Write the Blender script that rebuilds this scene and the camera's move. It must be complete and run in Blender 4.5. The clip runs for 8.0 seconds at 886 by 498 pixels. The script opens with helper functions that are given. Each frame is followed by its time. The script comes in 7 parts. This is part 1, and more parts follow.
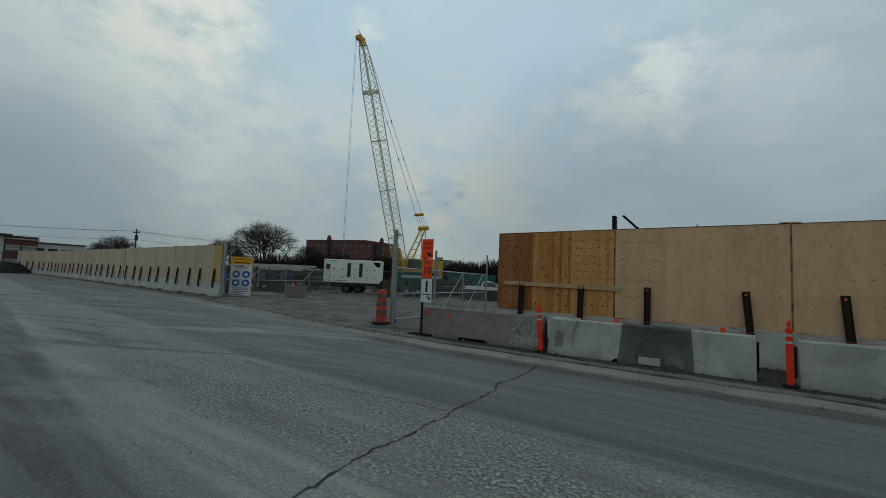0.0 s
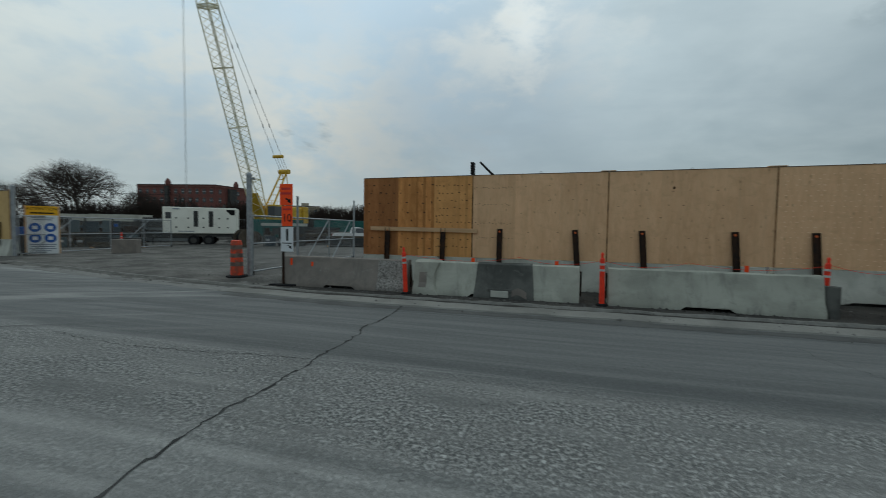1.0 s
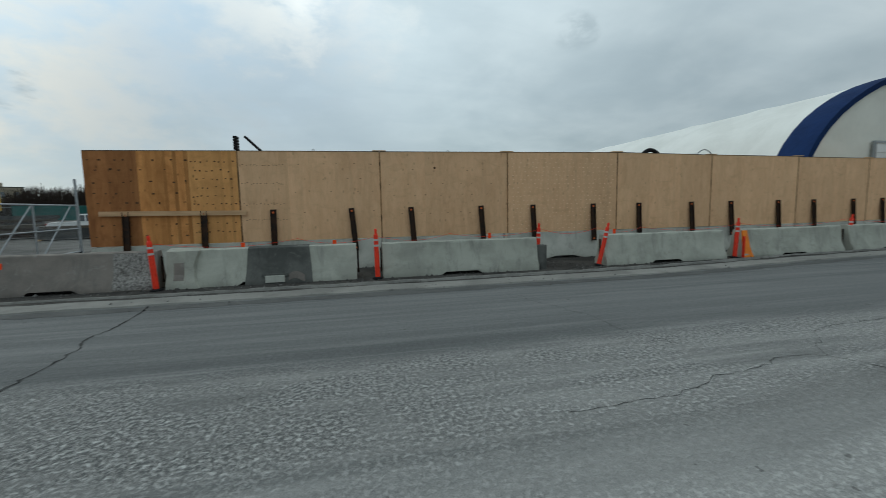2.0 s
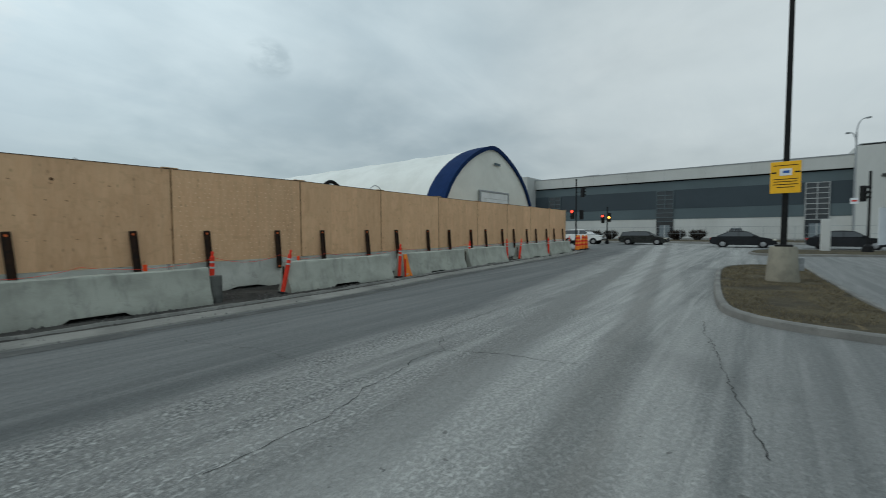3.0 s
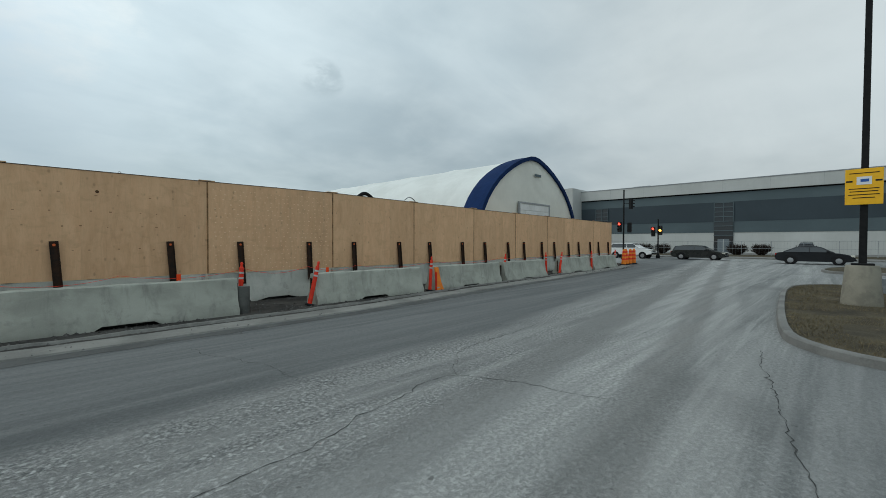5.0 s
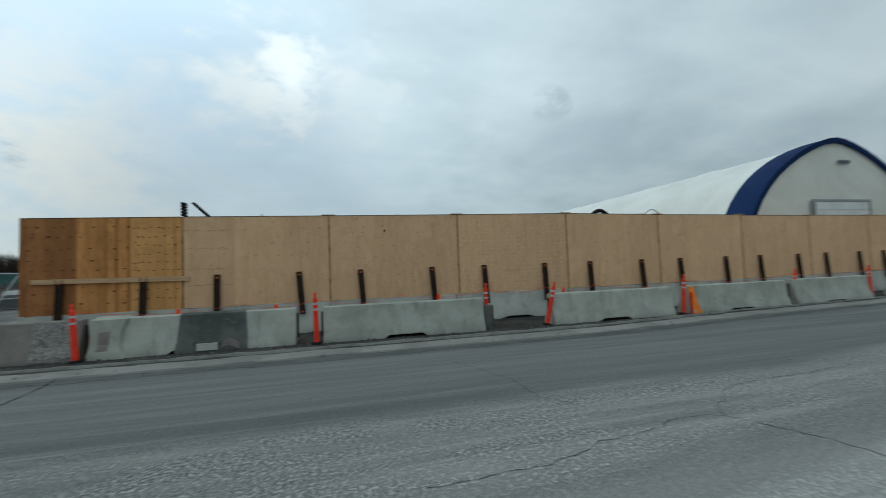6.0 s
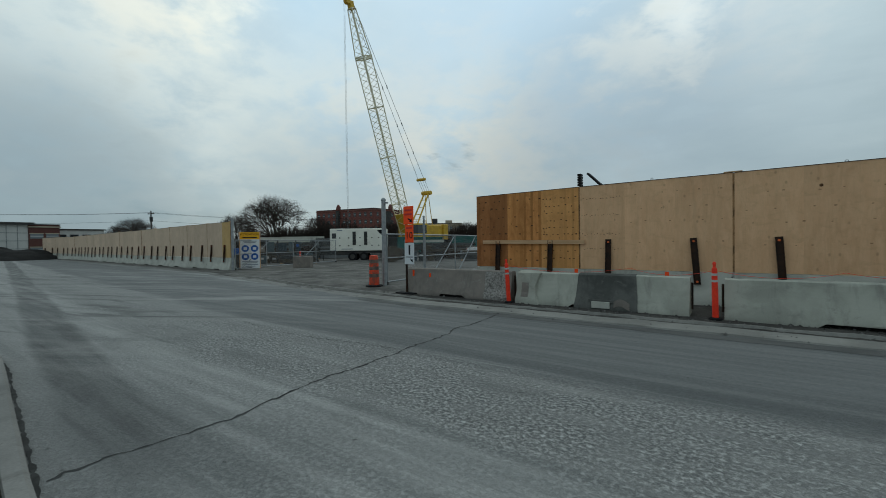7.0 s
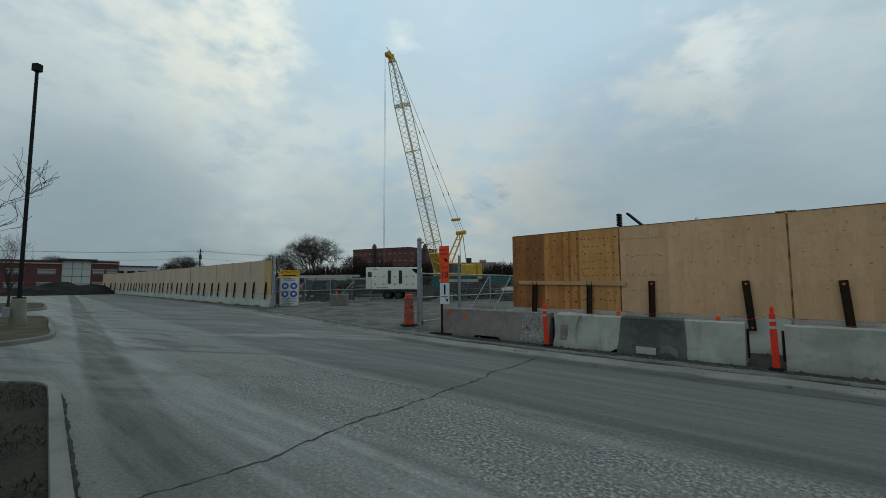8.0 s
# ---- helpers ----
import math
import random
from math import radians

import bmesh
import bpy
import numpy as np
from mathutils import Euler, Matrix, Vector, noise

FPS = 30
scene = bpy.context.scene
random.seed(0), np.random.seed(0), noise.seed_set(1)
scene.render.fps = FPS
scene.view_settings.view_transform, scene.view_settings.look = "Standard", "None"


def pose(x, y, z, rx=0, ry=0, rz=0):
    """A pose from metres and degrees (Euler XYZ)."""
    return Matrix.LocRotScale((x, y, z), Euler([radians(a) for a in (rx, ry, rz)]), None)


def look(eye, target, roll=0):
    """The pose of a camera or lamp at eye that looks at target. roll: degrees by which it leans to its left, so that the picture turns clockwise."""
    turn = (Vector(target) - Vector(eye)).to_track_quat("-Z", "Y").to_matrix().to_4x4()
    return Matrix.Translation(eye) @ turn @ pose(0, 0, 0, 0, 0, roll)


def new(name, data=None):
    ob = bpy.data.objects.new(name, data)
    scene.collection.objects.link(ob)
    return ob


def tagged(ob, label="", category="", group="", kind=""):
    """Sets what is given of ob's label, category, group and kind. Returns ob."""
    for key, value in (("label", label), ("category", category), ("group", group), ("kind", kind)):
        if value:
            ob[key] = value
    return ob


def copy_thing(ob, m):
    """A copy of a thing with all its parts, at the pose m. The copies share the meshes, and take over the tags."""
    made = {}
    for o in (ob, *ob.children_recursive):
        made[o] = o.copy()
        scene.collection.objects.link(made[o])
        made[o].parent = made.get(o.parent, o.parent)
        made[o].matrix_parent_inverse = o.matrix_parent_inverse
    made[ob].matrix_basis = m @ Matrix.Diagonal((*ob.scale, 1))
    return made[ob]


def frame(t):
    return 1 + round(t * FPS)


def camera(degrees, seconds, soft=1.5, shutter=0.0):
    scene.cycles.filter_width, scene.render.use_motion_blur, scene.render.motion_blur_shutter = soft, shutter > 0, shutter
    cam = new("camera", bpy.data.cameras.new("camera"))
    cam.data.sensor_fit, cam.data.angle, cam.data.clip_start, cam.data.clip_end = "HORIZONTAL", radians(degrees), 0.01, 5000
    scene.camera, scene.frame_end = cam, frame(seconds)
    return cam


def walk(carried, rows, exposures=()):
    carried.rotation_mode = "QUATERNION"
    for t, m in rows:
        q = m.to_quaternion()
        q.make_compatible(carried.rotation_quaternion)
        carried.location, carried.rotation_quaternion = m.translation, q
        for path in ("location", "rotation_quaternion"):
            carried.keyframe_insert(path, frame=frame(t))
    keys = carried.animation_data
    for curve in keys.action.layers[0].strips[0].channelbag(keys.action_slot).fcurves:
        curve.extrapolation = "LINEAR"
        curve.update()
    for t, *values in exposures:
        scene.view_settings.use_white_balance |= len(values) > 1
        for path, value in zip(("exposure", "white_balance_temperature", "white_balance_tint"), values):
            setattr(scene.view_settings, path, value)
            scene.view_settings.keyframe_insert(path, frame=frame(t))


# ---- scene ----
cam = camera(94.3, 8.0, soft=0.5, shutter=0.15)
PATH = [
    (0, (-1.24, -1.054, 1.659), (-2.358, 0.598, 1.808), 2.5),
    (0.5, (-1.182, -1.01, 1.666), (-2.185, 0.72, 1.682), 1.4),
    (1, (-1.114, -0.999, 1.673), (-1.664, 0.921, 1.574), 0.8),
    (1.5, (-0.996, -0.99, 1.676), (-0.934, 0.999, 1.468), 0.6),
    (1.7, (-0.884, -0.980, 1.674), (-0.707, 1.000, 1.454), -0.2),
    (2.8, (-0.403, -1.180, 1.645), (0.988, 0.255, 1.575), -1.6),
    (3, (-0.262, -1.11, 1.651), (1.322, 0.107, 1.561), -0.4),
    (3.5, (0.051, -1.071, 1.682), (1.841, -0.181, 1.627), 3.6),
    (4, (0.237, -1.056, 1.714), (1.903, 0.045, 1.604), 1.3),
    (4.2, (0.287, -1.095, 1.715), (1.825, 0.182, 1.667), -0.1),
    (5.3, (0.330, -1.170, 1.670), (1.718, 0.269, 1.621), 0.1),
    (5.5, (0.351, -1.161, 1.668), (1.629, 0.377, 1.619), -0.2),
    (6, (0.297, -1.259, 1.657), (0.794, 0.676, 1.747), -2.1),
    (6.2, (0.258, -1.270, 1.656), (0.326, 0.728, 1.735), -2.7),
    (6.5, (0.217, -1.293, 1.653), (-0.372, 0.618, 1.687), -0.2),
    (7, (0.168, -1.32, 1.659), (-1.0, 0.304, 1.628), -0.8),
    (7.5, (0.138, -1.327, 1.668), (-1.104, 0.241, 1.699), -0.6),
    (8, (0.12, -1.346, 1.676), (-1.172, 0.173, 1.837), -0.2),
]
EXPOSURES = ((0, -0.72, 6190, 1), (0.5, -0.73, 6190, 1), (1, -0.42, 6270, 3), (1.5, -0.12, 6330, 4), (1.7, -0.04, 6330, 4), (2.8, -0.03, 6300, 4), (3.5, 0.06, 6340, 5), (4, 0.07, 6360, 5), (5.5, 0.06, 6330, 4), (6, -0.02, 6140, 2), (6.5, -0.26, 6070, 1), (7, -0.32, 6190, 1), (7.5, -0.34, 6190, 1), (8, -0.52, 6190, 1))
walk(cam, [(t, look(e, g, r)) for t, e, g, r in PATH], EXPOSURES)

# ---- world and light ----
world = bpy.data.worlds.new("overcast_sky")
scene.world = world
world.use_nodes = True
W = world.node_tree
W.nodes.clear()


def wn(kind, **kw):
    n = W.nodes.new(kind)
    for k, v in kw.items():
        n.inputs[k].default_value = v
    return n


def wl(a, b):
    W.links.new(a, b)


def wmath(op, a, b=None):
    n = W.nodes.new("ShaderNodeMath")
    n.operation = op
    for i, v in enumerate((a, b)):
        if v is None:
            continue
        if isinstance(v, (int, float)):
            n.inputs[i].default_value = v
        else:
            wl(v, n.inputs[i])
    return n.outputs[0]


def wmix(fac, a, b, blend="MIX"):
    n = W.nodes.new("ShaderNodeMix")
    n.data_type, n.blend_type = "RGBA", blend
    for i, v in ((0, fac), (6, a), (7, b)):
        if isinstance(v, (int, float)):
            n.inputs[i].default_value = v
        elif isinstance(v, tuple):
            n.inputs[i].default_value = (*v, 1)
        else:
            wl(v, n.inputs[i])
    return n.outputs[2]


def wrange(v, lo, hi):
    n = W.nodes.new("ShaderNodeMapRange")
    n.interpolation_type = "SMOOTHSTEP"
    wl(v, n.inputs[0])
    n.inputs[1].default_value, n.inputs[2].default_value = lo, hi
    return n.outputs[0]


def heading(bearing, elevation):
    b, e = radians(bearing), radians(elevation)
    return Vector((math.sin(b) * math.cos(e), math.cos(b) * math.cos(e), math.sin(e)))


w_tc = wn("ShaderNodeTexCoord")
w_sep = wn("ShaderNodeSeparateXYZ")
wl(w_tc.outputs["Generated"], w_sep.inputs[0])
w_x, w_y, w_z = w_sep.outputs
w_den = wmath("ADD", wmath("MAXIMUM", w_z, 0.0), 0.22)
w_flat = wn("ShaderNodeCombineXYZ")
wl(wmath("DIVIDE", w_x, w_den), w_flat.inputs[0])
wl(wmath("DIVIDE", w_y, w_den), w_flat.inputs[1])
w_big = wn("ShaderNodeTexNoise", Scale=0.75, Detail=5.0, Roughness=0.5, Distortion=0.35)
w_fine = wn("ShaderNodeTexNoise", Scale=2.2, Detail=6.0, Roughness=0.55, Distortion=0.25)
wl(w_flat.outputs[0], w_big.inputs["Vector"])
wl(w_flat.outputs[0], w_fine.inputs["Vector"])
w_sky = W.nodes.new("ShaderNodeTexSky")
w_sky.sky_type = "NISHITA"
w_sky.sun_disc = False
w_sky.sun_elevation, w_sky.sun_rotation = radians(34), radians(-35)
clear_sky = wmix(1.0, w_sky.outputs[0], (0.085, 0.085, 0.085), "MULTIPLY")
cloud = wmix(wrange(w_big.outputs[0], 0.34, 0.64), (0.345, 0.405, 0.44), (0.49, 0.555, 0.59))
w_long = wn("ShaderNodeMapping")
w_long.inputs["Scale"].default_value, w_long.inputs["Rotation"].default_value = (1.0, 3.2, 1.0), (0, 0, 0.5)
wl(w_flat.outputs[0], w_long.inputs[0])
w_layer = wn("ShaderNodeTexNoise", Scale=1.1, Detail=7.0, Roughness=0.6, Distortion=0.4)
wl(w_long.outputs[0], w_layer.inputs["Vector"])
cloud = wmix(wmath("MULTIPLY", wrange(w_fine.outputs[0], 0.30, 0.75), 0.35), cloud, (0.64, 0.69, 0.71))
cloud = wmix(wmath("MULTIPLY", wrange(w_layer.outputs[0], 0.42, 0.70), 0.28), cloud, (0.36, 0.425, 0.47))
cloud = wmix(0.12, cloud, clear_sky)


def lobe(bearing, elevation, tight, wide):
    """A soft-edged region of the sky round a heading, broken up by the cloud noise."""
    d = W.nodes.new("ShaderNodeVectorMath")
    d.operation = "DOT_PRODUCT"
    wl(w_tc.outputs["Generated"], d.inputs[0])
    d.inputs[1].default_value = heading(bearing, elevation)
    rough = wmath("MULTIPLY", wmath("SUBTRACT", w_fine.outputs[0], 0.5), wide)
    return wrange(wmath("ADD", d.outputs["Value"], rough), math.cos(radians(tight * 2.1)), math.cos(radians(tight * 0.35)))


# the brighter western sky, thin blue openings, ragged bright cloud edges and small dark wisps
cloud = wmix(wmath("MULTIPLY", lobe(-35, 24, 42, 0.05), 0.80), cloud, wmix(1.0, cloud, (1.42, 1.42, 1.40), "MULTIPLY"))
cloud = wmix(wmath("MULTIPLY", lobe(-38, 25, 13, 0.06), 0.45), cloud, (0.54, 0.71, 0.88))
cloud = wmix(wmath("MULTIPLY", lobe(-13, 26, 9, 0.06), 0.35), cloud, (0.56, 0.73, 0.92))
w_shear = wn("ShaderNodeMapping")
w_shear.inputs["Scale"].default_value = (1.0, 1.0, 1.9)
wl(w_tc.outputs["Generated"], w_shear.inputs[0])
w_tear = wn("ShaderNodeTexNoise", Scale=10.0, Detail=9.0, Roughness=0.57, Distortion=0.15)
wl(w_shear.outputs[0], w_tear.inputs["Vector"])


def puff(bearing, elevation, size, much, tint):
    """A torn patch of cloud of about the given radius in degrees."""
    global cloud
    d = W.nodes.new("ShaderNodeVectorMath")
    d.operation = "DISTANCE"
    wl(w_tc.outputs["Generated"], d.inputs[0])
    d.inputs[1].default_value = heading(bearing, elevation)
    torn = wmath("MULTIPLY", wmath("SUBTRACT", w_tear.outputs[0], 0.30), 4.4)
    edge = wmath("SUBTRACT", torn, wmath("DIVIDE", d.outputs["Value"], radians(size)))
    cloud = wmix(wmath("MULTIPLY", wrange(edge, -0.7, 1.1), much), cloud, tint)


puff(-76, 21, 15, 0.65, (0.84, 0.87, 0.85))
puff(-62, 15, 15, 0.65, (0.84, 0.87, 0.85))
puff(-26, 13, 11, 0.68, (0.93, 0.86, 0.75))
puff(-42, 17, 9, 0.50, (0.86, 0.83, 0.77))
puff(-54, 31, 7, 0.55, (0.52, 0.70, 0.88))
puff(-35, 28, 8, 0.45, (0.56, 0.71, 0.87))
puff(-18, 17, 6, 0.45, (0.55, 0.70, 0.86))
puff(-20, 30, 8, 0.40, (0.58, 0.71, 0.85))
puff(-6, 17, 9, 0.35, (0.46, 0.55, 0.63))
puff(-65.5, 29.5, 5.0, 0.85, (1.06, 1.01, 0.90))
puff(-72.0, 25.0, 4.2, 0.60, (0.98, 0.93, 0.83))
puff(-78, 30, 4.5, 0.50, (0.95, 0.92, 0.85))
puff(-46.8, 31.6, 1.7, 0.75, (0.95, 0.96, 0.93))
puff(-5.2, 24.2, 3.4, 0.95, (1.10, 1.10, 1.07))
puff(-11.0, 22.4, 5.2, 0.75, (0.92, 0.92, 0.89))
puff(0.5, 22.5, 6.5, 0.60, (0.80, 0.82, 0.82))
puff(-82, 10, 9, 0.40, (0.34, 0.42, 0.49))
cloud = wmix(wmath("MULTIPLY", lobe(92, 16, 18, 0.04), 0.30), cloud, (0.76, 0.75, 0.73))
cloud = wmix(wmath("MULTIPLY", lobe(-78, 4, 8, 0.03), 0.5), cloud, (0.27, 0.36, 0.43))
cloud = wmix(wmath("MULTIPLY", lobe(-52, 4, 8, 0.03), 0.3), cloud, (0.36, 0.43, 0.49))
cloud = wmix(wmath("MULTIPLY", lobe(-12, 5, 13, 0.04), 0.5), cloud, (0.35, 0.425, 0.50))
w_tiny = wn("ShaderNodeTexNoise", Scale=6.5, Detail=5.0, Roughness=0.6, Distortion=0.5)
wl(w_flat.outputs[0], w_tiny.inputs["Vector"])
w_torn = wrange(w_tiny.outputs[0], 0.36, 0.60)
for w_b, w_e, w_s, w_k in ((30.3, 20.4, 1.3, 0.34), (31.4, 20.7, 0.7, 0.25), (-32.2, 11.8, 0.8, 0.45), (-34.6, 11.2, 0.9, 0.40), (-33.3, 11.4, 0.5, 0.3), (-36.5, 12.4, 0.5, 0.3)):
    cloud = wmix(wmath("MULTIPLY", wmath("MULTIPLY", lobe(w_b, w_e, w_s, 0.004), w_torn), w_k), cloud, (0.29, 0.355, 0.40))
gain = wmath("ADD", 0.86, wmath("MULTIPLY", wmath("MAXIMUM", w_z, 0.0), 0.75))
w_gain = wn("ShaderNodeCombineColor")
for i in range(3):
    wl(gain, w_gain.inputs[i])
w_col = wmix(1.0, cloud, w_gain.outputs[0], "MULTIPLY")
w_bg = wn("ShaderNodeBackground", Strength=1.0)
w_out = wn("ShaderNodeOutputWorld")
wl(w_col, w_bg.inputs[0])
wl(w_bg.outputs[0], w_out.inputs[0])

sun_data = bpy.data.lights.new("sun", "SUN")
sun_data.energy, sun_data.angle, sun_data.color = 0.5, radians(40), (1.0, 0.95, 0.88)
sun_ob = new("sun", sun_data)
sun_ob.matrix_world = look(heading(-35, 34) * 60, (0, 0, 0))

# ---- materials ----


def shader(name):
    m = bpy.data.materials.new(name)
    m.use_nodes = True
    return m, m.node_tree, m.node_tree.nodes["Principled BSDF"]


class Nodes:
    """Short calls for a material's nodes."""

    def __init__(self, tree):
        self.t = tree

    def link(self, a, b):
        self.t.links.new(a, b)

    def put(self, sock, v):
        if isinstance(v, (int, float)):
            sock.default_value = v
        elif isinstance(v, tuple):
            sock.default_value = (*v, 1) if len(v) == 3 and sock.type == "RGBA" else v
        else:
            self.link(v, sock)

    def math(self, op, a, b=0.0):
        n = self.t.nodes.new("ShaderNodeMath")
        n.operation = op
        self.put(n.inputs[0], a)
        self.put(n.inputs[1], b)
        return n.outputs[0]

    def mix(self, fac, a, b, blend="MIX"):
        n = self.t.nodes.new("ShaderNodeMix")
        n.data_type, n.blend_type = "RGBA", blend
        self.put(n.inputs[0], fac)
        self.put(n.inputs[6], a)
        self.put(n.inputs[7], b)
        return n.outputs[2]

    def band(self, v, lo, hi):
        n = self.t.nodes.new("ShaderNodeMapRange")
        n.interpolation_type = "SMOOTHSTEP"
        self.put(n.inputs[0], v)
        n.inputs[1].default_value, n.inputs[2].default_value = lo, hi
        return n.outputs[0]

    def vec(self, coords="Object", scale=(1, 1, 1), wander=True):
        tc = self.t.nodes.new("ShaderNodeTexCoord")
        mp = self.t.nodes.new("ShaderNodeMapping")
        mp.inputs["Scale"].default_value = scale
        src = tc.outputs[coords]
        if wander:
            info = self.t.nodes.new("ShaderNodeObjectInfo")
            sc = self.t.nodes.new("ShaderNodeVectorMath")
            sc.operation = "MULTIPLY_ADD"
            comb = self.t.nodes.new("ShaderNodeCombineXYZ")
            for i in range(3):
                self.link(info.outputs["Random"], comb.inputs[i])
            self.link(comb.outputs[0], sc.inputs[0])
            sc.inputs[1].default_value = (17.3, 9.1, 23.7)
            self.link(src, sc.inputs[2])
            src = sc.outputs[0]
        self.link(src, mp.inputs[0])
        return mp.outputs[0]

    def noise(self, vec, scale, detail=4.0, rough=0.55, warp=0.0):
        n = self.t.nodes.new("ShaderNodeTexNoise")
        n.inputs["Scale"].default_value, n.inputs["Detail"].default_value = scale, detail
        n.inputs["Roughness"].default_value, n.inputs["Distortion"].default_value = rough, warp
        self.link(vec, n.inputs["Vector"])
        return n.outputs[0]

    def grey(self, v):
        n = self.t.nodes.new("ShaderNodeCombineColor")
        for i in range(3):
            self.put(n.inputs[i], v)
        return n.outputs[0]

    def random(self):
        return self.t.nodes.new("ShaderNodeObjectInfo").outputs["Random"]

    def bump(self, bsdf, height, strength, distance=0.02):
        n = self.t.nodes.new("ShaderNodeBump")
        n.inputs["Strength"].default_value, n.inputs["Distance"].default_value = strength, distance
        self.link(height, n.inputs["Height"])
        self.link(n.outputs[0], bsdf.inputs["Normal"])


def surface(name, a, b=None, rough=0.75, metal=0.0, large=2.0, fine=40.0, bump=0.25, var=0.25, rand=0.12, stretch=(1, 1, 1), stain=None, depth=0.01, streak=None):
    """Two-scale mottled surface: large blotches from a to b, fine grain, relief, and a shade of its own for each object."""
    m, tree, bsdf = shader(name)
    n = Nodes(tree)
    v = n.vec(scale=stretch)
    b = b or tuple(c * 0.78 for c in a)
    big, small = n.noise(v, large, 5.0, 0.6, 0.4), n.noise(v, fine, 3.0, 0.6)
    col = n.mix(n.band(big, 0.34, 0.68), a, b)
    if stain:
        col = n.mix(n.math("MULTIPLY", n.band(n.noise(v, large * 2.3, 6.0, 0.7, 0.8), 0.56, 0.72), 0.7), col, stain)
    if streak:
        run = n.noise(n.vec(scale=(4.5, 4.5, 0.55)), 1.0, 5.0, 0.65, 0.3)
        col = n.mix(n.math("MULTIPLY", n.band(run, 0.50, 0.74), 0.55), col, streak)
        scuff = n.noise(n.vec(scale=(0.9, 2.0, 7.0)), 1.4, 6.0, 0.7, 0.6)
        col = n.mix(n.math("MULTIPLY", n.band(scuff, 0.58, 0.72), 0.45), col, tuple(c * 1.5 for c in streak))
    shade = n.math("ADD", 1.0 - var / 2, n.math("MULTIPLY", small, var))
    shade = n.math("MULTIPLY", shade, n.math("ADD", 1.0 - rand / 2, n.math("MULTIPLY", n.random(), rand)))
    n.link(n.mix(1.0, col, n.grey(shade), "MULTIPLY"), bsdf.inputs["Base Color"])
    n.link(n.math("ADD", rough - 0.08, n.math("MULTIPLY", big, 0.16)), bsdf.inputs["Roughness"])
    bsdf.inputs["Metallic"].default_value = metal
    bsdf.inputs["Specular IOR Level"].default_value = 0.12 if rough > 0.55 else 0.3
    if bump:
        n.bump(bsdf, small, bump, depth)
    return m


def plywood(name, pale, dark, knots, veneer=0.05):
    """Sheets with vertical grain, weather streaks, rows of patches and, where asked for, dark knots."""
    m, tree, bsdf = shader(name)
    n = Nodes(tree)
    v = n.vec()
    grain = n.noise(n.vec(scale=(30, 30, 3.2)), 1.5, 4.0, 0.65, 1.2)
    curl = n.noise(n.vec(scale=(4, 4, 1.1)), 1.0, 5.0, 0.6, 1.6)
    streak = n.noise(n.vec(scale=(3.2, 3.2, 0.28)), 1.0, 5.0, 0.6, 0.5)
    col = n.mix(n.band(curl, 0.25, 0.8), pale, dark)
    col = n.mix(n.math("MULTIPLY", n.band(grain, 0.45, 0.72), 0.22), col, tuple(c * 0.62 for c in dark))
    col = n.mix(n.math("MULTIPLY", n.band(streak, 0.55, 0.78), 0.20), col, (0.36, 0.25, 0.16))
    col = n.mix(n.math("MULTIPLY", n.band(n.noise(v, 0.9, 3.0), 0.5, 0.75), 0.30), col, tuple(min(1, c * 1.25) for c in pale))
    cells = tree.nodes.new("ShaderNodeTexVoronoi")
    cells.inputs["Scale"].default_value = 1.0
    n.link(n.vec(scale=(6.5, 0.01, 4.0)), cells.inputs["Vector"])
    strips = tree.nodes.new("ShaderNodeTexVoronoi")
    strips.inputs["Scale"].default_value = 1.0
    n.link(n.vec(scale=(5.2, 0.01, 0.015)), strips.inputs["Vector"])
    tone = tree.nodes.new("ShaderNodeSeparateColor")
    n.link(strips.outputs["Color"], tone.inputs[0])
    col = n.mix(1.0, col, n.grey(n.math("ADD", 1.0 - veneer * 0.5, n.math("MULTIPLY", tone.outputs[0], veneer))), "MULTIPLY")
    cloudy = n.noise(n.vec(scale=(1.0, 1.0, 1.7)), 2.6, 6.0, 0.62, 0.9)
    col = n.mix(n.math("MULTIPLY", n.band(cloudy, 0.50, 0.72), 0.30), col, tuple(c * 0.70 for c in dark))
    ripple = n.noise(n.vec(scale=(9, 9, 34)), 1.0, 3.0, 0.6, 0.8)
    col = n.mix(n.math("MULTIPLY", n.band(ripple, 0.55, 0.75), 0.12), col, tuple(min(1, c * 1.3) for c in pale))
    spot = n.math("SUBTRACT", 1.0, n.band(cells.outputs["Distance"], 0.06, 0.22))
    sep = tree.nodes.new("ShaderNodeSeparateColor")
    n.link(cells.outputs["Color"], sep.inputs[0])
    spot = n.math("MULTIPLY", spot, n.band(sep.outputs[0], 0.50, 0.62))
    col = n.mix(n.math("MULTIPLY", spot, knots), col, (0.15, 0.07, 0.03))
    shade = n.math("ADD", 0.90, n.math("MULTIPLY", n.random(), 0.13))
    n.link(n.mix(1.0, col, n.grey(shade), "MULTIPLY"), bsdf.inputs["Base Color"])
    bsdf.inputs["Roughness"].default_value = 0.78
    bsdf.inputs["Specular IOR Level"].default_value = 0.12
    n.bump(bsdf, grain, 0.25, 0.004)
    return m


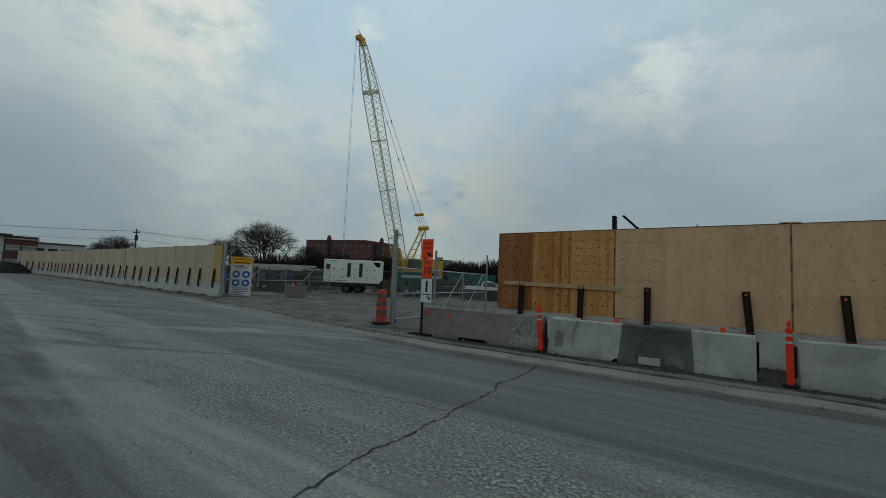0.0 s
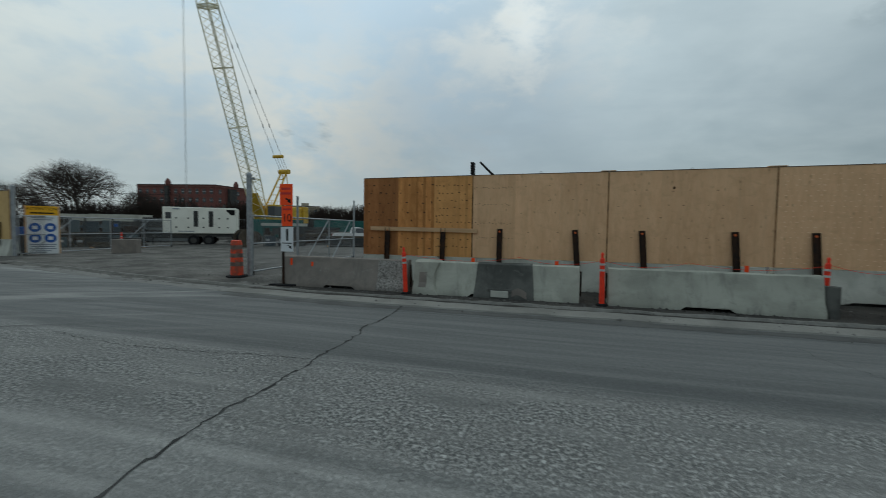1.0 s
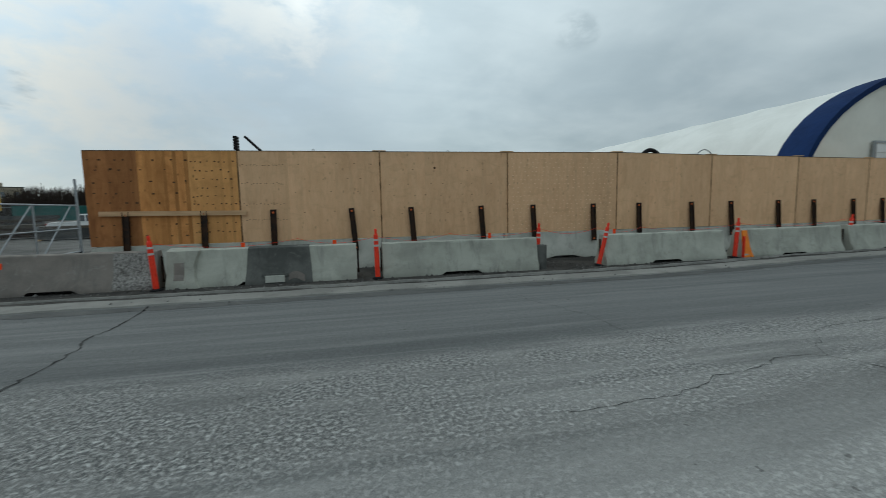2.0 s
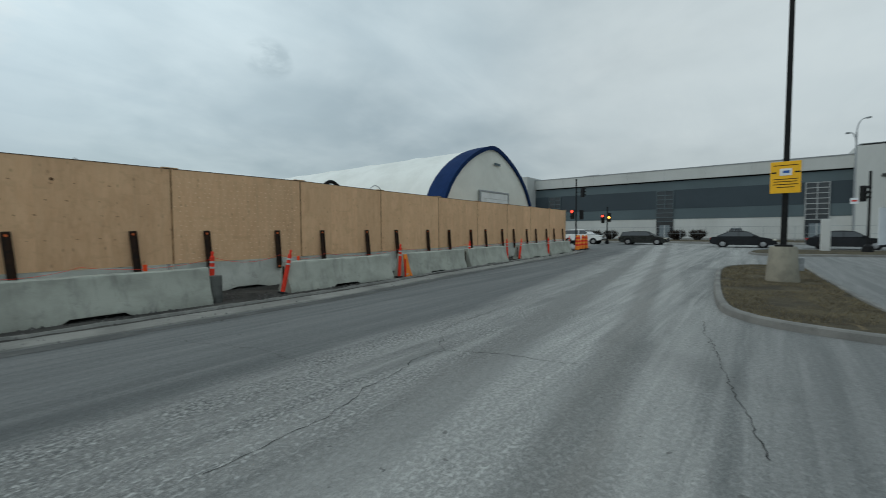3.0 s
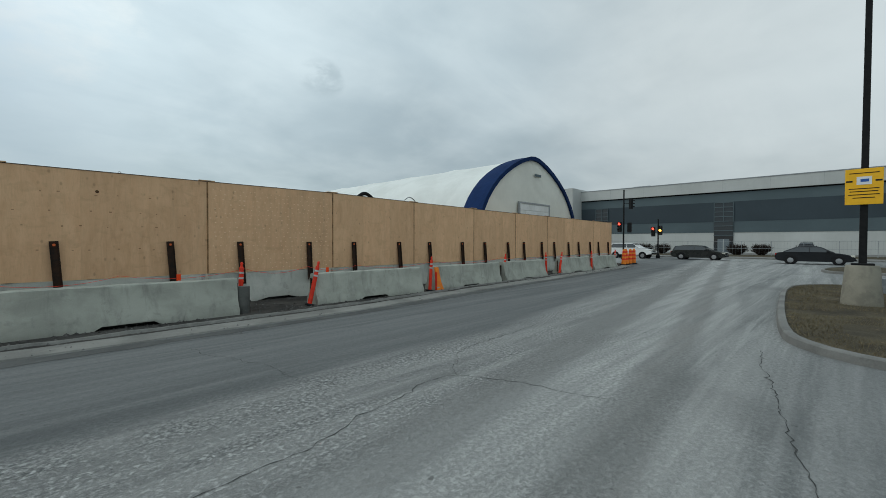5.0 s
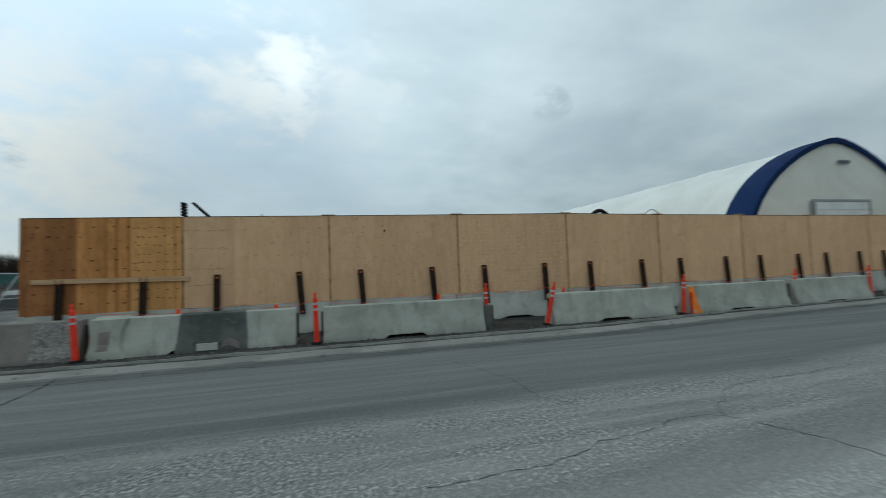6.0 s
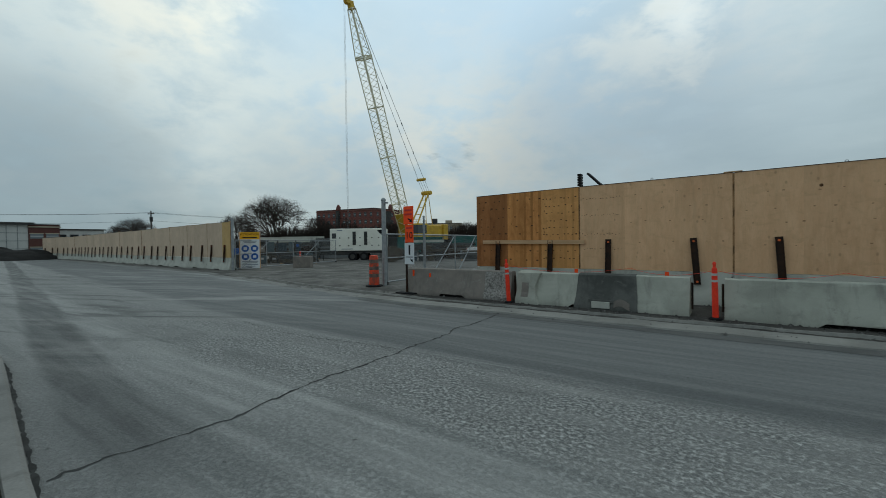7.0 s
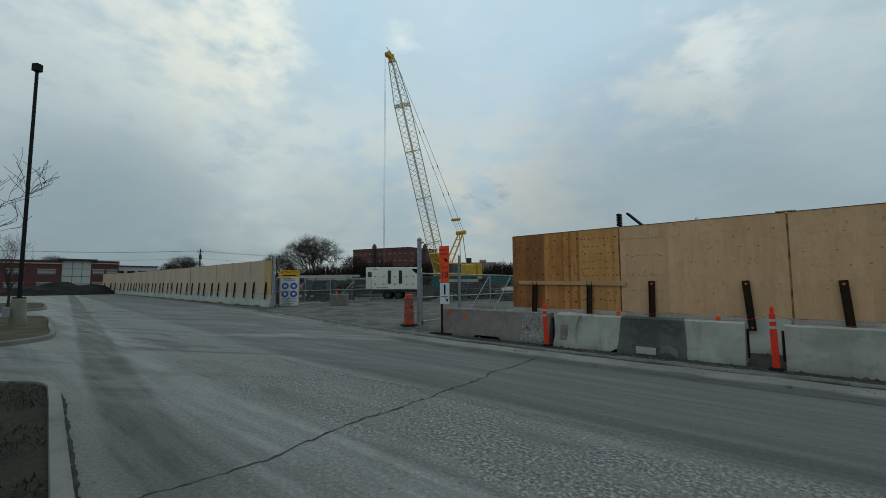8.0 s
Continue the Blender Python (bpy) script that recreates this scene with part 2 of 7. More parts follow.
def asphalt():
    """Dusty grey pavement: a smooth dark lane by the kerb, a ravelled pale band, and streaks along the wheel tracks."""
    m, tree, bsdf = shader("asphalt")
    n = Nodes(tree)
    v = n.vec(wander=False)
    sep = tree.nodes.new("ShaderNodeSeparateXYZ")
    n.link(v, sep.inputs[0])
    wob = n.math("MULTIPLY", n.math("SUBTRACT", n.noise(n.vec(scale=(0.12, 0.5, 1), wander=False), 1.0, 4.0), 0.5), 1.0)
    bend = n.math("MULTIPLY", n.math("MAXIMUM", n.math("SUBTRACT", -9.0, sep.outputs[0]), 0.0), 0.09)
    bend = n.math("ADD", bend, n.math("MULTIPLY", n.math("MAXIMUM", n.math("SUBTRACT", sep.outputs[0], 7.0), 0.0), 0.13))
    y = n.math("SUBTRACT", n.math("ADD", sep.outputs[1], wob), bend)
    far = n.band(n.math("ABSOLUTE", sep.outputs[0]), 60.0, 110.0)
    grit = n.noise(v, 95.0, 3.0, 0.7)
    grain = n.noise(v, 17.0, 5.0, 0.7)
    track = n.noise(n.vec(scale=(0.05, 1.5, 1), wander=False), 1.0, 5.0, 0.62, 0.5)
    track2 = n.noise(n.vec(scale=(0.16, 3.8, 1), wander=False), 1.0, 5.0, 0.6, 0.9)
    blot = n.noise(v, 0.28, 6.0, 0.6, 0.6)
    col = n.mix(n.band(track, 0.30, 0.70), (0.140, 0.147, 0.146), (0.305, 0.309, 0.300))
    col = n.mix(n.math("MULTIPLY", n.band(track2, 0.46, 0.70), 0.6), col, (0.385, 0.388, 0.376))
    smooth = n.math("MULTIPLY", n.band(y, 3.2, 3.9), n.math("SUBTRACT", 1.0, n.band(y, 7.3, 9.0)))
    lane = n.mix(n.band(track2, 0.36, 0.76), (0.088, 0.094, 0.096), (0.122, 0.128, 0.129))
    ravel = n.math("MULTIPLY", n.band(y, 1.3, 1.9), n.math("SUBTRACT", 1.0, n.band(y, 3.1, 3.7)))
    worn = n.noise(n.vec(scale=(0.5, 1.1, 1), wander=False), 1.3, 4.0, 0.6, 0.5)
    pits = n.band(n.noise(n.vec(scale=(1.0, 1.1, 1), wander=False), 24.0, 5.0, 0.68, 0.3), 0.36, 0.62)
    open_y = n.math("SUBTRACT", 1.0, n.band(y, 3.6, 5.0))
    rough = n.math("MULTIPLY", n.math("ADD", ravel, n.math("ADD", 0.12, n.math("MULTIPLY", open_y, 0.38))), n.band(worn, 0.30, 0.62))
    col = n.mix(n.math("MULTIPLY", rough, 0.75), col, n.mix(pits, (0.100, 0.105, 0.105), (0.375, 0.380, 0.370)))
    col = n.mix(n.math("MULTIPLY", n.band(blot, 0.55, 0.74), 0.45), col, (0.118, 0.121, 0.120))
    col = n.mix(n.math("MULTIPLY", n.math("SUBTRACT", 1.0, n.band(blot, 0.30, 0.46)), 0.3), col, (0.30, 0.302, 0.292))
    pale = n.math("MULTIPLY", n.band(y, 0.2, 1.0), n.math("SUBTRACT", 1.0, n.band(y, 2.6, 3.6)))
    pale = n.math("MULTIPLY", pale, n.band(sep.outputs[0], -2.0, 2.0))
    col = n.mix(n.math("MULTIPLY", pale, n.math("ADD", 0.12, n.math("MULTIPLY", n.band(track2, 0.38, 0.66), 0.40))), col, (0.39, 0.393, 0.383))
    side = n.math("SUBTRACT", 1.0, n.band(n.math("ADD", sep.outputs[1], wob), -0.5, 1.8))
    side = n.math("MULTIPLY", side, n.math("SUBTRACT", 1.0, n.band(sep.outputs[0], -3.4, -1.6)))
    col = n.mix(n.math("MULTIPLY", side, 0.5), col, (0.115, 0.12, 0.12))
    lot = n.math("SUBTRACT", 1.0, n.band(n.math("ADD", sep.outputs[1], wob), -1.8, 0.1))
    lot = n.math("MULTIPLY", lot, n.band(sep.outputs[0], -0.5, 4.0))
    col = n.mix(n.math("MULTIPLY", lot, 0.75), col, n.mix(n.band(track2, 0.35, 0.7), (0.140, 0.146, 0.147), (0.195, 0.201, 0.200)))
    # the lane's wheel tracks, veering with the road's bend on both sides
    veer = n.math("ADD", n.math("MULTIPLY", n.math("MAXIMUM", n.math("SUBTRACT", sep.outputs[0], 2.0), 0.0), 0.14), n.math("MULTIPLY", n.math("MAXIMUM", n.math("SUBTRACT", -5.0, sep.outputs[0]), 0.0), 0.125))
    u = n.math("SUBTRACT", n.math("ADD", sep.outputs[1], n.math("MULTIPLY", wob, 0.35)), veer)
    fray = n.math("MULTIPLY", n.math("ADD", 0.40, n.math("MULTIPLY", n.band(track2, 0.36, 0.64), 0.60)), n.math("ADD", 0.70, n.math("MULTIPLY", n.band(worn, 0.30, 0.60), 0.30)))

    def strip(lo, hi, soft, much, tint, where):
        """Tints a lengthwise band of the lane."""
        m_ = n.math("MULTIPLY", n.band(u, lo - soft, lo + soft), n.math("SUBTRACT", 1.0, n.band(u, hi - soft, hi + soft)))
        return n.mix(n.math("MULTIPLY", n.math("MULTIPLY", m_, where), n.math("MULTIPLY", fray, much)), col, tint)

    east, west = n.band(sep.outputs[0], -1.5, 2.0), n.math("SUBTRACT", 1.0, n.band(sep.outputs[0], -4.6, -2.6))
    col = strip(0.95, 1.65, 0.12, 0.75, (0.185, 0.188, 0.183), east)
    col = strip(0.15, 0.90, 0.14, 0.80, n.mix(pits, (0.24, 0.243, 0.235), (0.43, 0.433, 0.42)), east)
    col = strip(-0.40, 0.10, 0.14, 0.70, (0.178, 0.176, 0.168), east)
    col = strip(-0.95, -0.45, 0.14, 0.65, (0.345, 0.347, 0.336), east)
    col = strip(-0.34, 0.40, 0.09, 0.95, (0.082, 0.085, 0.085), west)
    col = strip(-1.0, -0.45, 0.15, 0.45, (0.235, 0.237, 0.23), west)
    col = n.mix(n.math("MULTIPLY", smooth, 0.78), col, lane)
    turn = tree.nodes.new("ShaderNodeMapping")
    turn.inputs["Rotation"].default_value = (0, 0, radians(-24))
    n.link(v, turn.inputs[0])
    lean = tree.nodes.new("ShaderNodeMapping")
    lean.inputs["Scale"].default_value = (0.13, 0.95, 1)
    n.link(turn.outputs[0], lean.inputs[0])
    swirl = n.noise(lean.outputs[0], 1.0, 5.0, 0.62, 1.4)
    entry = n.math("MULTIPLY", n.math("SUBTRACT", 1.0, n.band(sep.outputs[0], -10.0, -4.5)), n.band(sep.outputs[0], -60.0, -30.0))
    col = n.mix(n.math("MULTIPLY", n.math("MULTIPLY", entry, n.band(swirl, 0.48, 0.72)), 0.6), col, (0.30, 0.30, 0.288))
    col = n.mix(n.math("MULTIPLY", n.math("MULTIPLY", entry, n.math("SUBTRACT", 1.0, n.band(swirl, 0.34, 0.47))), 0.72), col, (0.105, 0.108, 0.107))
    specks = n.band(n.noise(v, 7.0, 2.0, 0.5), 0.72, 0.76)
    col = n.mix(n.math("MULTIPLY", specks, 0.6), col, (0.07, 0.07, 0.068))
    shade = n.math("ADD", 0.28, n.math("ADD", n.math("MULTIPLY", grit, 0.72), n.math("MULTIPLY", grain, 0.74)))
    col = n.mix(1.0, col, (1.06, 1.04, 1.025), "MULTIPLY")
    n.link(n.mix(1.0, col, n.grey(shade), "MULTIPLY"), bsdf.inputs["Base Color"])
    bsdf.inputs["Roughness"].default_value = 0.82
    bsdf.inputs["Specular IOR Level"].default_value = 0.15
    h = n.math("ADD", n.math("MULTIPLY", pits, n.math("ADD", 0.2, n.math("ADD", ravel, n.math("MULTIPLY", open_y, 0.4)))), n.math("MULTIPLY", grain, 0.6))
    h = n.math("MULTIPLY", h, n.math("SUBTRACT", 1.0, far))
    n.bump(bsdf, h, 0.8, 0.014)
    return m


def brickwork(name, a, b, mortar, scale):
    m, tree, bsdf = shader(name)
    n = Nodes(tree)
    tc = tree.nodes.new("ShaderNodeTexCoord")
    sep = tree.nodes.new("ShaderNodeSeparateXYZ")
    n.link(tc.outputs["Object"], sep.inputs[0])
    comb = tree.nodes.new("ShaderNodeCombineXYZ")
    n.link(n.math("ADD", sep.outputs[0], sep.outputs[1]), comb.inputs[0])
    n.link(sep.outputs[2], comb.inputs[1])
    br = tree.nodes.new("ShaderNodeTexBrick")
    br.inputs["Color1"].default_value, br.inputs["Color2"].default_value, br.inputs["Mortar"].default_value = (*a, 1), (*b, 1), (*mortar, 1)
    br.inputs["Scale"].default_value = scale
    n.link(comb.outputs[0], br.inputs["Vector"])
    blot = n.noise(tc.outputs["Object"], 0.35, 5.0)
    n.link(n.mix(n.math("MULTIPLY", blot, 0.5), br.outputs[0], tuple(c * 0.6 for c in a)), bsdf.inputs["Base Color"])
    bsdf.inputs["Roughness"].default_value = 0.85
    return m


def glass(name, tint=(0.03, 0.035, 0.04), rough=0.08):
    m, tree, bsdf = shader(name)
    bsdf.inputs["Base Color"].default_value = (*tint, 1)
    bsdf.inputs["Roughness"].default_value = rough
    bsdf.inputs["Specular IOR Level"].default_value = 0.6
    return m


def glowing(name, col, strength):
    m, tree, bsdf = shader(name)
    bsdf.inputs["Base Color"].default_value = (*col, 1)
    bsdf.inputs["Emission Color"].default_value = (*col, 1)
    bsdf.inputs["Emission Strength"].default_value = strength
    return m


M_ASPHALT = asphalt()
M_GRAVEL = surface("gravel", (0.145, 0.138, 0.126), (0.070, 0.067, 0.061), 0.9, large=0.7, fine=9, bump=1.0, var=0.9, stain=(0.23, 0.225, 0.212), depth=0.06)
M_VERGE = surface("dirty_verge_gravel", (0.075, 0.070, 0.063), (0.044, 0.041, 0.038), 0.95, large=0.9, fine=24, bump=1.0, var=0.7, stain=(0.14, 0.134, 0.124), depth=0.03)
M_STONE = surface("stone_chips", (0.185, 0.178, 0.168), (0.115, 0.11, 0.104), 0.9, large=9, fine=60, rand=0.3)
M_KERB = surface("kerb_concrete", (0.235, 0.232, 0.218), (0.155, 0.152, 0.144), 0.85, large=1.6, fine=50, bump=0.4, stain=(0.15, 0.14, 0.125))
M_KERB_DIRTY = surface("dirty_kerb_concrete", (0.215, 0.21, 0.196), (0.145, 0.142, 0.134), 0.9, large=0.8, fine=40, bump=0.5, var=0.4, stain=(0.105, 0.10, 0.093))
M_KERB_ROAD = surface("dusty_road_kerb", (0.275, 0.268, 0.245), (0.19, 0.185, 0.17), 0.9, large=0.9, fine=40, bump=0.5, var=0.35, stain=(0.17, 0.163, 0.148))
M_GRIME = surface("gutter_grime", (0.082, 0.082, 0.080), (0.11, 0.11, 0.106), 0.9, large=1.4, fine=40, bump=0.3, var=0.4, stain=(0.15, 0.147, 0.138))
M_CONC = surface("barrier_concrete", (0.435, 0.438, 0.378), (0.33, 0.332, 0.286), 0.85, large=1.6, fine=55, bump=0.14, var=0.18, stain=(0.25, 0.25, 0.225), streak=(0.185, 0.183, 0.162))
M_CONC_PALE = surface("barrier_concrete_pale", (0.505, 0.505, 0.45), (0.39, 0.39, 0.345), 0.85, large=1.2, fine=50, bump=0.14, stain=(0.29, 0.28, 0.255), streak=(0.24, 0.235, 0.21))
M_CONC_BROWN = surface("barrier_concrete_weathered", (0.245, 0.216, 0.190), (0.185, 0.165, 0.147), 0.88, large=2.2, fine=60, bump=0.4, stain=(0.30, 0.285, 0.26), streak=(0.13, 0.122, 0.112))
M_CONC_DARK = surface("tarred_concrete", (0.082, 0.084, 0.078), (0.15, 0.15, 0.138), 0.85, large=1.6, fine=60, bump=0.5, stain=(0.19, 0.188, 0.172), streak=(0.06, 0.06, 0.056))
M_CONC_BASE = surface("lamp_base_concrete", (0.27, 0.25, 0.20), (0.20, 0.185, 0.15), 0.85, large=3, fine=60, bump=0.3, stain=(0.27, 0.25, 0.21))
M_AGG = surface("spalled_aggregate", (0.42, 0.40, 0.37), (0.15, 0.14, 0.13), 0.92, large=19, fine=60, bump=1.0, var=0.5, depth=0.03)
M_PLY = plywood("weathered_plywood", (0.785, 0.502, 0.292), (0.690, 0.413, 0.232), 0.32)
M_PLY_GOLD = plywood("golden_plywood", (0.60, 0.278, 0.094), (0.41, 0.172, 0.056), 0.6, 0.50)
M_PLY_BROWN = plywood("stained_brown_plywood", (0.40, 0.175, 0.066), (0.27, 0.108, 0.041), 0.7, 0.25)
M_PLY_KNOT = plywood("knotty_yellow_plywood", (0.66, 0.338, 0.125), (0.54, 0.262, 0.092), 0.6, 0.25)
M_PLY_YELLOW = plywood("fresh_yellow_plywood", (0.62, 0.43, 0.20), (0.52, 0.34, 0.14), 0.3)
M_PLY_PALE = plywood("pale_plywood", (0.66, 0.515, 0.385), (0.56, 0.43, 0.315), 0.12)
M_TIMBER = surface("timber", (0.62, 0.405, 0.235), (0.50, 0.315, 0.175), 0.75, large=3, fine=30, stretch=(0.4, 6, 6), bump=0.2)
M_STRAP = surface("rusty_dark_steel", (0.026, 0.020, 0.017), (0.055, 0.030, 0.019), 0.6, 0.4, large=6, fine=70, bump=0.3, var=0.5)
M_KNOT = surface("dark_plugs", (0.16, 0.085, 0.042), (0.085, 0.045, 0.024), 0.85, large=9)
M_KNOT_PALE = surface("faded_plugs", (0.42, 0.245, 0.135), (0.33, 0.19, 0.10), 0.85, large=9)
M_PATCH = surface("pale_wood_patches", (0.84, 0.60, 0.385), (0.76, 0.50, 0.30), 0.8, large=9)
M_BOLT = surface("orange_bolt_paint", (0.75, 0.16, 0.05), rough=0.6, large=20)
M_SEAM = surface("seam_tar", (0.36, 0.20, 0.095), (0.10, 0.058, 0.030), 0.8, large=3, fine=50)
M_GALV = surface("galvanised_steel", (0.34, 0.355, 0.365), (0.25, 0.265, 0.275), 0.5, 0.45, large=8, fine=60, bump=0.05, var=0.2)
# darkened to carry the shade on the stop sign's post; also stacked site steel
M_GALV_DARK = surface("dull_galvanised_steel", (0.22, 0.235, 0.24), (0.16, 0.17, 0.175), 0.65, 0.25, large=8, fine=60, bump=0.05, var=0.2)
M_WIRE = surface("galvanised_wire", (0.33, 0.34, 0.34), rough=0.5, metal=0.6, bump=0)
M_ORANGE = surface("orange_plastic", (0.90, 0.050, 0.020), (0.72, 0.038, 0.016), 0.5, large=7, fine=60, bump=0.08, stain=(0.42, 0.075, 0.035))
M_ORANGE_SIGN = surface("fluorescent_orange", (1.0, 0.085, 0.010), (0.95, 0.072, 0.008), 0.5, large=3, bump=0, var=0.08, rand=0.04)
M_ORANGE_DIRTY = surface("dirty_orange_plastic", (0.78, 0.075, 0.03), (0.22, 0.085, 0.06), 0.7, large=4, fine=40, bump=0.1, stain=(0.16, 0.11, 0.085))
M_DIRT = surface("grimy_sheeting", (0.21, 0.15, 0.125), (0.11, 0.085, 0.075), 0.8, large=6, bump=0.05)
M_AMBER = surface("amber_plastic", (0.92, 0.27, 0.025), (0.80, 0.20, 0.02), 0.5, large=5, bump=0.05)
M_WHITE_REF = surface("white_sheeting", (0.55, 0.53, 0.50), (0.46, 0.43, 0.40), 0.5, large=9, bump=0.03)
M_WHITE = surface("white_paint", (0.76, 0.76, 0.74), (0.66, 0.66, 0.63), 0.5, large=1.2, fine=30, bump=0.06, var=0.12, stain=(0.55, 0.54, 0.50))
M_CREAM = surface("cream_enamel", (0.88, 0.87, 0.78), (0.80, 0.79, 0.70), 0.45, large=0.8, fine=30, bump=0.05, var=0.1, stain=(0.62, 0.60, 0.52))
M_RUBBER = surface("black_rubber", (0.018, 0.018, 0.019), rough=0.85, large=8)
M_BLACK = surface("black_paint", (0.010, 0.010, 0.011), (0.016, 0.016, 0.016), 0.6, large=6, bump=0.04)
M_INK = surface("black_ink", (0.02, 0.02, 0.02), rough=0.6, bump=0)
M_YELLOW = surface("crane_yellow", (0.66, 0.42, 0.045), (0.50, 0.30, 0.035), 0.5, large=1.5, fine=30, bump=0.06, stain=(0.22, 0.15, 0.05))
M_YELLOW_PALE = surface("faded_yellow_steel", (0.78, 0.74, 0.58), (0.66, 0.60, 0.40), 0.5, large=0.8, fine=30, bump=0.05)
M_SIGN_YELLOW = surface("sign_yellow", (0.85, 0.46, 0.018), (0.78, 0.41, 0.015), 0.45, large=3, bump=0, var=0.08)
M_SIGN_WHITE = surface("sign_white", (0.74, 0.76, 0.78), (0.68, 0.70, 0.72), 0.5, large=3, bump=0, var=0.08)
M_SIGN_BLUE = surface("sign_blue", (0.035, 0.12, 0.42), rough=0.5, large=4, bump=0)
M_SIGN_RED = surface("sign_red", (0.62, 0.045, 0.035), rough=0.5, large=4, bump=0)
M_TYPE = surface("grey_lettering", (0.30, 0.33, 0.38), rough=0.6, bump=0)
M_ROPE = surface("steel_rope", (0.16, 0.16, 0.16), rough=0.5, metal=0.5, bump=0)
M_FABRIC = surface("white_pvc_fabric", (0.74, 0.74, 0.70), (0.64, 0.64, 0.60), 0.55, large=0.35, fine=5, bump=0.10, var=0.08, depth=0.06)
M_FABRIC_WALL = surface("cream_pvc_fabric", (0.76, 0.745, 0.665), (0.69, 0.675, 0.60), 0.55, large=0.5, fine=4, bump=0.08, var=0.08, depth=0.05)
M_FABRIC_BLUE = surface("blue_pvc_fabric", (0.009, 0.030, 0.105), (0.007, 0.022, 0.075), 0.85, large=0.6, fine=6, bump=0.3, depth=0.06)
M_TEAL = surface("teal_steel", (0.018, 0.13, 0.115), (0.014, 0.09, 0.08), 0.55, large=1, fine=30, stain=(0.06, 0.05, 0.04))
M_DARK = surface("dark_site_steel", (0.045, 0.048, 0.05), (0.08, 0.075, 0.068), 0.7, large=1.2, fine=20, bump=0.3)
M_SITE_WOOD = surface("weathered_site_wood", (0.10, 0.082, 0.062), (0.065, 0.054, 0.042), 0.85, large=3, fine=30)
M_BRICK = brickwork("red_brick", (0.185, 0.055, 0.042), (0.135, 0.042, 0.034), (0.17, 0.10, 0.085), 4.0)
M_BRICK_FAR = brickwork("red_brick_low", (0.125, 0.042, 0.034), (0.09, 0.032, 0.027), (0.11, 0.075, 0.062), 4.0)
M_BRICK_TRIM = surface("brown_stone_trim", (0.20, 0.10, 0.08), (0.15, 0.075, 0.06), 0.85, large=1)
M_BEIGE = surface("beige_render", (0.38, 0.33, 0.25), (0.30, 0.26, 0.20), 0.85, large=0.4, fine=8)
M_CLAD_LIGHT = surface("cream_cladding", (0.54, 0.545, 0.525), (0.47, 0.475, 0.455), 0.65, large=0.15, fine=4, stretch=(1, 1, 0.3), bump=0.03, var=0.1)
M_CLAD_FRAME = surface("pale_window_frames", (0.34, 0.35, 0.35), (0.29, 0.30, 0.30), 0.5, large=1, bump=0)
M_CLAD_MID = surface("grey_cladding", (0.105, 0.135, 0.145), (0.09, 0.115, 0.125), 0.6, large=0.12, fine=4, bump=0.03, var=0.1)
M_CLAD_DARK = surface("slate_cladding", (0.045, 0.062, 0.074), (0.038, 0.052, 0.062), 0.55, large=0.12, fine=4, bump=0.03, var=0.1)
M_GLASS = glass("window_glass")
M_GLASS_PALE = glass("window_glass_pale", (0.16, 0.19, 0.21), 0.15)
M_BARK = surface("grey_bark", (0.06, 0.05, 0.042), (0.04, 0.033, 0.028), 0.9, large=4, fine=30, bump=0.5)
M_TWIG = surface("bare_twigs", (0.060, 0.049, 0.042), (0.042, 0.034, 0.03), 0.9, large=2, bump=0)
M_GRASS = surface("dead_grass_soil", (0.102, 0.086, 0.056), (0.056, 0.048, 0.036), 0.95, large=1.1, fine=28, bump=0.9, var=0.6, stain=(0.23, 0.175, 0.10), depth=0.04)
M_TURF_DARK = surface("dark_wet_turf", (0.046, 0.040, 0.031), (0.026, 0.023, 0.019), 0.95, large=1.6, fine=26, bump=0.9, var=0.7, stain=(0.085, 0.070, 0.050), depth=0.04)
M_BLADE_DARK = surface("dark_grass_blades", (0.075, 0.062, 0.042), (0.045, 0.038, 0.028), 0.9, large=3, bump=0)
M_BLADE = surface("dry_grass_blades", (0.19, 0.155, 0.095), (0.12, 0.10, 0.065), 0.9, large=3, bump=0)
M_SOIL = surface("dark_soil", (0.015, 0.0145, 0.0145), (0.024, 0.023, 0.022), 0.95, large=0.5, fine=9, bump=0.9, var=0.5, depth=0.08)
M_DUST = surface("pale_dust", (0.215, 0.208, 0.190), (0.15, 0.146, 0.134), 0.95, large=4, fine=50, bump=0.3, var=0.5)
M_RUBBLE = surface("broken_rubble", (0.085, 0.08, 0.074), (0.045, 0.043, 0.04), 0.95, large=1.5, fine=9, bump=1.0, var=0.6, stain=(0.15, 0.14, 0.13), depth=0.08)
M_CRACK = surface("open_crack", (0.035, 0.035, 0.034), (0.07, 0.07, 0.068), 0.95, large=4)
M_PAINT_OLD = surface("worn_white_line", (0.27, 0.272, 0.266), (0.21, 0.213, 0.208), 0.85, large=3, fine=30, stain=(0.22, 0.225, 0.22))
M_PAINT_YELLOW = surface("worn_yellow_line", (0.23, 0.20, 0.15), (0.18, 0.17, 0.15), 0.85, large=3, fine=30, stain=(0.23, 0.23, 0.22))
M_CAR_BLACK = surface("black_car_paint", (0.012, 0.013, 0.015), (0.016, 0.017, 0.02), 0.22, large=1, bump=0, var=0.05)
M_CAR_GREEN = surface("grey_green_car_paint", (0.034, 0.037, 0.035), (0.028, 0.031, 0.030), 0.28, 0.3, large=1, bump=0, var=0.05)
M_CAR_NAVY = surface("navy_car_paint", (0.018, 0.022, 0.04), (0.016, 0.02, 0.034), 0.25, 0.2, large=1, bump=0, var=0.05)
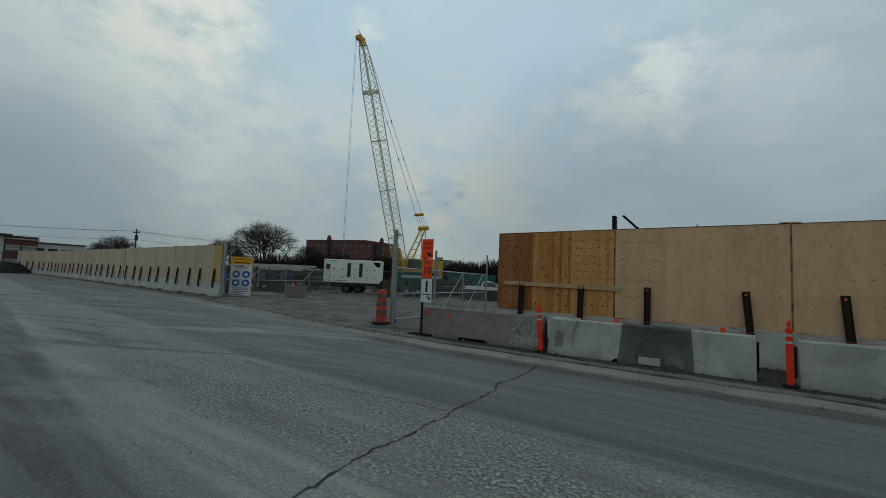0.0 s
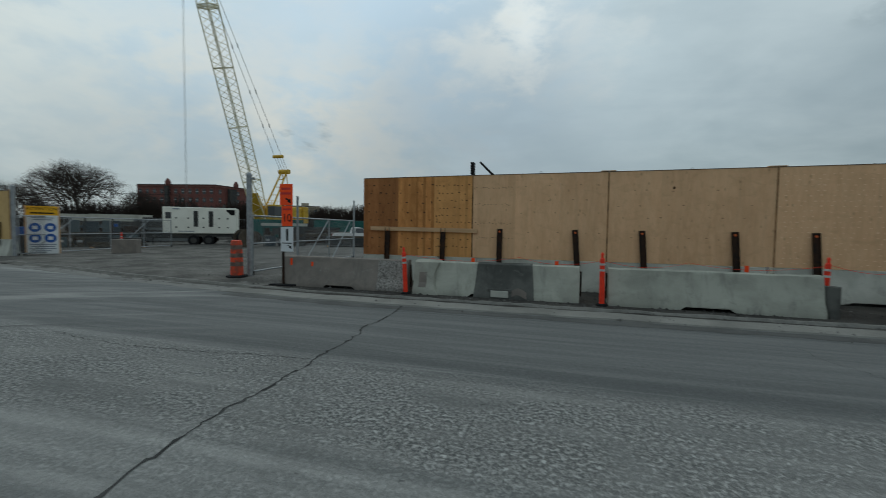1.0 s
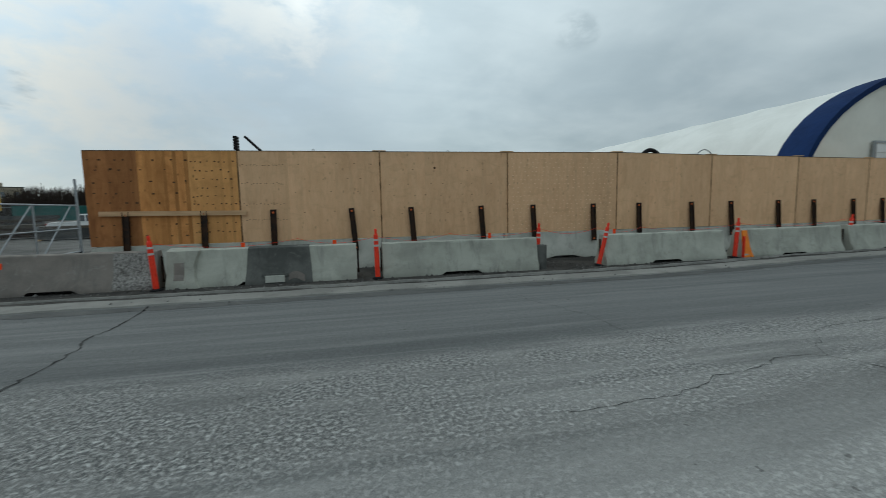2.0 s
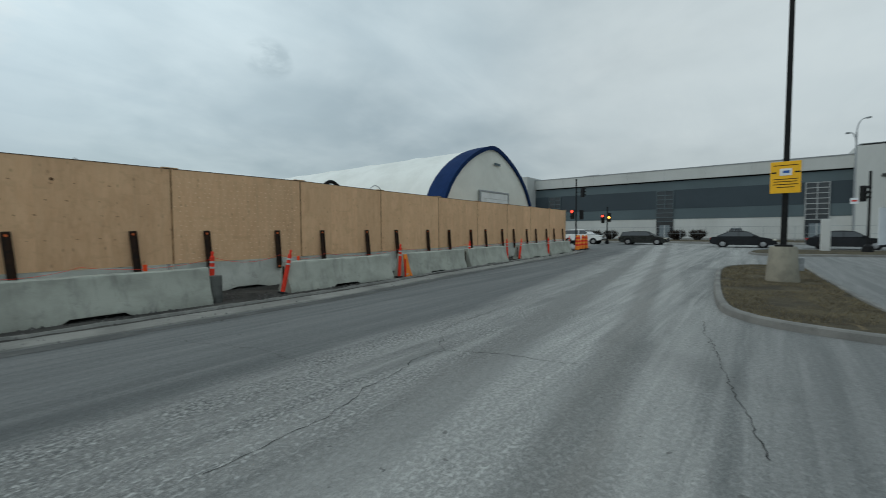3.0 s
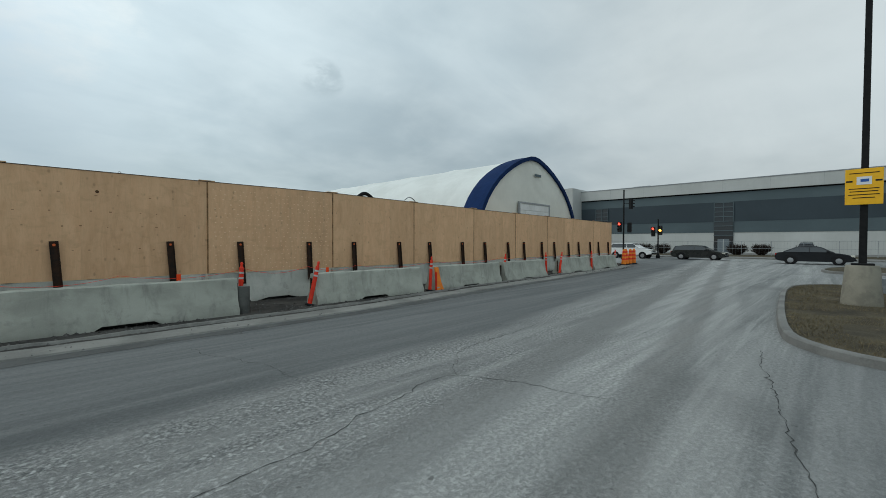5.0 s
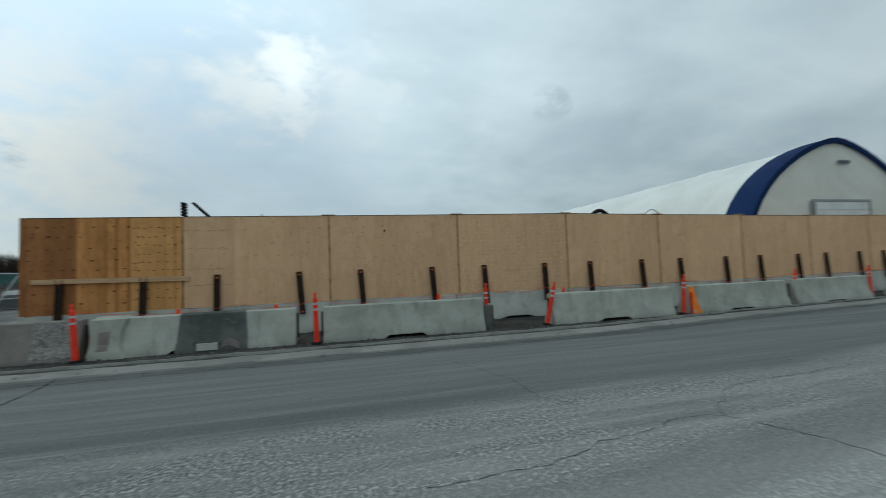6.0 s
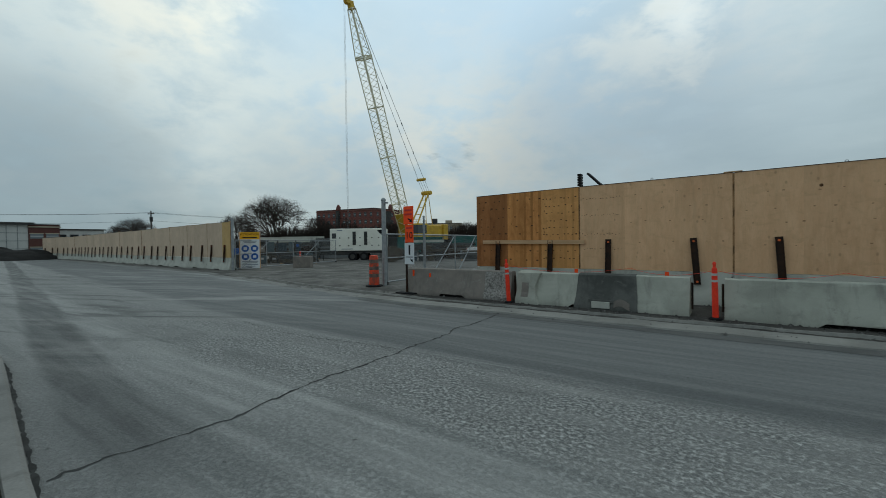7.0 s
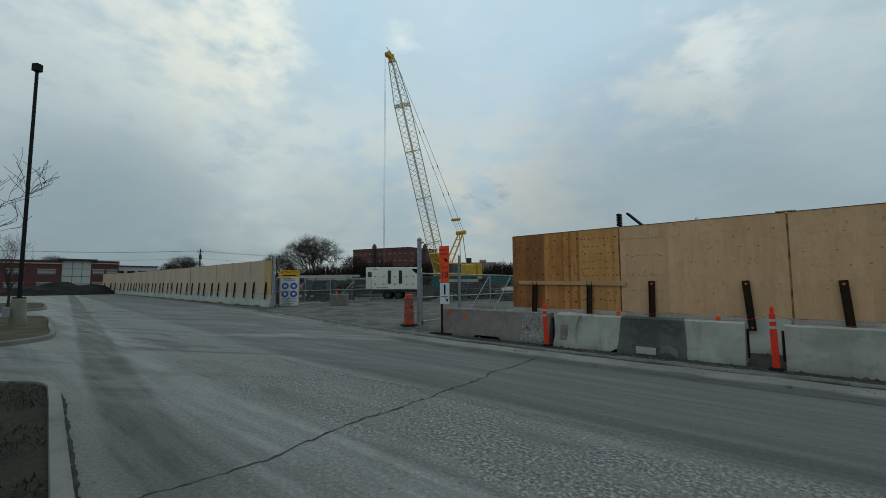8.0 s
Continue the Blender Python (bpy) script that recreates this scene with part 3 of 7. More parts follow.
M_CAR_WHITE = surface("white_car_paint", (0.74, 0.74, 0.73), (0.68, 0.68, 0.67), 0.25, large=1, bump=0, var=0.05)
M_RIM = surface("alloy", (0.42, 0.42, 0.43), rough=0.35, metal=0.8, bump=0)
M_HEADLAMP = glass("headlamp_glass", (0.6, 0.58, 0.5), 0.1)
M_TAIL = glass("tail_lamp_plastic", (0.30, 0.012, 0.012), 0.2)
M_RED_LIT = glowing("lit_red_lens", (1.0, 0.055, 0.03), 3.2)
M_AMBER_LIT = glowing("lit_amber_lens", (1.0, 0.42, 0.06), 4.0)
M_LENS_OFF = glass("unlit_lens", (0.02, 0.02, 0.018), 0.25)
M_SHRUB = surface("brown_shrub_twigs", (0.045, 0.033, 0.027), (0.03, 0.024, 0.02), 0.95, large=3, bump=0)

# ---- mesh helpers ----


def part(name, bm, material, parent=None, label="", smooth=False, m=None):
    """Links a bmesh as one mesh object, under a thing or part where one is given."""
    bmesh.ops.recalc_face_normals(bm, faces=bm.faces)
    me = bpy.data.meshes.new(name)
    bm.to_mesh(me)
    bm.free()
    if smooth:
        me.polygons.foreach_set("use_smooth", [True] * len(me.polygons))
        me.set_sharp_from_angle(angle=radians(38))
    me.materials.append(material)
    ob = new(name, me)
    if parent:
        ob.parent = parent
    if m:
        ob.matrix_basis = m
    if label:
        tagged(ob, label)
    return ob


def again(ob, m, parent=None):
    """Another object on the same mesh, as a part."""
    o = new(ob.name.split(".")[0], ob.data)
    o.parent = parent or ob.parent
    o.matrix_basis = m
    return o


def thing(name, label, category, m=None, group="", kind=""):
    ob = new(name)
    ob.empty_display_size = 0.2
    if m:
        ob.matrix_basis = m
    return tagged(ob, label, category, group, kind)


def box(x0, x1, y0, y1, z0, z1, bm=None, bev=0.0):
    bm = bm or bmesh.new()
    v = [bm.verts.new((x, y, z)) for z in (z0, z1) for y in (y0, y1) for x in (x0, x1)]
    fs = [bm.faces.new([v[i] for i in f]) for f in ((0, 2, 3, 1), (4, 5, 7, 6), (0, 1, 5, 4), (2, 6, 7, 3), (0, 4, 6, 2), (1, 3, 7, 5))]
    if bev:
        es = list({e for f in fs for e in f.edges})
        bmesh.ops.bevel(bm, geom=es, offset=bev, segments=2, profile=0.6, affect="EDGES")
    return bm


def tube(p, q, r, r2=None, n=8, bm=None, caps=True):
    bm = bm or bmesh.new()
    p, q = Vector(p), Vector(q)
    d = (q - p).normalized()
    a = d.cross(Vector((0, 0, 1)) if abs(d.z) < 0.9 else Vector((1, 0, 0))).normalized()
    b = d.cross(a)
    r2 = r if r2 is None else r2
    rings = [[bm.verts.new(c + (a * math.cos(t) + b * math.sin(t)) * s) for t in (math.tau * i / n for i in range(n))] for c, s in ((p, r), (q, r2))]
    for i in range(n):
        bm.faces.new((rings[0][i], rings[0][(i + 1) % n], rings[1][(i + 1) % n], rings[1][i]))
    if caps and n > 3:
        bm.faces.new(rings[0])
        bm.faces.new(rings[1])
    return bm


def loft(rings, bm=None, caps=True, closed=True):
    """Skins rings of points of equal count."""
    bm = bm or bmesh.new()
    vs = [[bm.verts.new(p) for p in ring] for ring in rings]
    k = len(vs[0])
    for a, b in zip(vs, vs[1:]):
        for i in range(k if closed else k - 1):
            bm.faces.new((a[i], a[(i + 1) % k], b[(i + 1) % k], b[i]))
    if caps and closed:
        bm.faces.new(vs[0])
        bm.faces.new(vs[-1])
    return bm


def lathe(profile, n=16, bm=None, centre=(0, 0)):
    """Turns (radius, height) points round the upright."""
    return loft([[(centre[0] + r * math.cos(math.tau * i / n), centre[1] + r * math.sin(math.tau * i / n), z) for i in range(n)] for r, z in profile], bm)


def prism(outline, half, bm=None, axis="y"):
    """An outline in (x, z), drawn out along y to half(z) at both sides; or in (x, y), from z = half[0] to half[1]."""
    if axis == "z":
        return loft([[(x, y, z) for x, y in outline] for z in half], bm)
    return loft([[(x, s * half(z), z) for x, z in outline] for s in (-1, 1)], bm)


def smooth_line(points, step=0.5):
    """A Catmull-Rom line through plan points."""
    out = []
    ps = [points[0], *points, points[-1]]
    for a, b, c, d in zip(ps, ps[1:], ps[2:], ps[3:]):
        k = max(2, int(math.dist(b, c) / step))
        for i in range(k):
            t = i / k
            out.append(tuple(0.5 * (2 * b[j] + (c[j] - a[j]) * t + (2 * a[j] - 5 * b[j] + 4 * c[j] - d[j]) * t * t + (3 * b[j] - a[j] - 3 * c[j] + d[j]) * t ** 3) for j in range(len(b))))
    out.append(tuple(points[-1]))
    return out


def ribbon(line, width, z, rng=None, ragged=0.0, bm=None):
    """A flat strip along a plan line; ragged varies its width."""
    bm = bm or bmesh.new()
    prev = None
    for i, p in enumerate(line):
        a, b = Vector(line[max(i - 1, 0)]), Vector(line[min(i + 1, len(line) - 1)])
        d = (b - a).normalized()
        nrm = Vector((-d.y, d.x))
        w = width / 2 * (1 + (rng.uniform(-ragged, ragged) if rng else 0))
        c = Vector(p[:2])
        pair = [bm.verts.new((*(c + nrm * s), z)) for s in (w, -w)]
        if prev:
            bm.faces.new((prev[0], prev[1], pair[1], pair[0]))
        prev = pair
    return bm


def lettering(text, size, material, parent, m, label=""):
    cu = bpy.data.curves.new("lettering", "FONT")
    cu.body, cu.size, cu.extrude, cu.align_x, cu.align_y = text, size, 0.002, "CENTER", "CENTER"
    tmp = new("lettering_source", cu)
    bpy.context.view_layer.update()
    me = bpy.data.meshes.new_from_object(tmp.evaluated_get(bpy.context.evaluated_depsgraph_get()))
    bpy.data.objects.remove(tmp)
    me.materials.clear()
    me.materials.append(material)
    me.name = "lettering"
    ob = new("lettering", me)
    ob.parent, ob.matrix_basis = parent, m
    if label:
        tagged(ob, label)
    return ob


# ---- ground ----
def kerb_y(x):
    pts = ((-130, 17.0), (-86, 14.2), (-60, 13.0), (-39, 11.8), (-27, 10.7), (-19.6, 9.45), (-13, 8.25), (-9, 7.72), (-6, 7.5), (0, 7.5), (6, 7.55), (15, 8.35), (28, 9.2), (33, 10.3), (36, 14.0), (38, 40.0))
    for (a, ya), (b, yb) in zip(pts, pts[1:]):
        if x <= b:
            t = (x - a) / (b - a)
            t = t * t * (3 - 2 * t) * 0.3 + t * 0.7
            return ya + (yb - ya) * t
    return pts[-1][1]


bm = bmesh.new()
xs = [-900, -300, -130, -60, -30, -10, 0, 10, 30, 60, 130, 300, 900]
vs = [[bm.verts.new((x, y, 0)) for x in xs] for y in xs]
for a, b in zip(vs, vs[1:]):
    for i in range(len(xs) - 1):
        bm.faces.new((a[i], a[i + 1], b[i + 1], b[i]))
tagged(part("ground", bm, M_ASPHALT), "dusty grey asphalt road and car park with wheel tracks", "road", kind="structure")

# gravel inside the site and along the road's edge
bm = bmesh.new()
cols = [-126 + 1.5 * i for i in range(109)]
offs = [0, 0.25, 0.5, 0.8, 1.2, 1.7, 2.3, 3, 4, 5.5, 7.5, 10, 13, 17, 22, 28, 36, 48, 64, 90, 140]
grid = []
for x in cols:
    y0 = kerb_y(x)
    grid.append([bm.verts.new((x, y0 + o, (0.012 if o == 0 else 0.02) + ((0.05 if o < 1.2 or x > -9 else 0.13) * max(0, noise.noise((x * 0.45, (y0 + o) * 0.45, 3.1))) if 0 < o < 1.2 or o > 4.5 or x < -13 else 0.0))) for o in offs])
for a, b in zip(grid, grid[1:]):
    for i in range(len(offs) - 1):
        f = bm.faces.new((a[i], b[i], b[i + 1], a[i + 1]))
        f.material_index = 1 if offs[i] < 3.9 and a[i].co.x > -10.5 else 0
site_ground = part("site_ground", bm, M_GRAVEL, smooth=True)
site_ground.data.materials.append(M_VERGE)
tagged(site_ground, "grey-brown gravel of the building site", "ground", kind="structure")

# low flush kerb between asphalt and gravel
def road_kerb(x0, x1, rise, material, label):
    rng = random.Random(4)
    rings = []
    for i in range(int((x1 - x0) / 0.5) + 1):
        x = x0 + 0.5 * i
        y = kerb_y(x)
        j, k = rng.uniform(-0.02, 0.02), rng.uniform(-0.012, 0.008)
        rings.append([(x, y - 0.33 + j, -0.01), (x, y - 0.31 + j, rise - 0.022 + k), (x, y + 0.17 + j, rise + k), (x, y + 0.21 + j, -0.01)])
    tagged(part("kerb_road", loft(rings, closed=False, caps=False), material, smooth=True), label, "kerb", kind="structure")


road_kerb(-125, -9.5, 0.030, M_KERB_DIRTY, "buried dirty kerb along the site's entrance")
road_kerb(-9.5, 34.5, 0.052, M_KERB_ROAD, "worn flush concrete kerb along the road")

# dark grime in the gutter, and a ridge of pale dust behind the kerb
bm = ribbon(smooth_line([(x, kerb_y(x) - 0.53) for x in range(-9, 32, 3)], 0.3), 0.34, 0.004, random.Random(3), 0.25)
tagged(part("gutter_grime", bm, M_GRIME), "dark grime lying in the gutter", "dirt", kind="stuff")
rng = random.Random(6)
rings = []
for x, y in smooth_line([(x, kerb_y(x) + 0.52) for x in range(-24, 32, 3)], 0.25):
    w, j, h = rng.uniform(0.05, 0.13), rng.gauss(0, 0.02), rng.uniform(0.055, 0.075)
    rings.append([(x, y - w + j, 0.0), (x, y - w * 0.4 + j, h), (x, y + w * 0.5 + j, h), (x, y + w + j, 0.0)])
tagged(part("dust_ridge", loft(rings, caps=False, closed=False), M_DUST, smooth=True), "low ridge of pale dust behind the kerb", "dirt", kind="stuff")

# loose stones along the edge
bm = bmesh.new()
rng = random.Random(11)
for _ in range(1700):
    x = rng.uniform(-22, 30)
    y = kerb_y(x) + rng.choice((rng.gauss(0.35, 0.35), rng.uniform(0.1, 3.0)))
    s = rng.uniform(0.008, 0.03) * (1.6 if rng.random() < 0.06 else 1)
    c = Vector((x, y, 0.03 + s * 0.3))
    tops = [bm.verts.new(c + Vector((math.cos(a) * s * rng.uniform(0.7, 1.3), math.sin(a) * s * rng.uniform(0.7, 1.3), -s * 0.5))) for a in (0.2, 1.8, 3.3, 4.8)]
    apex = bm.verts.new(c + Vector((rng.uniform(-s, s) * 0.4, rng.uniform(-s, s) * 0.4, s * rng.uniform(0.4, 0.9))))
    for i in range(4):
        bm.faces.new((tops[i], tops[(i + 1) % 4], apex))
tagged(part("loose_stones", bm, M_STONE), "loose grey stones on the gravel verge", "gravel", kind="stuff")


bm = bmesh.new()
rng = random.Random(19)
for _ in range(1100):
    x = rng.uniform(-9.5, 30)
    y = rng.choice((8.55, 8.62, 9.3, 10.5)) + rng.gauss(0, 0.10) + (0.02 * max(0, x - 14))
    s = rng.uniform(0.012, 0.045)
    c = Vector((x, y, 0.025 + s * 0.2))
    foot = [bm.verts.new(c + Vector((math.cos(a) * s * rng.uniform(0.7, 1.5), math.sin(a) * s * rng.uniform(0.7, 1.3), -s * 0.4))) for a in (0.1, 1.3, 2.6, 3.8, 5.1)]
    apex = bm.verts.new(c + Vector((rng.uniform(-s, s) * 0.4, rng.uniform(-s, s) * 0.4, s * rng.uniform(0.4, 0.8))))
    for i in range(5):
        bm.faces.new((foot[i], foot[(i + 1) % 5], apex))
tagged(part("dirt_clods", bm, M_RUBBLE), "dark clods of dirt at the barriers' feet", "dirt", kind="stuff")


# cracks in the asphalt
def crack(points, width, seed, stray=1.0):
    rng = random.Random(seed)
    fine = smooth_line(points, 0.07)
    line = [(x + stray * (rng.gauss(0, 0.014) + 0.05 * noise.noise((x * 2.1, y * 2.1, seed))), y + stray * (rng.gauss(0, 0.014) + 0.05 * noise.noise((y * 2.1, x * 2.1, seed + 9)))) for x, y in fine]
    ob = part("pavement_crack", ribbon(line, width, 0.004, rng, 0.75), M_CRACK)
    tagged(ob, "jagged dark crack in the asphalt", "crack", "cracks in the asphalt", "structure")


crack([(-4.38, 7.35), (-4.25, 6.4), (-4.2, 5.7), (-4.28, 5.2), (-4.1, 4.7), (-4.07, 3.6), (-4.0, 2.4), (-3.95, 1.5), (-3.8, 0.6), (-3.86, -0.3), (-3.84, -0.64)], 0.026, 1)
crack([(8.3, -0.35), (7.2, -0.5), (6.4, -0.66), (5.5, -0.82), (4.9, -0.93), (4.3, -1.05), (3.9, -1.1), (3.4, -1.2)], 0.009, 2)
crack([(0.9, 1.85), (1.5, 1.9), (2.0, 1.92), (2.4, 2.02), (2.7, 2.15), (3.2, 2.22), (3.8, 2.38), (4.17, 2.27), (4.35, 1.95), (4.48, 1.5), (4.6, 0.9), (4.7, 0.6)], 0.007, 3)
crack([(4.17, 2.27), (4.35, 2.5), (4.65, 2.7), (5.2, 3.05), (6.4, 3.1), (8.0, 3.3)], 0.006, 4)
crack([(2.2, 6.2), (2.3, 5.6), (2.45, 5.1), (2.7, 4.2), (2.72, 3.6), (3.0, 2.9)], 0.005, 5, 1.8)
crack([(-8.5, -0.255), (-8.0, -0.265), (-6.3, -0.435), (-5.0, -0.565), (-3.8, -0.685), (-2.9, -0.775)], 0.034, 7, 0.12)
crack([(-8.6, 3.4), (-7.2, 3.2), (-5.6, 3.3), (-4.1, 3.5)], 0.008, 6)

# worn paint
for a, b, mt, w in (((34.0, -7.8), (11.8, -5.6), M_PAINT_OLD, 0.11), ((14.0, -3.5), (15.5, -7.6), M_PAINT_OLD, 0.11), ((8.0, -3.4), (5.6, -3.3), M_PAINT_YELLOW, 0.10), ((32.5, -8.6), (26, -8.0), M_PAINT_OLD, 0.3)):
    tagged(part("road_line", ribbon(smooth_line([a, b], 0.3), w, 0.004, random.Random(5), 0.3), mt), "worn faded paint line on the car park", "road marking", "painted lines", "structure")


# ---- kerbed islands ----
def island(name, pts, label, turf=M_GRASS):
    line = smooth_line([*pts, pts[0]], 0.35)[:-1]
    n = len(line)
    root = thing(name, label, "traffic island")

    def inset(d, z):
        out = []
        for i, p in enumerate(line):
            a, b = Vector(line[i - 1]), Vector(line[(i + 1) % n])
            t = (b - a).normalized()
            out.append((p[0] - t.y * d, p[1] + t.x * d, z + 0.006 * noise.noise((p[0], p[1], d))))
        return out
    area = sum(line[i][0] * line[(i + 1) % n][1] - line[(i + 1) % n][0] * line[i][1] for i in range(n))
    s = 1 if area > 0 else -1
    part("kerb", loft([inset(0, -0.01), inset(0.02 * s, 0.11), inset(0.05 * s, 0.135), inset(0.15 * s, 0.135), inset(0.17 * s, 0.05)], caps=False), M_KERB_DIRTY, root, "chipped grey concrete kerb", True)
    top = bmesh.new()
    ring = [top.verts.new(p) for p in inset(0.155 * s, 0.10)]
    face = top.faces.new(ring)
    bmesh.ops.triangulate(top, faces=[face])
    bmesh.ops.subdivide_edges(top, edges=top.edges, cuts=1)
    for v in top.verts:
        if not v.is_boundary:
            v.co.z = 0.115 + 0.03 * noise.noise((v.co.x * 1.7, v.co.y * 1.7, 0))
    part("dead_grass", top, turf, root, "brown dead grass and soil")
    return line


def blades(name, line, count, seed, material, label):
    """Short dry blades scattered inside an outline."""
    rng = random.Random(seed)
    xs_, ys_ = [p[0] for p in line], [p[1] for p in line]
    bm = bmesh.new()

    def inside(x, y):
        hit = False
        for (ax, ay), (bx, by) in zip(line, line[1:] + line[:1]):
            if (ay > y) != (by > y) and x < (bx - ax) * (y - ay) / (by - ay) + ax:
                hit = not hit
        return hit
    made = 0
    while made < count:
        x, y = rng.uniform(min(xs_), max(xs_)), rng.uniform(min(ys_), max(ys_))
        if not (inside(x - 0.2, y) and inside(x + 0.2, y) and inside(x, y - 0.2) and inside(x, y + 0.2)):
            made += 0.2
            continue
        if noise.noise((x * 0.9, y * 0.9, 8)) < -0.25:
            made += 0.3
            continue
        h, a = rng.uniform(0.02, 0.065), rng.uniform(0, math.tau)
        w = rng.uniform(0.004, 0.010)
        d = Vector((math.cos(a), math.sin(a), 0))
        c = Vector((x, y, 0.09))
        bm.faces.new([bm.verts.new(c + d * w), bm.verts.new(c - d * w), bm.verts.new(c + Vector((rng.gauss(0, 0.05), rng.gauss(0, 0.05), h + 0.02)))])
        made += 1
    tagged(part(name, bm, material), label, "grass", kind="stuff")


R1 = island("kerbed_island", [(8.02, -2.4), (8.32, -1.42), (9.0, -0.76), (10.3, -0.42), (14.5, -0.07), (19, 0.1), (20.9, -0.35), (21.8, -1.4), (21.6, -2.55), (16, -2.85), (11.6, -3.05), (9.0, -3.32), (8.05, -3.25)], "rounded kerbed island of dead grass with a lamp post")
blades("dry_grass", R1, 16000, 1, M_BLADE, "short dry brown grass")
L1 = island("kerbed_island", [(-2.2, -1.6), (-2.4, -1.04), (-2.9, -0.79), (-3.8, -0.70), (-5.0, -0.58), (-6.3, -0.45), (-8.0, -0.28), (-8.9, -0.25), (-9.5, -0.6), (-10.1, -1.3), (-9.9, -3.4), (-6.5, -4.6), (-2.9, -3.8)], "kerbed island of dark dead grass beside the road", M_TURF_DARK)
blades("dry_grass", L1, 9000, 2, M_BLADE_DARK, "short dark dead grass")
L2 = island("kerbed_island", [(-15.9, -0.9), (-16.4, 0.1), (-17.6, 0.72), (-21, 1.05), (-25, 1.45), (-27.6, 1.35), (-28.6, 0.2), (-28.2, -2.2), (-22, -3.4), (-16.6, -2.8)], "kerbed island of dead grass with a lamp post and tree")
L3 = island("kerbed_island", [(-35, 1.0), (-36, 2.2), (-40, 2.8), (-46, 3.1), (-48, 1.8), (-47, -1.5), (-40, -2.5), (-35.5, -1.2)], "distant kerbed island of dead grass")
R2 = island("kerbed_island", [(30.9, -1.8), (31.6, -0.9), (34, -0.6), (37.2, -1.2), (38.6, -3), (39.6, -12), (41.5, -40), (36, -40), (33.9, -14), (32.4, -7)], "long strip of brown grass beside the cross street")

# ---- far side of the cross street ----
tagged(part("pavement", box(53.0, 56.5, -90, 90, -0.02, 0.13), M_KERB), "pale concrete pavement on the far side of the street", "pavement", kind="structure")
tagged(part("verge", box(56.5, 68, -90, 90, -0.02, 0.11), M_GRASS), "strip of dead grass before the long building", "grass", kind="structure")
tagged(part("forecourt", box(68, 79.9, -90, 90, -0.02, 0.08), M_KERB), "paved forecourt before the long building", "pavement", kind="structure")

# ---- jersey barriers ----
PROFILE = ((0.30, 0.0), (0.30, 0.10), (0.195, 0.30), (0.125, 0.74), (0.115, 0.80), (0.085, 0.825))


def barrier_body(length, seed, steps=34, wear=0.011, slots=True):
    """Jersey profile along x from 0, with knocked edges and drain slots under it."""
    rng = random.Random(seed)
    side = [(w, z) for w, z in PROFILE]
    outline = [(-w, z) for w, z in side] + [(w, z) for w, z in reversed(side)]
    rings = []
    xs_ = sorted({0.0, 0.02, length - 0.02, length, *[length * i / steps for i in range(1, steps)]})
    for x in xs_:
        end = 0.985 if x in (0.0, length) else 1.0
        slot = slots and length * 0.37 < x < length * 0.60
        ring = []
        for y, z in outline:
            j = wear * noise.noise((x * 2.3 + seed * 7.7, y * 5, z * 4)) + (wear * 1.6 * max(0, noise.noise((x * 6 + seed, z * 9, y))) if z > 0.7 or z < 0.12 else 0)
            zz = 0.075 if slot and z == 0.0 else z
            ring.append((x, y * end * (1 - j * 3), zz - (j * 0.8 if z > 0.7 else 0)))
        rings.append(ring)
    return loft(rings)


def barrier(x, y, length, rz, material, seed, label, group="barriers along the road"):
    root = thing("jersey_barrier", label, "barrier", pose(x, y, 0.02, 0, 0, rz), group)
    part("body", barrier_body(length, seed), material, root, smooth=True)
    for e, s in ((0.0, -1), (length, 1)):
        part("connector", tube((e + s * 0.035, 0, 0.12), (e + s * 0.035, 0, 0.70), 0.022), M_STRAP, root, "dark steel connecting pin")
    return root


b1 = barrier(-8.68, 9.12, 3.78, -0.5, M_CONC_BROWN, 1, "brown weathered concrete barrier with spalled end and orange paint marks")
part("spalled_patch", loft([[(x, -w * 1.012 - 0.004 - 0.012 * max(0, noise.noise((x * 9, z * 9, 1))), z) for w, z in ((0.30, 0.02), (0.30, 0.10), (0.195, 0.30), (0.125, 0.74), (0.118, 0.79))] for x in [2.95 + 0.045 * i + 0.0 for i in range(18)]], caps=False, closed=False), M_AGG, b1, "spalled patch of exposed aggregate")
for px, pz in ((0.22, 0.70), (0.9, 0.62)):
    part("paint_mark", box(px, px + 0.07, -0.165, -0.150, pz - 0.16, pz + 0.06), M_ORANGE_SIGN, b1, "sprayed orange mark", m=pose(0, 0.012, 0))

b2 = barrier(-4.70, 9.06, 4.02, -0.3, M_CONC, 2, "patched grey concrete barrier with a dark tarred middle section")


def collar(x0, x1, proud, material, label, parent, dip=0.0):
    """A cast or painted stretch wrapped round a barrier's profile."""
    k = 10
    rings = []
    for i in range(k + 1):
        x = x0 + (x1 - x0) * i / k
        rings.append([(x + 0.08 * (0.8 - z) * (1 if i in (0, k) else 0) * (1 if i == k else -1), -(w + proud) * (1 + 0.02 * noise.noise((x * 5, z * 5, 2))), max(z, dip if 0.25 < i / k < 0.7 and z < 0.15 else z)) for w, z in PROFILE] + [(x, 0.06, 0.825 + proud)])
    return part("tarred_section", loft(rings, caps=False, closed=False), material, parent, label, True)


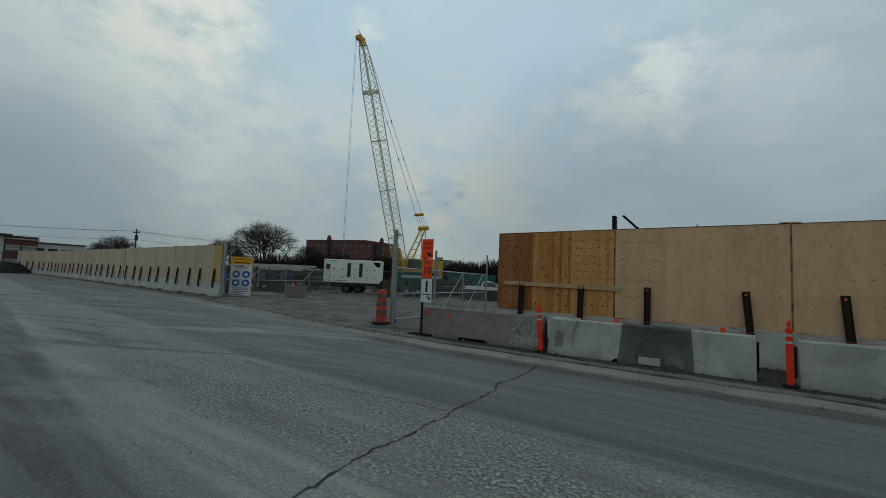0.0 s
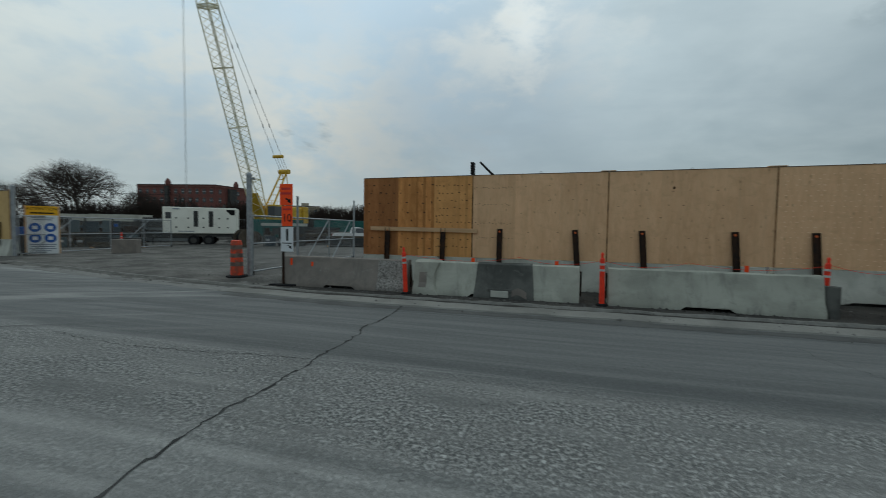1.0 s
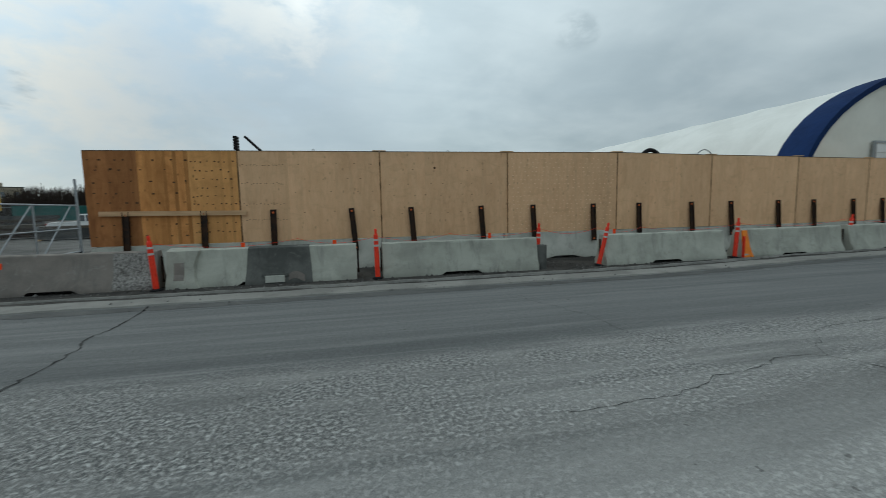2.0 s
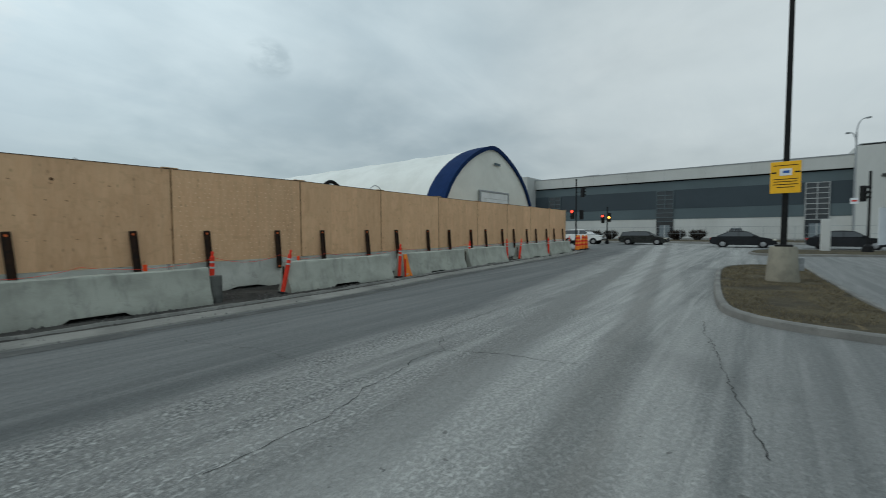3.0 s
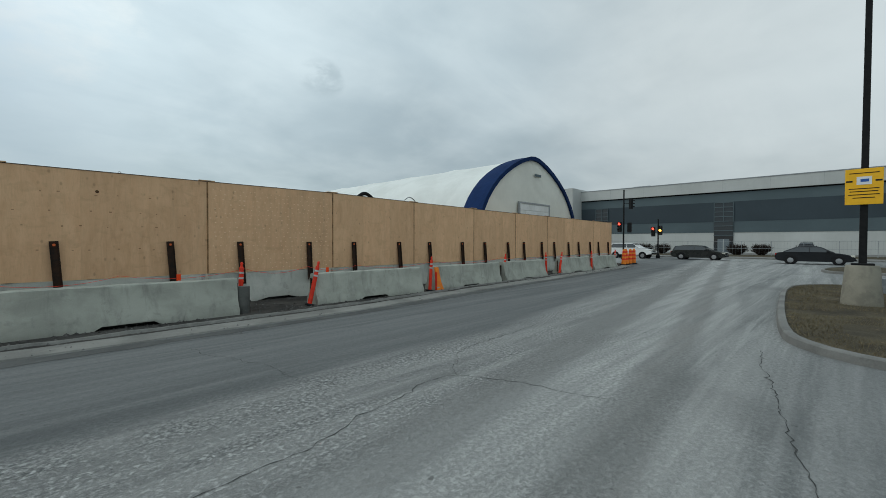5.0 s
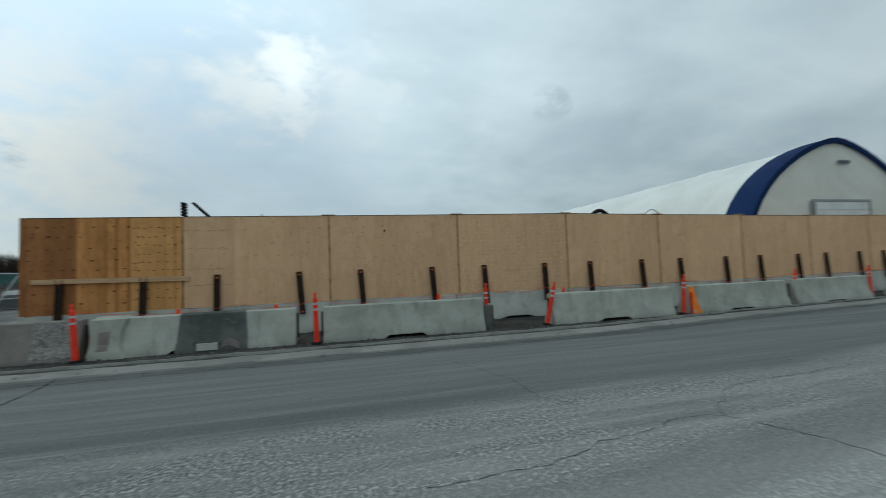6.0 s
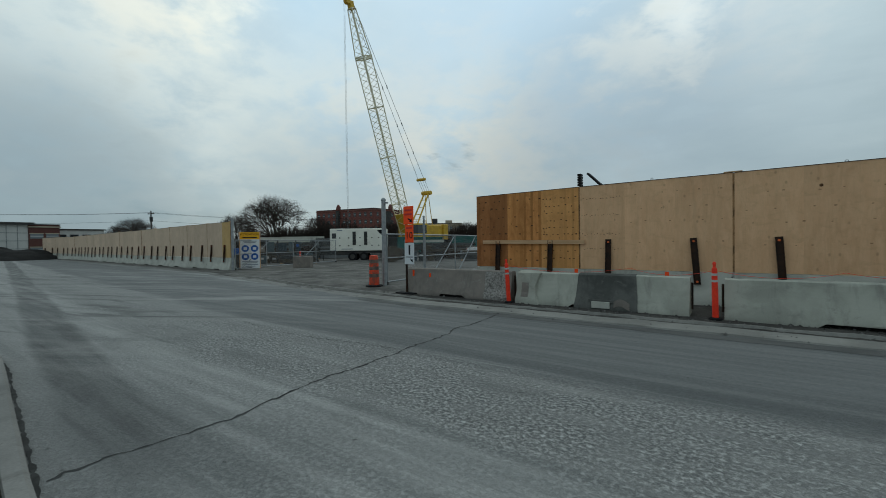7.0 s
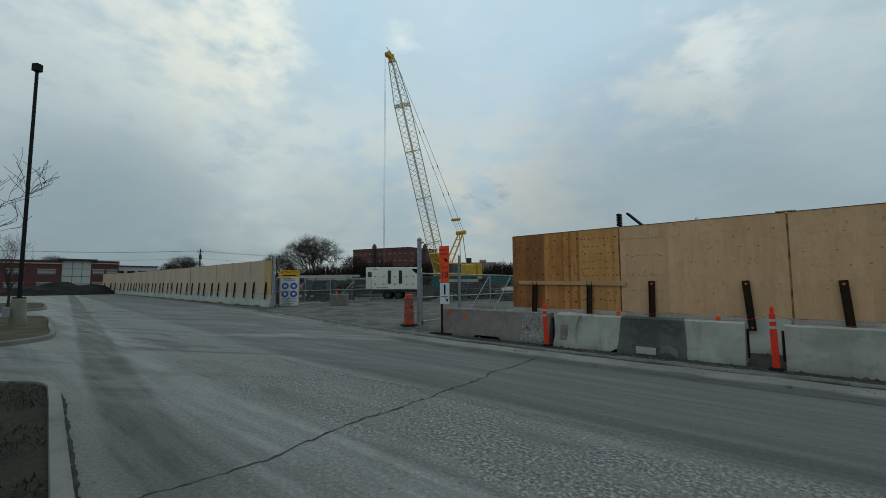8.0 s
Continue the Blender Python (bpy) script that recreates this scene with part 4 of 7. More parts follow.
collar(1.64, 2.96, 0.014, M_CONC_DARK, "dark tarred repair with a broken lower edge", b2, 0.0)
part("chipped_block", box(2.0, 2.42, -0.335, -0.30, 0.03, 0.19, bev=0.012), M_CONC_PALE, b2, "pale broken notch")
part("scrape", loft([[(2.5 + 0.05 * i, -0.318 - 0.002 * (i % 2), 0.06 + 0.05 * math.sin(i * 0.6)), (2.5 + 0.05 * i, -0.300, 0.20 + 0.07 * math.sin(i * 0.5))] for i in range(8)], caps=False, closed=False), M_CONC_BROWN, b2, "grey scrape")


def cast_block(x0, x1, proud, bend):
    """A stretch of the profile cast proud of the rest, its inner edge curving in at mid-height."""
    rings = []
    for t, out in ((0.0, -0.02), (0.0, proud), (0.35, proud), (0.7, proud), (1.0, proud), (1.03, proud * 0.4), (1.06, -0.02)):
        ring = []
        for w, z in ((0.30, 0.0), (0.30, 0.10), (0.26, 0.18), (0.195, 0.30), (0.17, 0.46), (0.145, 0.60), (0.125, 0.74), (0.115, 0.80)):
            x = x0 + (x1 - x0) * t + bend * t * math.sin(math.pi * min(1.0, z / 0.8)) * (-1 if z < 0.8 else 0)
            ring.append((x, -(w + out), z))
        ring.append((x0 + (x1 - x0) * t, 0.05, 0.825 + max(out, -0.02) * 0.4))
        rings.append(ring)
    return loft(rings, caps=False, closed=False)


part("end_block", cast_block(0.02, 0.66, 0.08, 0.12), M_CONC, b2, "raised cast end block", True)
# raised plate; its darker brown stands in for the shade inside the recess
pocket = loft([[(x, -(w + out), z) for w, z in ((0.262, 0.18), (0.196, 0.30), (0.172, 0.46), (0.155, 0.55))] for x, out in ((0.15, 0.05), (0.165, 0.086), (0.36, 0.086), (0.375, 0.05))], caps=False, closed=False)
part("pocket", pocket, M_CONC_BROWN, b2, "lifting pocket with its inner shade painted brown")
# shadow above the notch, put in as a dark-coloured bar
part("notch_shadow", box(1.93, 2.49, -0.322, -0.30, 0.17, 0.235, bev=0.006), M_CONC_DARK, b2, "dark bar painted as the shadow over the broken notch")
b3 = barrier(-0.06, 8.98, 3.95, -0.8, M_CONC, 3, "grey concrete jersey barrier with stained end")
b4 = barrier(5.88, 9.0, 3.9, 0.2, M_CONC, 4, "grey concrete jersey barrier beside a gap")
barrier(10.42, 9.05, 3.95, 1.0, M_CONC, 5, "grey concrete jersey barrier with chipped foot")
barrier(14.75, 9.15, 3.7, 2.5, M_CONC, 6, "grey concrete jersey barrier further along the road")
barrier(20.35, 9.5, 4.0, 2.0, M_CONC, 7, "grey concrete jersey barrier near the corner")
barrier(24.75, 9.65, 4.0, 2.0, M_CONC, 8, "last grey concrete barrier before the corner")
part("pipe_stub", tube((4.1, -0.08, -0.02), (4.1, -0.08, 0.62), 0.14, n=14), M_CONC_DARK, b3, "dark round pipe at the barrier's end", True)

# ---- plywood hoarding ----
PANEL = 3.66


def sheet_mesh(x0, x1, z0, za, zb, bm=None):
    """A plywood sheet whose top slopes from za to zb."""
    return loft([[(x, 0, z0), (x, 0.019, z0), (x, 0.019, zt), (x, 0, zt)] for x, zt in ((x0, za), (x1, zb))], bm)


def strap_mesh():
    """A steel channel leaning in from the barrier's face to the sheet."""
    bm = bmesh.new()
    loft([[(-0.075, -0.105, 0.52), (0.075, -0.105, 0.52), (0.075, -0.118, 0.52), (-0.075, -0.118, 0.52)], [(-0.075, -0.020, 1.69), (0.075, -0.020, 1.69), (0.075, -0.034, 1.69), (-0.075, -0.034, 1.69)]], bm)
    for s in (-1, 1):
        loft([[(s * 0.075, -0.1, 0.52), (s * 0.062, -0.1, 0.52), (s * 0.062, -0.155, 0.52), (s * 0.075, -0.155, 0.52)], [(s * 0.075, -0.015, 1.69), (s * 0.062, -0.015, 1.69), (s * 0.062, -0.07, 1.69), (s * 0.075, -0.07, 1.69)]], bm)
    return bm


def hoarding(material, width=PANEL, straps=((0.80, 0), (2.85, 0)), tops=(3.20, 3.20), cap=True):
    """One bay along x from 0: three plywood sheets, a stained joint, a cap board and two steel straps, on its own barrier's top."""
    root = thing("hoarding_panel", "weathered tan plywood hoarding panel with dark steel straps", "hoarding", group="plywood hoarding bays")
    za, zb = tops
    top = lambda x: za + (zb - za) * x / width
    w3 = (width - 0.03) / 3
    for i, push in enumerate((0.0, 0.0015, 0.0)):
        x0, x1 = 0.004 + w3 * i, 0.0035 + w3 * (i + 1)
        part("plywood_sheet", sheet_mesh(x0, x1, 0.842, top(x0), top(x1)), material, root, m=pose(0, push, 0))
        part("stud", box(x0 + 0.1, x0 + 0.19, 0.022, 0.11, 0.842, top(x0) - 0.02), M_TIMBER, root)
    part("plate_board", loft([[(x, 0.021, top(x) - 0.03), (x, 0.12, top(x) - 0.03), (x, 0.12, top(x) + 0.012), (x, 0.021, top(x) + 0.012)] for x in (0.01, width - 0.03)]), M_TIMBER, root)
    part("edge_board", loft([[(x, -0.010, top(x) + 0.003), (x, 0.018, top(x) + 0.003), (x, 0.018, top(x) + 0.014), (x, -0.010, top(x) + 0.014)] for x in (0.01, width - 0.03)]), M_SITE_WOOD, root, "weathered dark top edge")
    part("joint_strip", box(width - 0.036, width + 0.004, -0.003, 0.032, 0.842, zb - 0.01), M_SEAM, root, "dark stained joint strip")
    if cap:
        part("cap_board", box(width - 0.21, width + 0.16, -0.03, 0.12, zb + 0.016, zb + 0.038), M_TIMBER, root, "short timber cap board")
    for x, lean in straps:
        st = part("steel_strap", strap_mesh(), M_STRAP, root, "dark rusty channel strap", m=Matrix.Translation((x, 0, 1.64)) @ pose(0, 0, 0, 0, -lean, 0) @ Matrix.Translation((0, 0, -1.64)))
        bolt = part("bolt", tube((0, -0.04, 1.61), (0, -0.062, 1.61), 0.03, n=6), M_BOLT, st, "orange-painted bolt")
        again(bolt, pose(0, -0.075, -1.02), st)
    return root


def back_barrier(material, seed, m):
    root = thing("jersey_barrier", "pale concrete barrier carrying the plywood hoarding", "barrier", m, "barriers under the hoarding")
    part("body", barrier_body(PANEL - 0.03, seed, 12), material, root, smooth=True)
    part("connector", tube((PANEL - 0.03, 0, 0.1), (PANEL - 0.03, 0, 0.7), 0.02), M_STRAP, root)
    return root


def dashes(parent, spans, rows, size, seed, label, material=None):
    """Rows of small dark plugs or nail heads set in a sheet's face."""
    rng = random.Random(seed)
    bm = bmesh.new()
    for x0, x1, gap in spans:
        for z in rows:
            x = x0 + rng.uniform(0, gap)
            while x < x1:
                w, h = size * rng.uniform(0.7, 1.5), size * rng.uniform(0.4, 0.9)
                zz = z + rng.gauss(0, 0.012)
                box(x - w / 2, x + w / 2, -0.0035, 0.004, zz - h / 2, zz + h / 2, bm=bm)
                x += gap * rng.uniform(0.6, 1.5)
    tagged(part("plug_pattern", bm, material or M_KNOT, parent, label), kind="stuff")


# bay ends along the road, the straps' places and leans, and the top's height at each end
EDGES = (-7.11, -3.60, 0.09, 3.89, 7.62, 11.23, 14.93)
TOPS = (3.20, 3.225, 3.24, 3.26, 3.29, 3.24, 3.215)
STRAPS = (((0.84, 0), (2.62, 0)), ((0.80, 0), (2.85, 4.5)), ((0.83, 3.5), (2.93, 3)), ((0.79, 2), (2.85, 0)), ((0.78, 0), (2.80, 1.5)), ((0.80, 1.5), (2.83, 0)))
bays = []
for i in range(6):
    one = hoarding(M_PLY_GOLD if i == 0 else M_PLY, EDGES[i + 1] - EDGES[i], STRAPS[i], (TOPS[i], TOPS[i + 1]), i > 0)
    one.matrix_basis = pose(EDGES[i], 10.80, 0)
    bays.append(one)
gold, near_bay = bays[0], bays[1]
dashes(gold, ((2.36, 3.46, 0.15),), (2.96, 2.72, 2.50, 2.28, 2.06, 1.86, 1.36, 1.14), 0.040, 3, "rows of dark plugs and knots")
dashes(gold, ((0.05, 1.12, 0.26), (1.22, 2.3, 0.40)), (2.98, 2.74, 2.44, 2.16, 1.92, 1.36, 1.08), 0.050, 4, "scattered dark plugs and knots")
tagged(gold, "golden-brown knotty plywood hoarding panel at the gate end")
for sheet_ob, sheet_mat in zip([o for o in gold.children if o.name.startswith("plywood_sheet")], (M_PLY_BROWN, M_PLY_GOLD, M_PLY_KNOT)):
    sheet_ob.material_slots[0].link = "OBJECT"
    sheet_ob.material_slots[0].material = sheet_mat
part("rail_board", box(0.25, 3.64, -0.062, -0.036, 1.58, 1.70), M_TIMBER, gold, "pale timber rail nailed across", m=pose(0, 0, 0.02, 0, 0.6, 0))
dashes(near_bay, ((0.06, 1.15, 0.07),), (2.86, 2.38, 1.84, 1.43), 0.022, 5, "rows of small nail heads")
dashes(bays[2], ((0.2, 3.4, 0.45),), (2.72, 2.35, 2.02, 1.5), 0.034, 15, "scattered faded plugs", M_KNOT_PALE)
dashes(bays[1], ((1.3, 3.5, 0.55),), (2.9, 2.5, 2.15, 1.6), 0.032, 16, "scattered faded plugs", M_KNOT_PALE)
dashes(bays[3], ((0.05, 3.6, 0.17),), [0.95 + 0.125 * i for i in range(18)], 0.034, 17, "rows of pale patches", M_PATCH)
part("knot_hole", tube((1.55, -0.004, 2.80), (1.55, 0.006, 2.80), 0.035, n=9), M_KNOT, bays[2], "dark knot hole")

# beyond the sixth bay the line bears away towards the street corner
BEND = 2.88
FAR = Vector((14.93, 10.80))
run = Vector((math.cos(radians(BEND)), math.sin(radians(BEND))))
bay = hoarding(M_PLY)
bay.matrix_basis = pose(FAR.x, FAR.y, 0, 0, 0, BEND)
rng = random.Random(21)
for i in range(1, 5):
    p = FAR + run * (PANEL * i)
    copy_thing(bay, pose(p.x, p.y, 0.012 * i, 0, rng.uniform(-0.12, 0.12), BEND))
base_a = back_barrier(M_CONC_PALE, 31, pose(EDGES[0], 10.925, 0.02))
base_b = back_barrier(M_CONC_PALE, 32, pose(EDGES[1], 10.925, 0.02))
for i in range(2, 6):
    copy_thing(base_a if i % 2 else base_b, pose(EDGES[i], 10.925, 0.02))
for i in range(5):
    p = FAR + run * (PANEL * i) + Vector((-run.y, run.x)) * 0.125
    copy_thing(base_a if i % 2 else base_b, pose(p.x, p.y, 0.02, 0, 0, BEND))

bay_pale = None
# hoarding beyond the gate, bending in at its far end
LEFT, TURN = Vector((-26.9, 12.45)), -3.2
ang = radians(TURN)
d = Vector((math.cos(ang), math.sin(ang)))
for i in range(16):
    lean = 0.0 if i < 13 else (i - 12) * 5.0
    a = radians(TURN + lean)
    dd = Vector((math.cos(a), math.sin(a)))
    LEFT = LEFT - dd * PANEL
    rr = TURN + lean
    up = rng.uniform(-0.02, 0.03)
    if i == 1:
        bay_pale = hoarding(M_PLY_PALE)
        tagged(bay_pale, "pale sun-bleached plywood hoarding panel with dark steel straps")
        bay_pale.matrix_basis = pose(LEFT.x, LEFT.y, up, 0, 0, rr)
    elif i == 0:
        first_left = hoarding(M_PLY_GOLD)
        first_left.matrix_basis = pose(LEFT.x, LEFT.y, 0.02, 0, 0, rr)
        for sheet_ob, sheet_mat in zip([o for o in first_left.children if o.name.startswith("plywood_sheet")], (M_PLY_PALE, M_PLY_PALE, M_PLY_YELLOW)):
            sheet_ob.material_slots[0].link = "OBJECT"
            sheet_ob.material_slots[0].material = sheet_mat
        tagged(first_left, "newer yellow plywood hoarding panel beside the gate")
    else:
        copy_thing(bay_pale, pose(LEFT.x, LEFT.y, up, 0, rng.uniform(-0.3, 0.3), rr + rng.uniform(-0.4, 0.4)))
    off = Vector((math.sin(a), -math.cos(a))) * -0.125
    copy_thing(base_a if i % 2 else base_b, pose(LEFT.x + off.x, LEFT.y + off.y, 0.02, 0, 0, rr))

# the return that shuts the site off at the street corner
CORNER = FAR + run * (PANEL * 5)
corner = thing("corner_post", "square timber post closing the hoarding's corner", "post", pose(CORNER.x + 0.06, CORNER.y + 0.02, 0.02))
part("post", box(-0.05, 0.05, -0.02, 0.12, 0.0, 3.24, bev=0.006), M_TIMBER, corner)
part("cap", box(-0.07, 0.07, -0.04, 0.14, 3.24, 3.265), M_TIMBER, corner)
for i in range(8):
    copy_thing(bay, pose(CORNER.x + 0.14, CORNER.y + 0.16 + PANEL * i, 0.0, 0, 0, 90))
    copy_thing(base_a if i % 2 else base_b, pose(CORNER.x, CORNER.y + 0.16 + PANEL * i, 0.02, 0, 0, 90))


# ---- road furniture along the barriers ----
def delineator():
    root = thing("delineator_post", "orange plastic delineator post with white bands on a rubber foot", "delineator", group="orange delineator posts")
    part("post", lathe(((0.058, 0.03), (0.055, 0.70), (0.050, 1.00), (0.046, 1.04), (0.030, 1.05), (0.028, 1.10), (0.036, 1.13), (0.018, 1.17)), 12), M_ORANGE, root, smooth=True)
    for z in (0.76, 0.89):
        part("band", lathe(((0.0575, z), (0.0567, z + 0.045)), 12), M_WHITE_REF, root, "white reflective band")
    part("foot", lathe(((0.125, 0.0), (0.12, 0.025), (0.065, 0.045)), 8), M_RUBBER, root, "black rubber foot")
    return root


dl = delineator()
dl.matrix_basis = pose(-4.83, 8.62, 0.03, 1, -3, 20)
for x, y, lean in ((-0.21, 8.62, -1), (4.08, 9.18, 2), (5.66, 8.76, 13), (10.12, 8.80, 3), (14.85, 9.12, 7), (18.9, 9.35, -5), (20.25, 9.35, 12), (24.35, 9.4, -4), (29.0, 9.85, 6)):
    copy_thing(dl, pose(x, y, 0.03, 1.5, lean, 0))


def drum(m, label, material=M_ORANGE, slim=1.0, band=None, upright=0.0):
    root = thing("traffic_drum", label, "traffic drum", m, "orange traffic drums")
    part("body", lathe([(q * slim + upright * (0.27 - q), z) for q, z in ((0.27, 0.06), (0.26, 0.32), (0.245, 0.34), (0.235, 0.60), (0.22, 0.62), (0.21, 0.86), (0.195, 0.88), (0.185, 1.08), (0.12, 1.12), (0.10, 1.18))], 18), material, root, smooth=True)
    for z, r in ((0.36, 0.246), (0.64, 0.2225), (0.90, 0.197)):
        part("band", lathe(((r * slim + upright * (0.27 - r) + 0.003, z), ((r - 0.006) * slim + upright * (0.276 - r) + 0.003, z + 0.13)), 18), band or M_WHITE_REF, root, "dirty reflective band", True)
    part("base", lathe([(q * slim, z) for q, z in ((0.46, 0.0), (0.44, 0.05), (0.29, 0.07))], 8), M_RUBBER, root, "black rubber base")
    return root


drum(pose(-11.12, 9.86, 0.03, 2, 1, 0), "dirty faded orange traffic drum beside the gate post", M_ORANGE_DIRTY, 0.72, M_DIRT, 0.42)
far_drum = drum(pose(31.2, 10.0, 0.03, 0, 4, 0), "orange traffic drum at the street corner", M_AMBER, 0.62, M_ORANGE)
for x, y, s in ((32.2, 10.15, 3), (33.0, 10.2, -3), (34.0, 10.25, 2)):
    copy_thing(far_drum, pose(x, y, 0.03, 0, s, x * 70))
cone = thing("traffic_marker", "bright amber plastic barrier end leaning on the concrete", "traffic marker", pose(10.42, 8.74, 0.03))
part("panel", loft([[(0.0, 0, 0.0), (0.34, 0, 0.0), (0.34, 0.06, 0.0), (0.0, 0.06, 0.0)], [(0.02, 0.05, 0.3), (0.24, 0.05, 0.3), (0.24, 0.11, 0.3), (0.02, 0.11, 0.3)], [(0.04, 0.14, 0.78), (0.20, 0.14, 0.78), (0.20, 0.19, 0.78), (0.04, 0.19, 0.78)]]), M_AMBER, cone)
part("edge", box(-0.03, 0.0, 0.0, 0.07, 0.0, 0.62), M_ORANGE, cone)

# orange string between the posts, with small flags
bm = bmesh.new()
knots = [(-4.83, 8.62, 1.02), (-2.2, 10.62, 0.90), (-0.21, 8.62, 1.02), (2.0, 10.62, 0.90), (4.20, 9.18, 1.03), (5.6, 8.74, 1.05), (8.4, 10.62, 0.90), (10.2, 8.72, 1.03), (14.6, 9.0, 1.05), (18.9, 9.35, 1.05), (24.6, 9.5, 1.05), (29.0, 9.85, 1.05)]
for a, b in zip(knots, knots[1:]):
    prev = Vector(a)
    for i in range(1, 9):
        p = Vector(a).lerp(Vector(b), i / 8)
        p.z -= 0.14 * 4 * (i / 8) * (1 - i / 8)
        tube(prev, p, 0.004, n=4, bm=bm, caps=False)
        prev = p
cord = thing("barrier_string", "sagging orange string tied between posts", "string")
part("cord", bm, M_ORANGE, cord)
for x, y, z in ((-3.3, 9.5, 0.90), (-1.2, 9.6, 0.88), (3.0, 9.95, 0.90), (6.6, 9.45, 0.93)):
    part("flag", box(x - 0.045, x + 0.045, y - 0.004, y + 0.004, z - 0.13, z + 0.02), M_ORANGE_SIGN, cord, "small orange flag", m=pose(0, 0, 0))

# ---- gate ----
gate_post = thing("gate_post", "tall galvanised steel gate post with cap", "gate post", pose(-11.05, 10.35, 0.0))
part("tube", tube((0, 0, 0), (0, 0, 3.32), 0.085, n=16), M_GALV, gate_post, smooth=True)
part("cap", lathe(((0.10, 3.32), (0.10, 3.36), (0.06, 3.42), (0.01, 3.44)), 16), M_GALV, gate_post, smooth=True)
part("bracket", box(0.0, 0.22, -0.03, 0.03, 3.20, 3.26), M_GALV, gate_post)
for z in (0.35, 1.1, 2.0):
    part("hinge_band", lathe(((0.095, z), (0.095, z + 0.06)), 16), M_GALV, gate_post)
post2 = thing("gate_post", "slim galvanised gate post beside the plywood", "gate post", pose(-26.75, 12.5, 0.0))
part("tube", tube((0, 0, 0), (0, 0, 3.42), 0.085, n=14), M_GALV, post2, smooth=True)
part("cap", lathe(((0.10, 3.42), (0.10, 3.46), (0.01, 3.52)), 14), M_GALV, post2)
for x, y, h in ((-10.45, 12.1, 2.75), (-11.72, 18.75, 3.05)):
    p3 = thing("fence_post", "thin galvanised fence post", "fence post", pose(x, y, 0.0), "thin fence posts")
    part("tube", tube((0, 0, 0), (0, 0, h), 0.045, n=10), M_GALV, p3, smooth=True)
    part("cap", lathe(((0.055, h), (0.05, h + 0.03), (0.01, h + 0.05)), 10), M_GALV, p3)


def gate_leaf(m, length, label, braces):
    root = thing("gate_leaf", label, "gate", m, "chain-link gate leaves")
    for name, z, r in (("top_rail", 2.02, 0.030), ("mid_rail", 1.08, 0.024), ("bottom_rail", 0.14, 0.030)):
        part(name, tube((0.02, 0, z), (length, 0, z), r), M_GALV, root, smooth=True)
    k = max(3, round(length / 2.6))
    up = part("upright", tube((0, 0, 0.14), (0, 0, 2.02), 0.03), M_GALV, root, smooth=True)
    for i in range(1, k + 1):
        again(up, pose(length * i / k, 0, 0), root)
    for a, b in braces:
        part("brace", tube((length * a, 0, 0.16), (length * b, 0, 2.0), 0.024), M_GALV, root, smooth=True)
    bm = bmesh.new()
    step, h = 0.115, 1.86
    n = int((length + h) / step)
    for i in range(n):
        s = i * step - h
        for flip in (0, 1):
            x0, x1 = (s, s + h) if not flip else (s + h, s)
            z0, z1 = 0.15, 2.01
            pts = []
            for t in (0, 1):
                pts.append([x0 + (x1 - x0) * t, z0 + (z1 - z0) * t])
            lo, hi = 0.0, length
            (xa, za), (xb, zb) = sorted(pts)
            if xb <= lo or xa >= hi:
                continue
            g = (zb - za) / (xb - xa)
            if xa < lo:
                za, xa = za + g * (lo - xa), lo
            if xb > hi:
                zb, xb = zb + g * (hi - xb), hi
            tube((xa, 0.004 * flip, za), (xb, 0.004 * flip, zb), 0.0024, n=3, bm=bm, caps=False)
    part("chain_link_mesh", bm, M_WIRE, root, "fine chain-link wire mesh")
    part("foot", box(length - 0.05, length + 0.05, -0.05, 0.05, 0.0, 0.15), M_DARK, root)
    part("hinge_foot", box(-0.04, 0.04, -0.04, 0.04, 0.0, 0.15), M_DARK, root)
    return root


gate_leaf(pose(-11.1, 10.55, 0.0, 0, 0, 94.5), 8.2, "open galvanised chain-link gate leaf with diagonal braces", ((0.40, 0.66), (0.70, 0.95)))
gate_leaf(pose(-26.9, 12.75, 0.0, 0, 0, 103), 10.6, "open chain-link gate leaf carrying the safety board", ((0.05, 0.28), (0.55, 0.8)))

# safety board on the far gate leaf
board = thing("safety_board", "white site safety board with yellow header and blue symbols", "sign", pose(-27.25, 13.95, 0.06, 0, 0, 57))
part("panel", box(-0.61, 0.61, -0.012, 0.012, 0.0, 2.5), M_SIGN_WHITE, board)
for sx in (-1, 1):
    part("frame", box(sx * 0.64 - 0.03, sx * 0.64 + 0.03, -0.03, 0.03, 0.0, 2.53), M_TIMBER, board, "brown timber frame")
part("header", box(-0.61, 0.61, -0.018, -0.013, 2.02, 2.5), M_SIGN_YELLOW, board, "yellow header band")
lettering("ATTENTION", 0.215, M_INK, board, pose(0, -0.021, 2.35, 90, 0, 0))
part("text_bar", box(-0.45, 0.45, -0.022, -0.019, 2.10, 2.17), M_INK, board)
for sx in (-0.29, 0.29):
    for sz in (0.82, 1.38):
        disc = part("symbol", tube((sx, -0.014, sz), (sx, -0.02, sz), 0.235, n=24), M_SIGN_BLUE, board, "round blue mandatory symbol")
        part("figure", box(sx - 0.10, sx + 0.10, -0.025, -0.021, sz - 0.09, sz + 0.09), M_SIGN_WHITE, disc)
for z, w in ((1.86, 0.42), (1.76, 0.36), (0.46, 0.5), (0.36, 0.45), (0.24, 0.5), (0.13, 0.3)):
    part("text_bar", box(-w, w, -0.017, -0.013, z, z + 0.05), M_TYPE, board)
tarp = thing("tool_crate", "blue plastic crate behind the gate leaf", "crate", pose(-28.4, 13.2, 0.02))
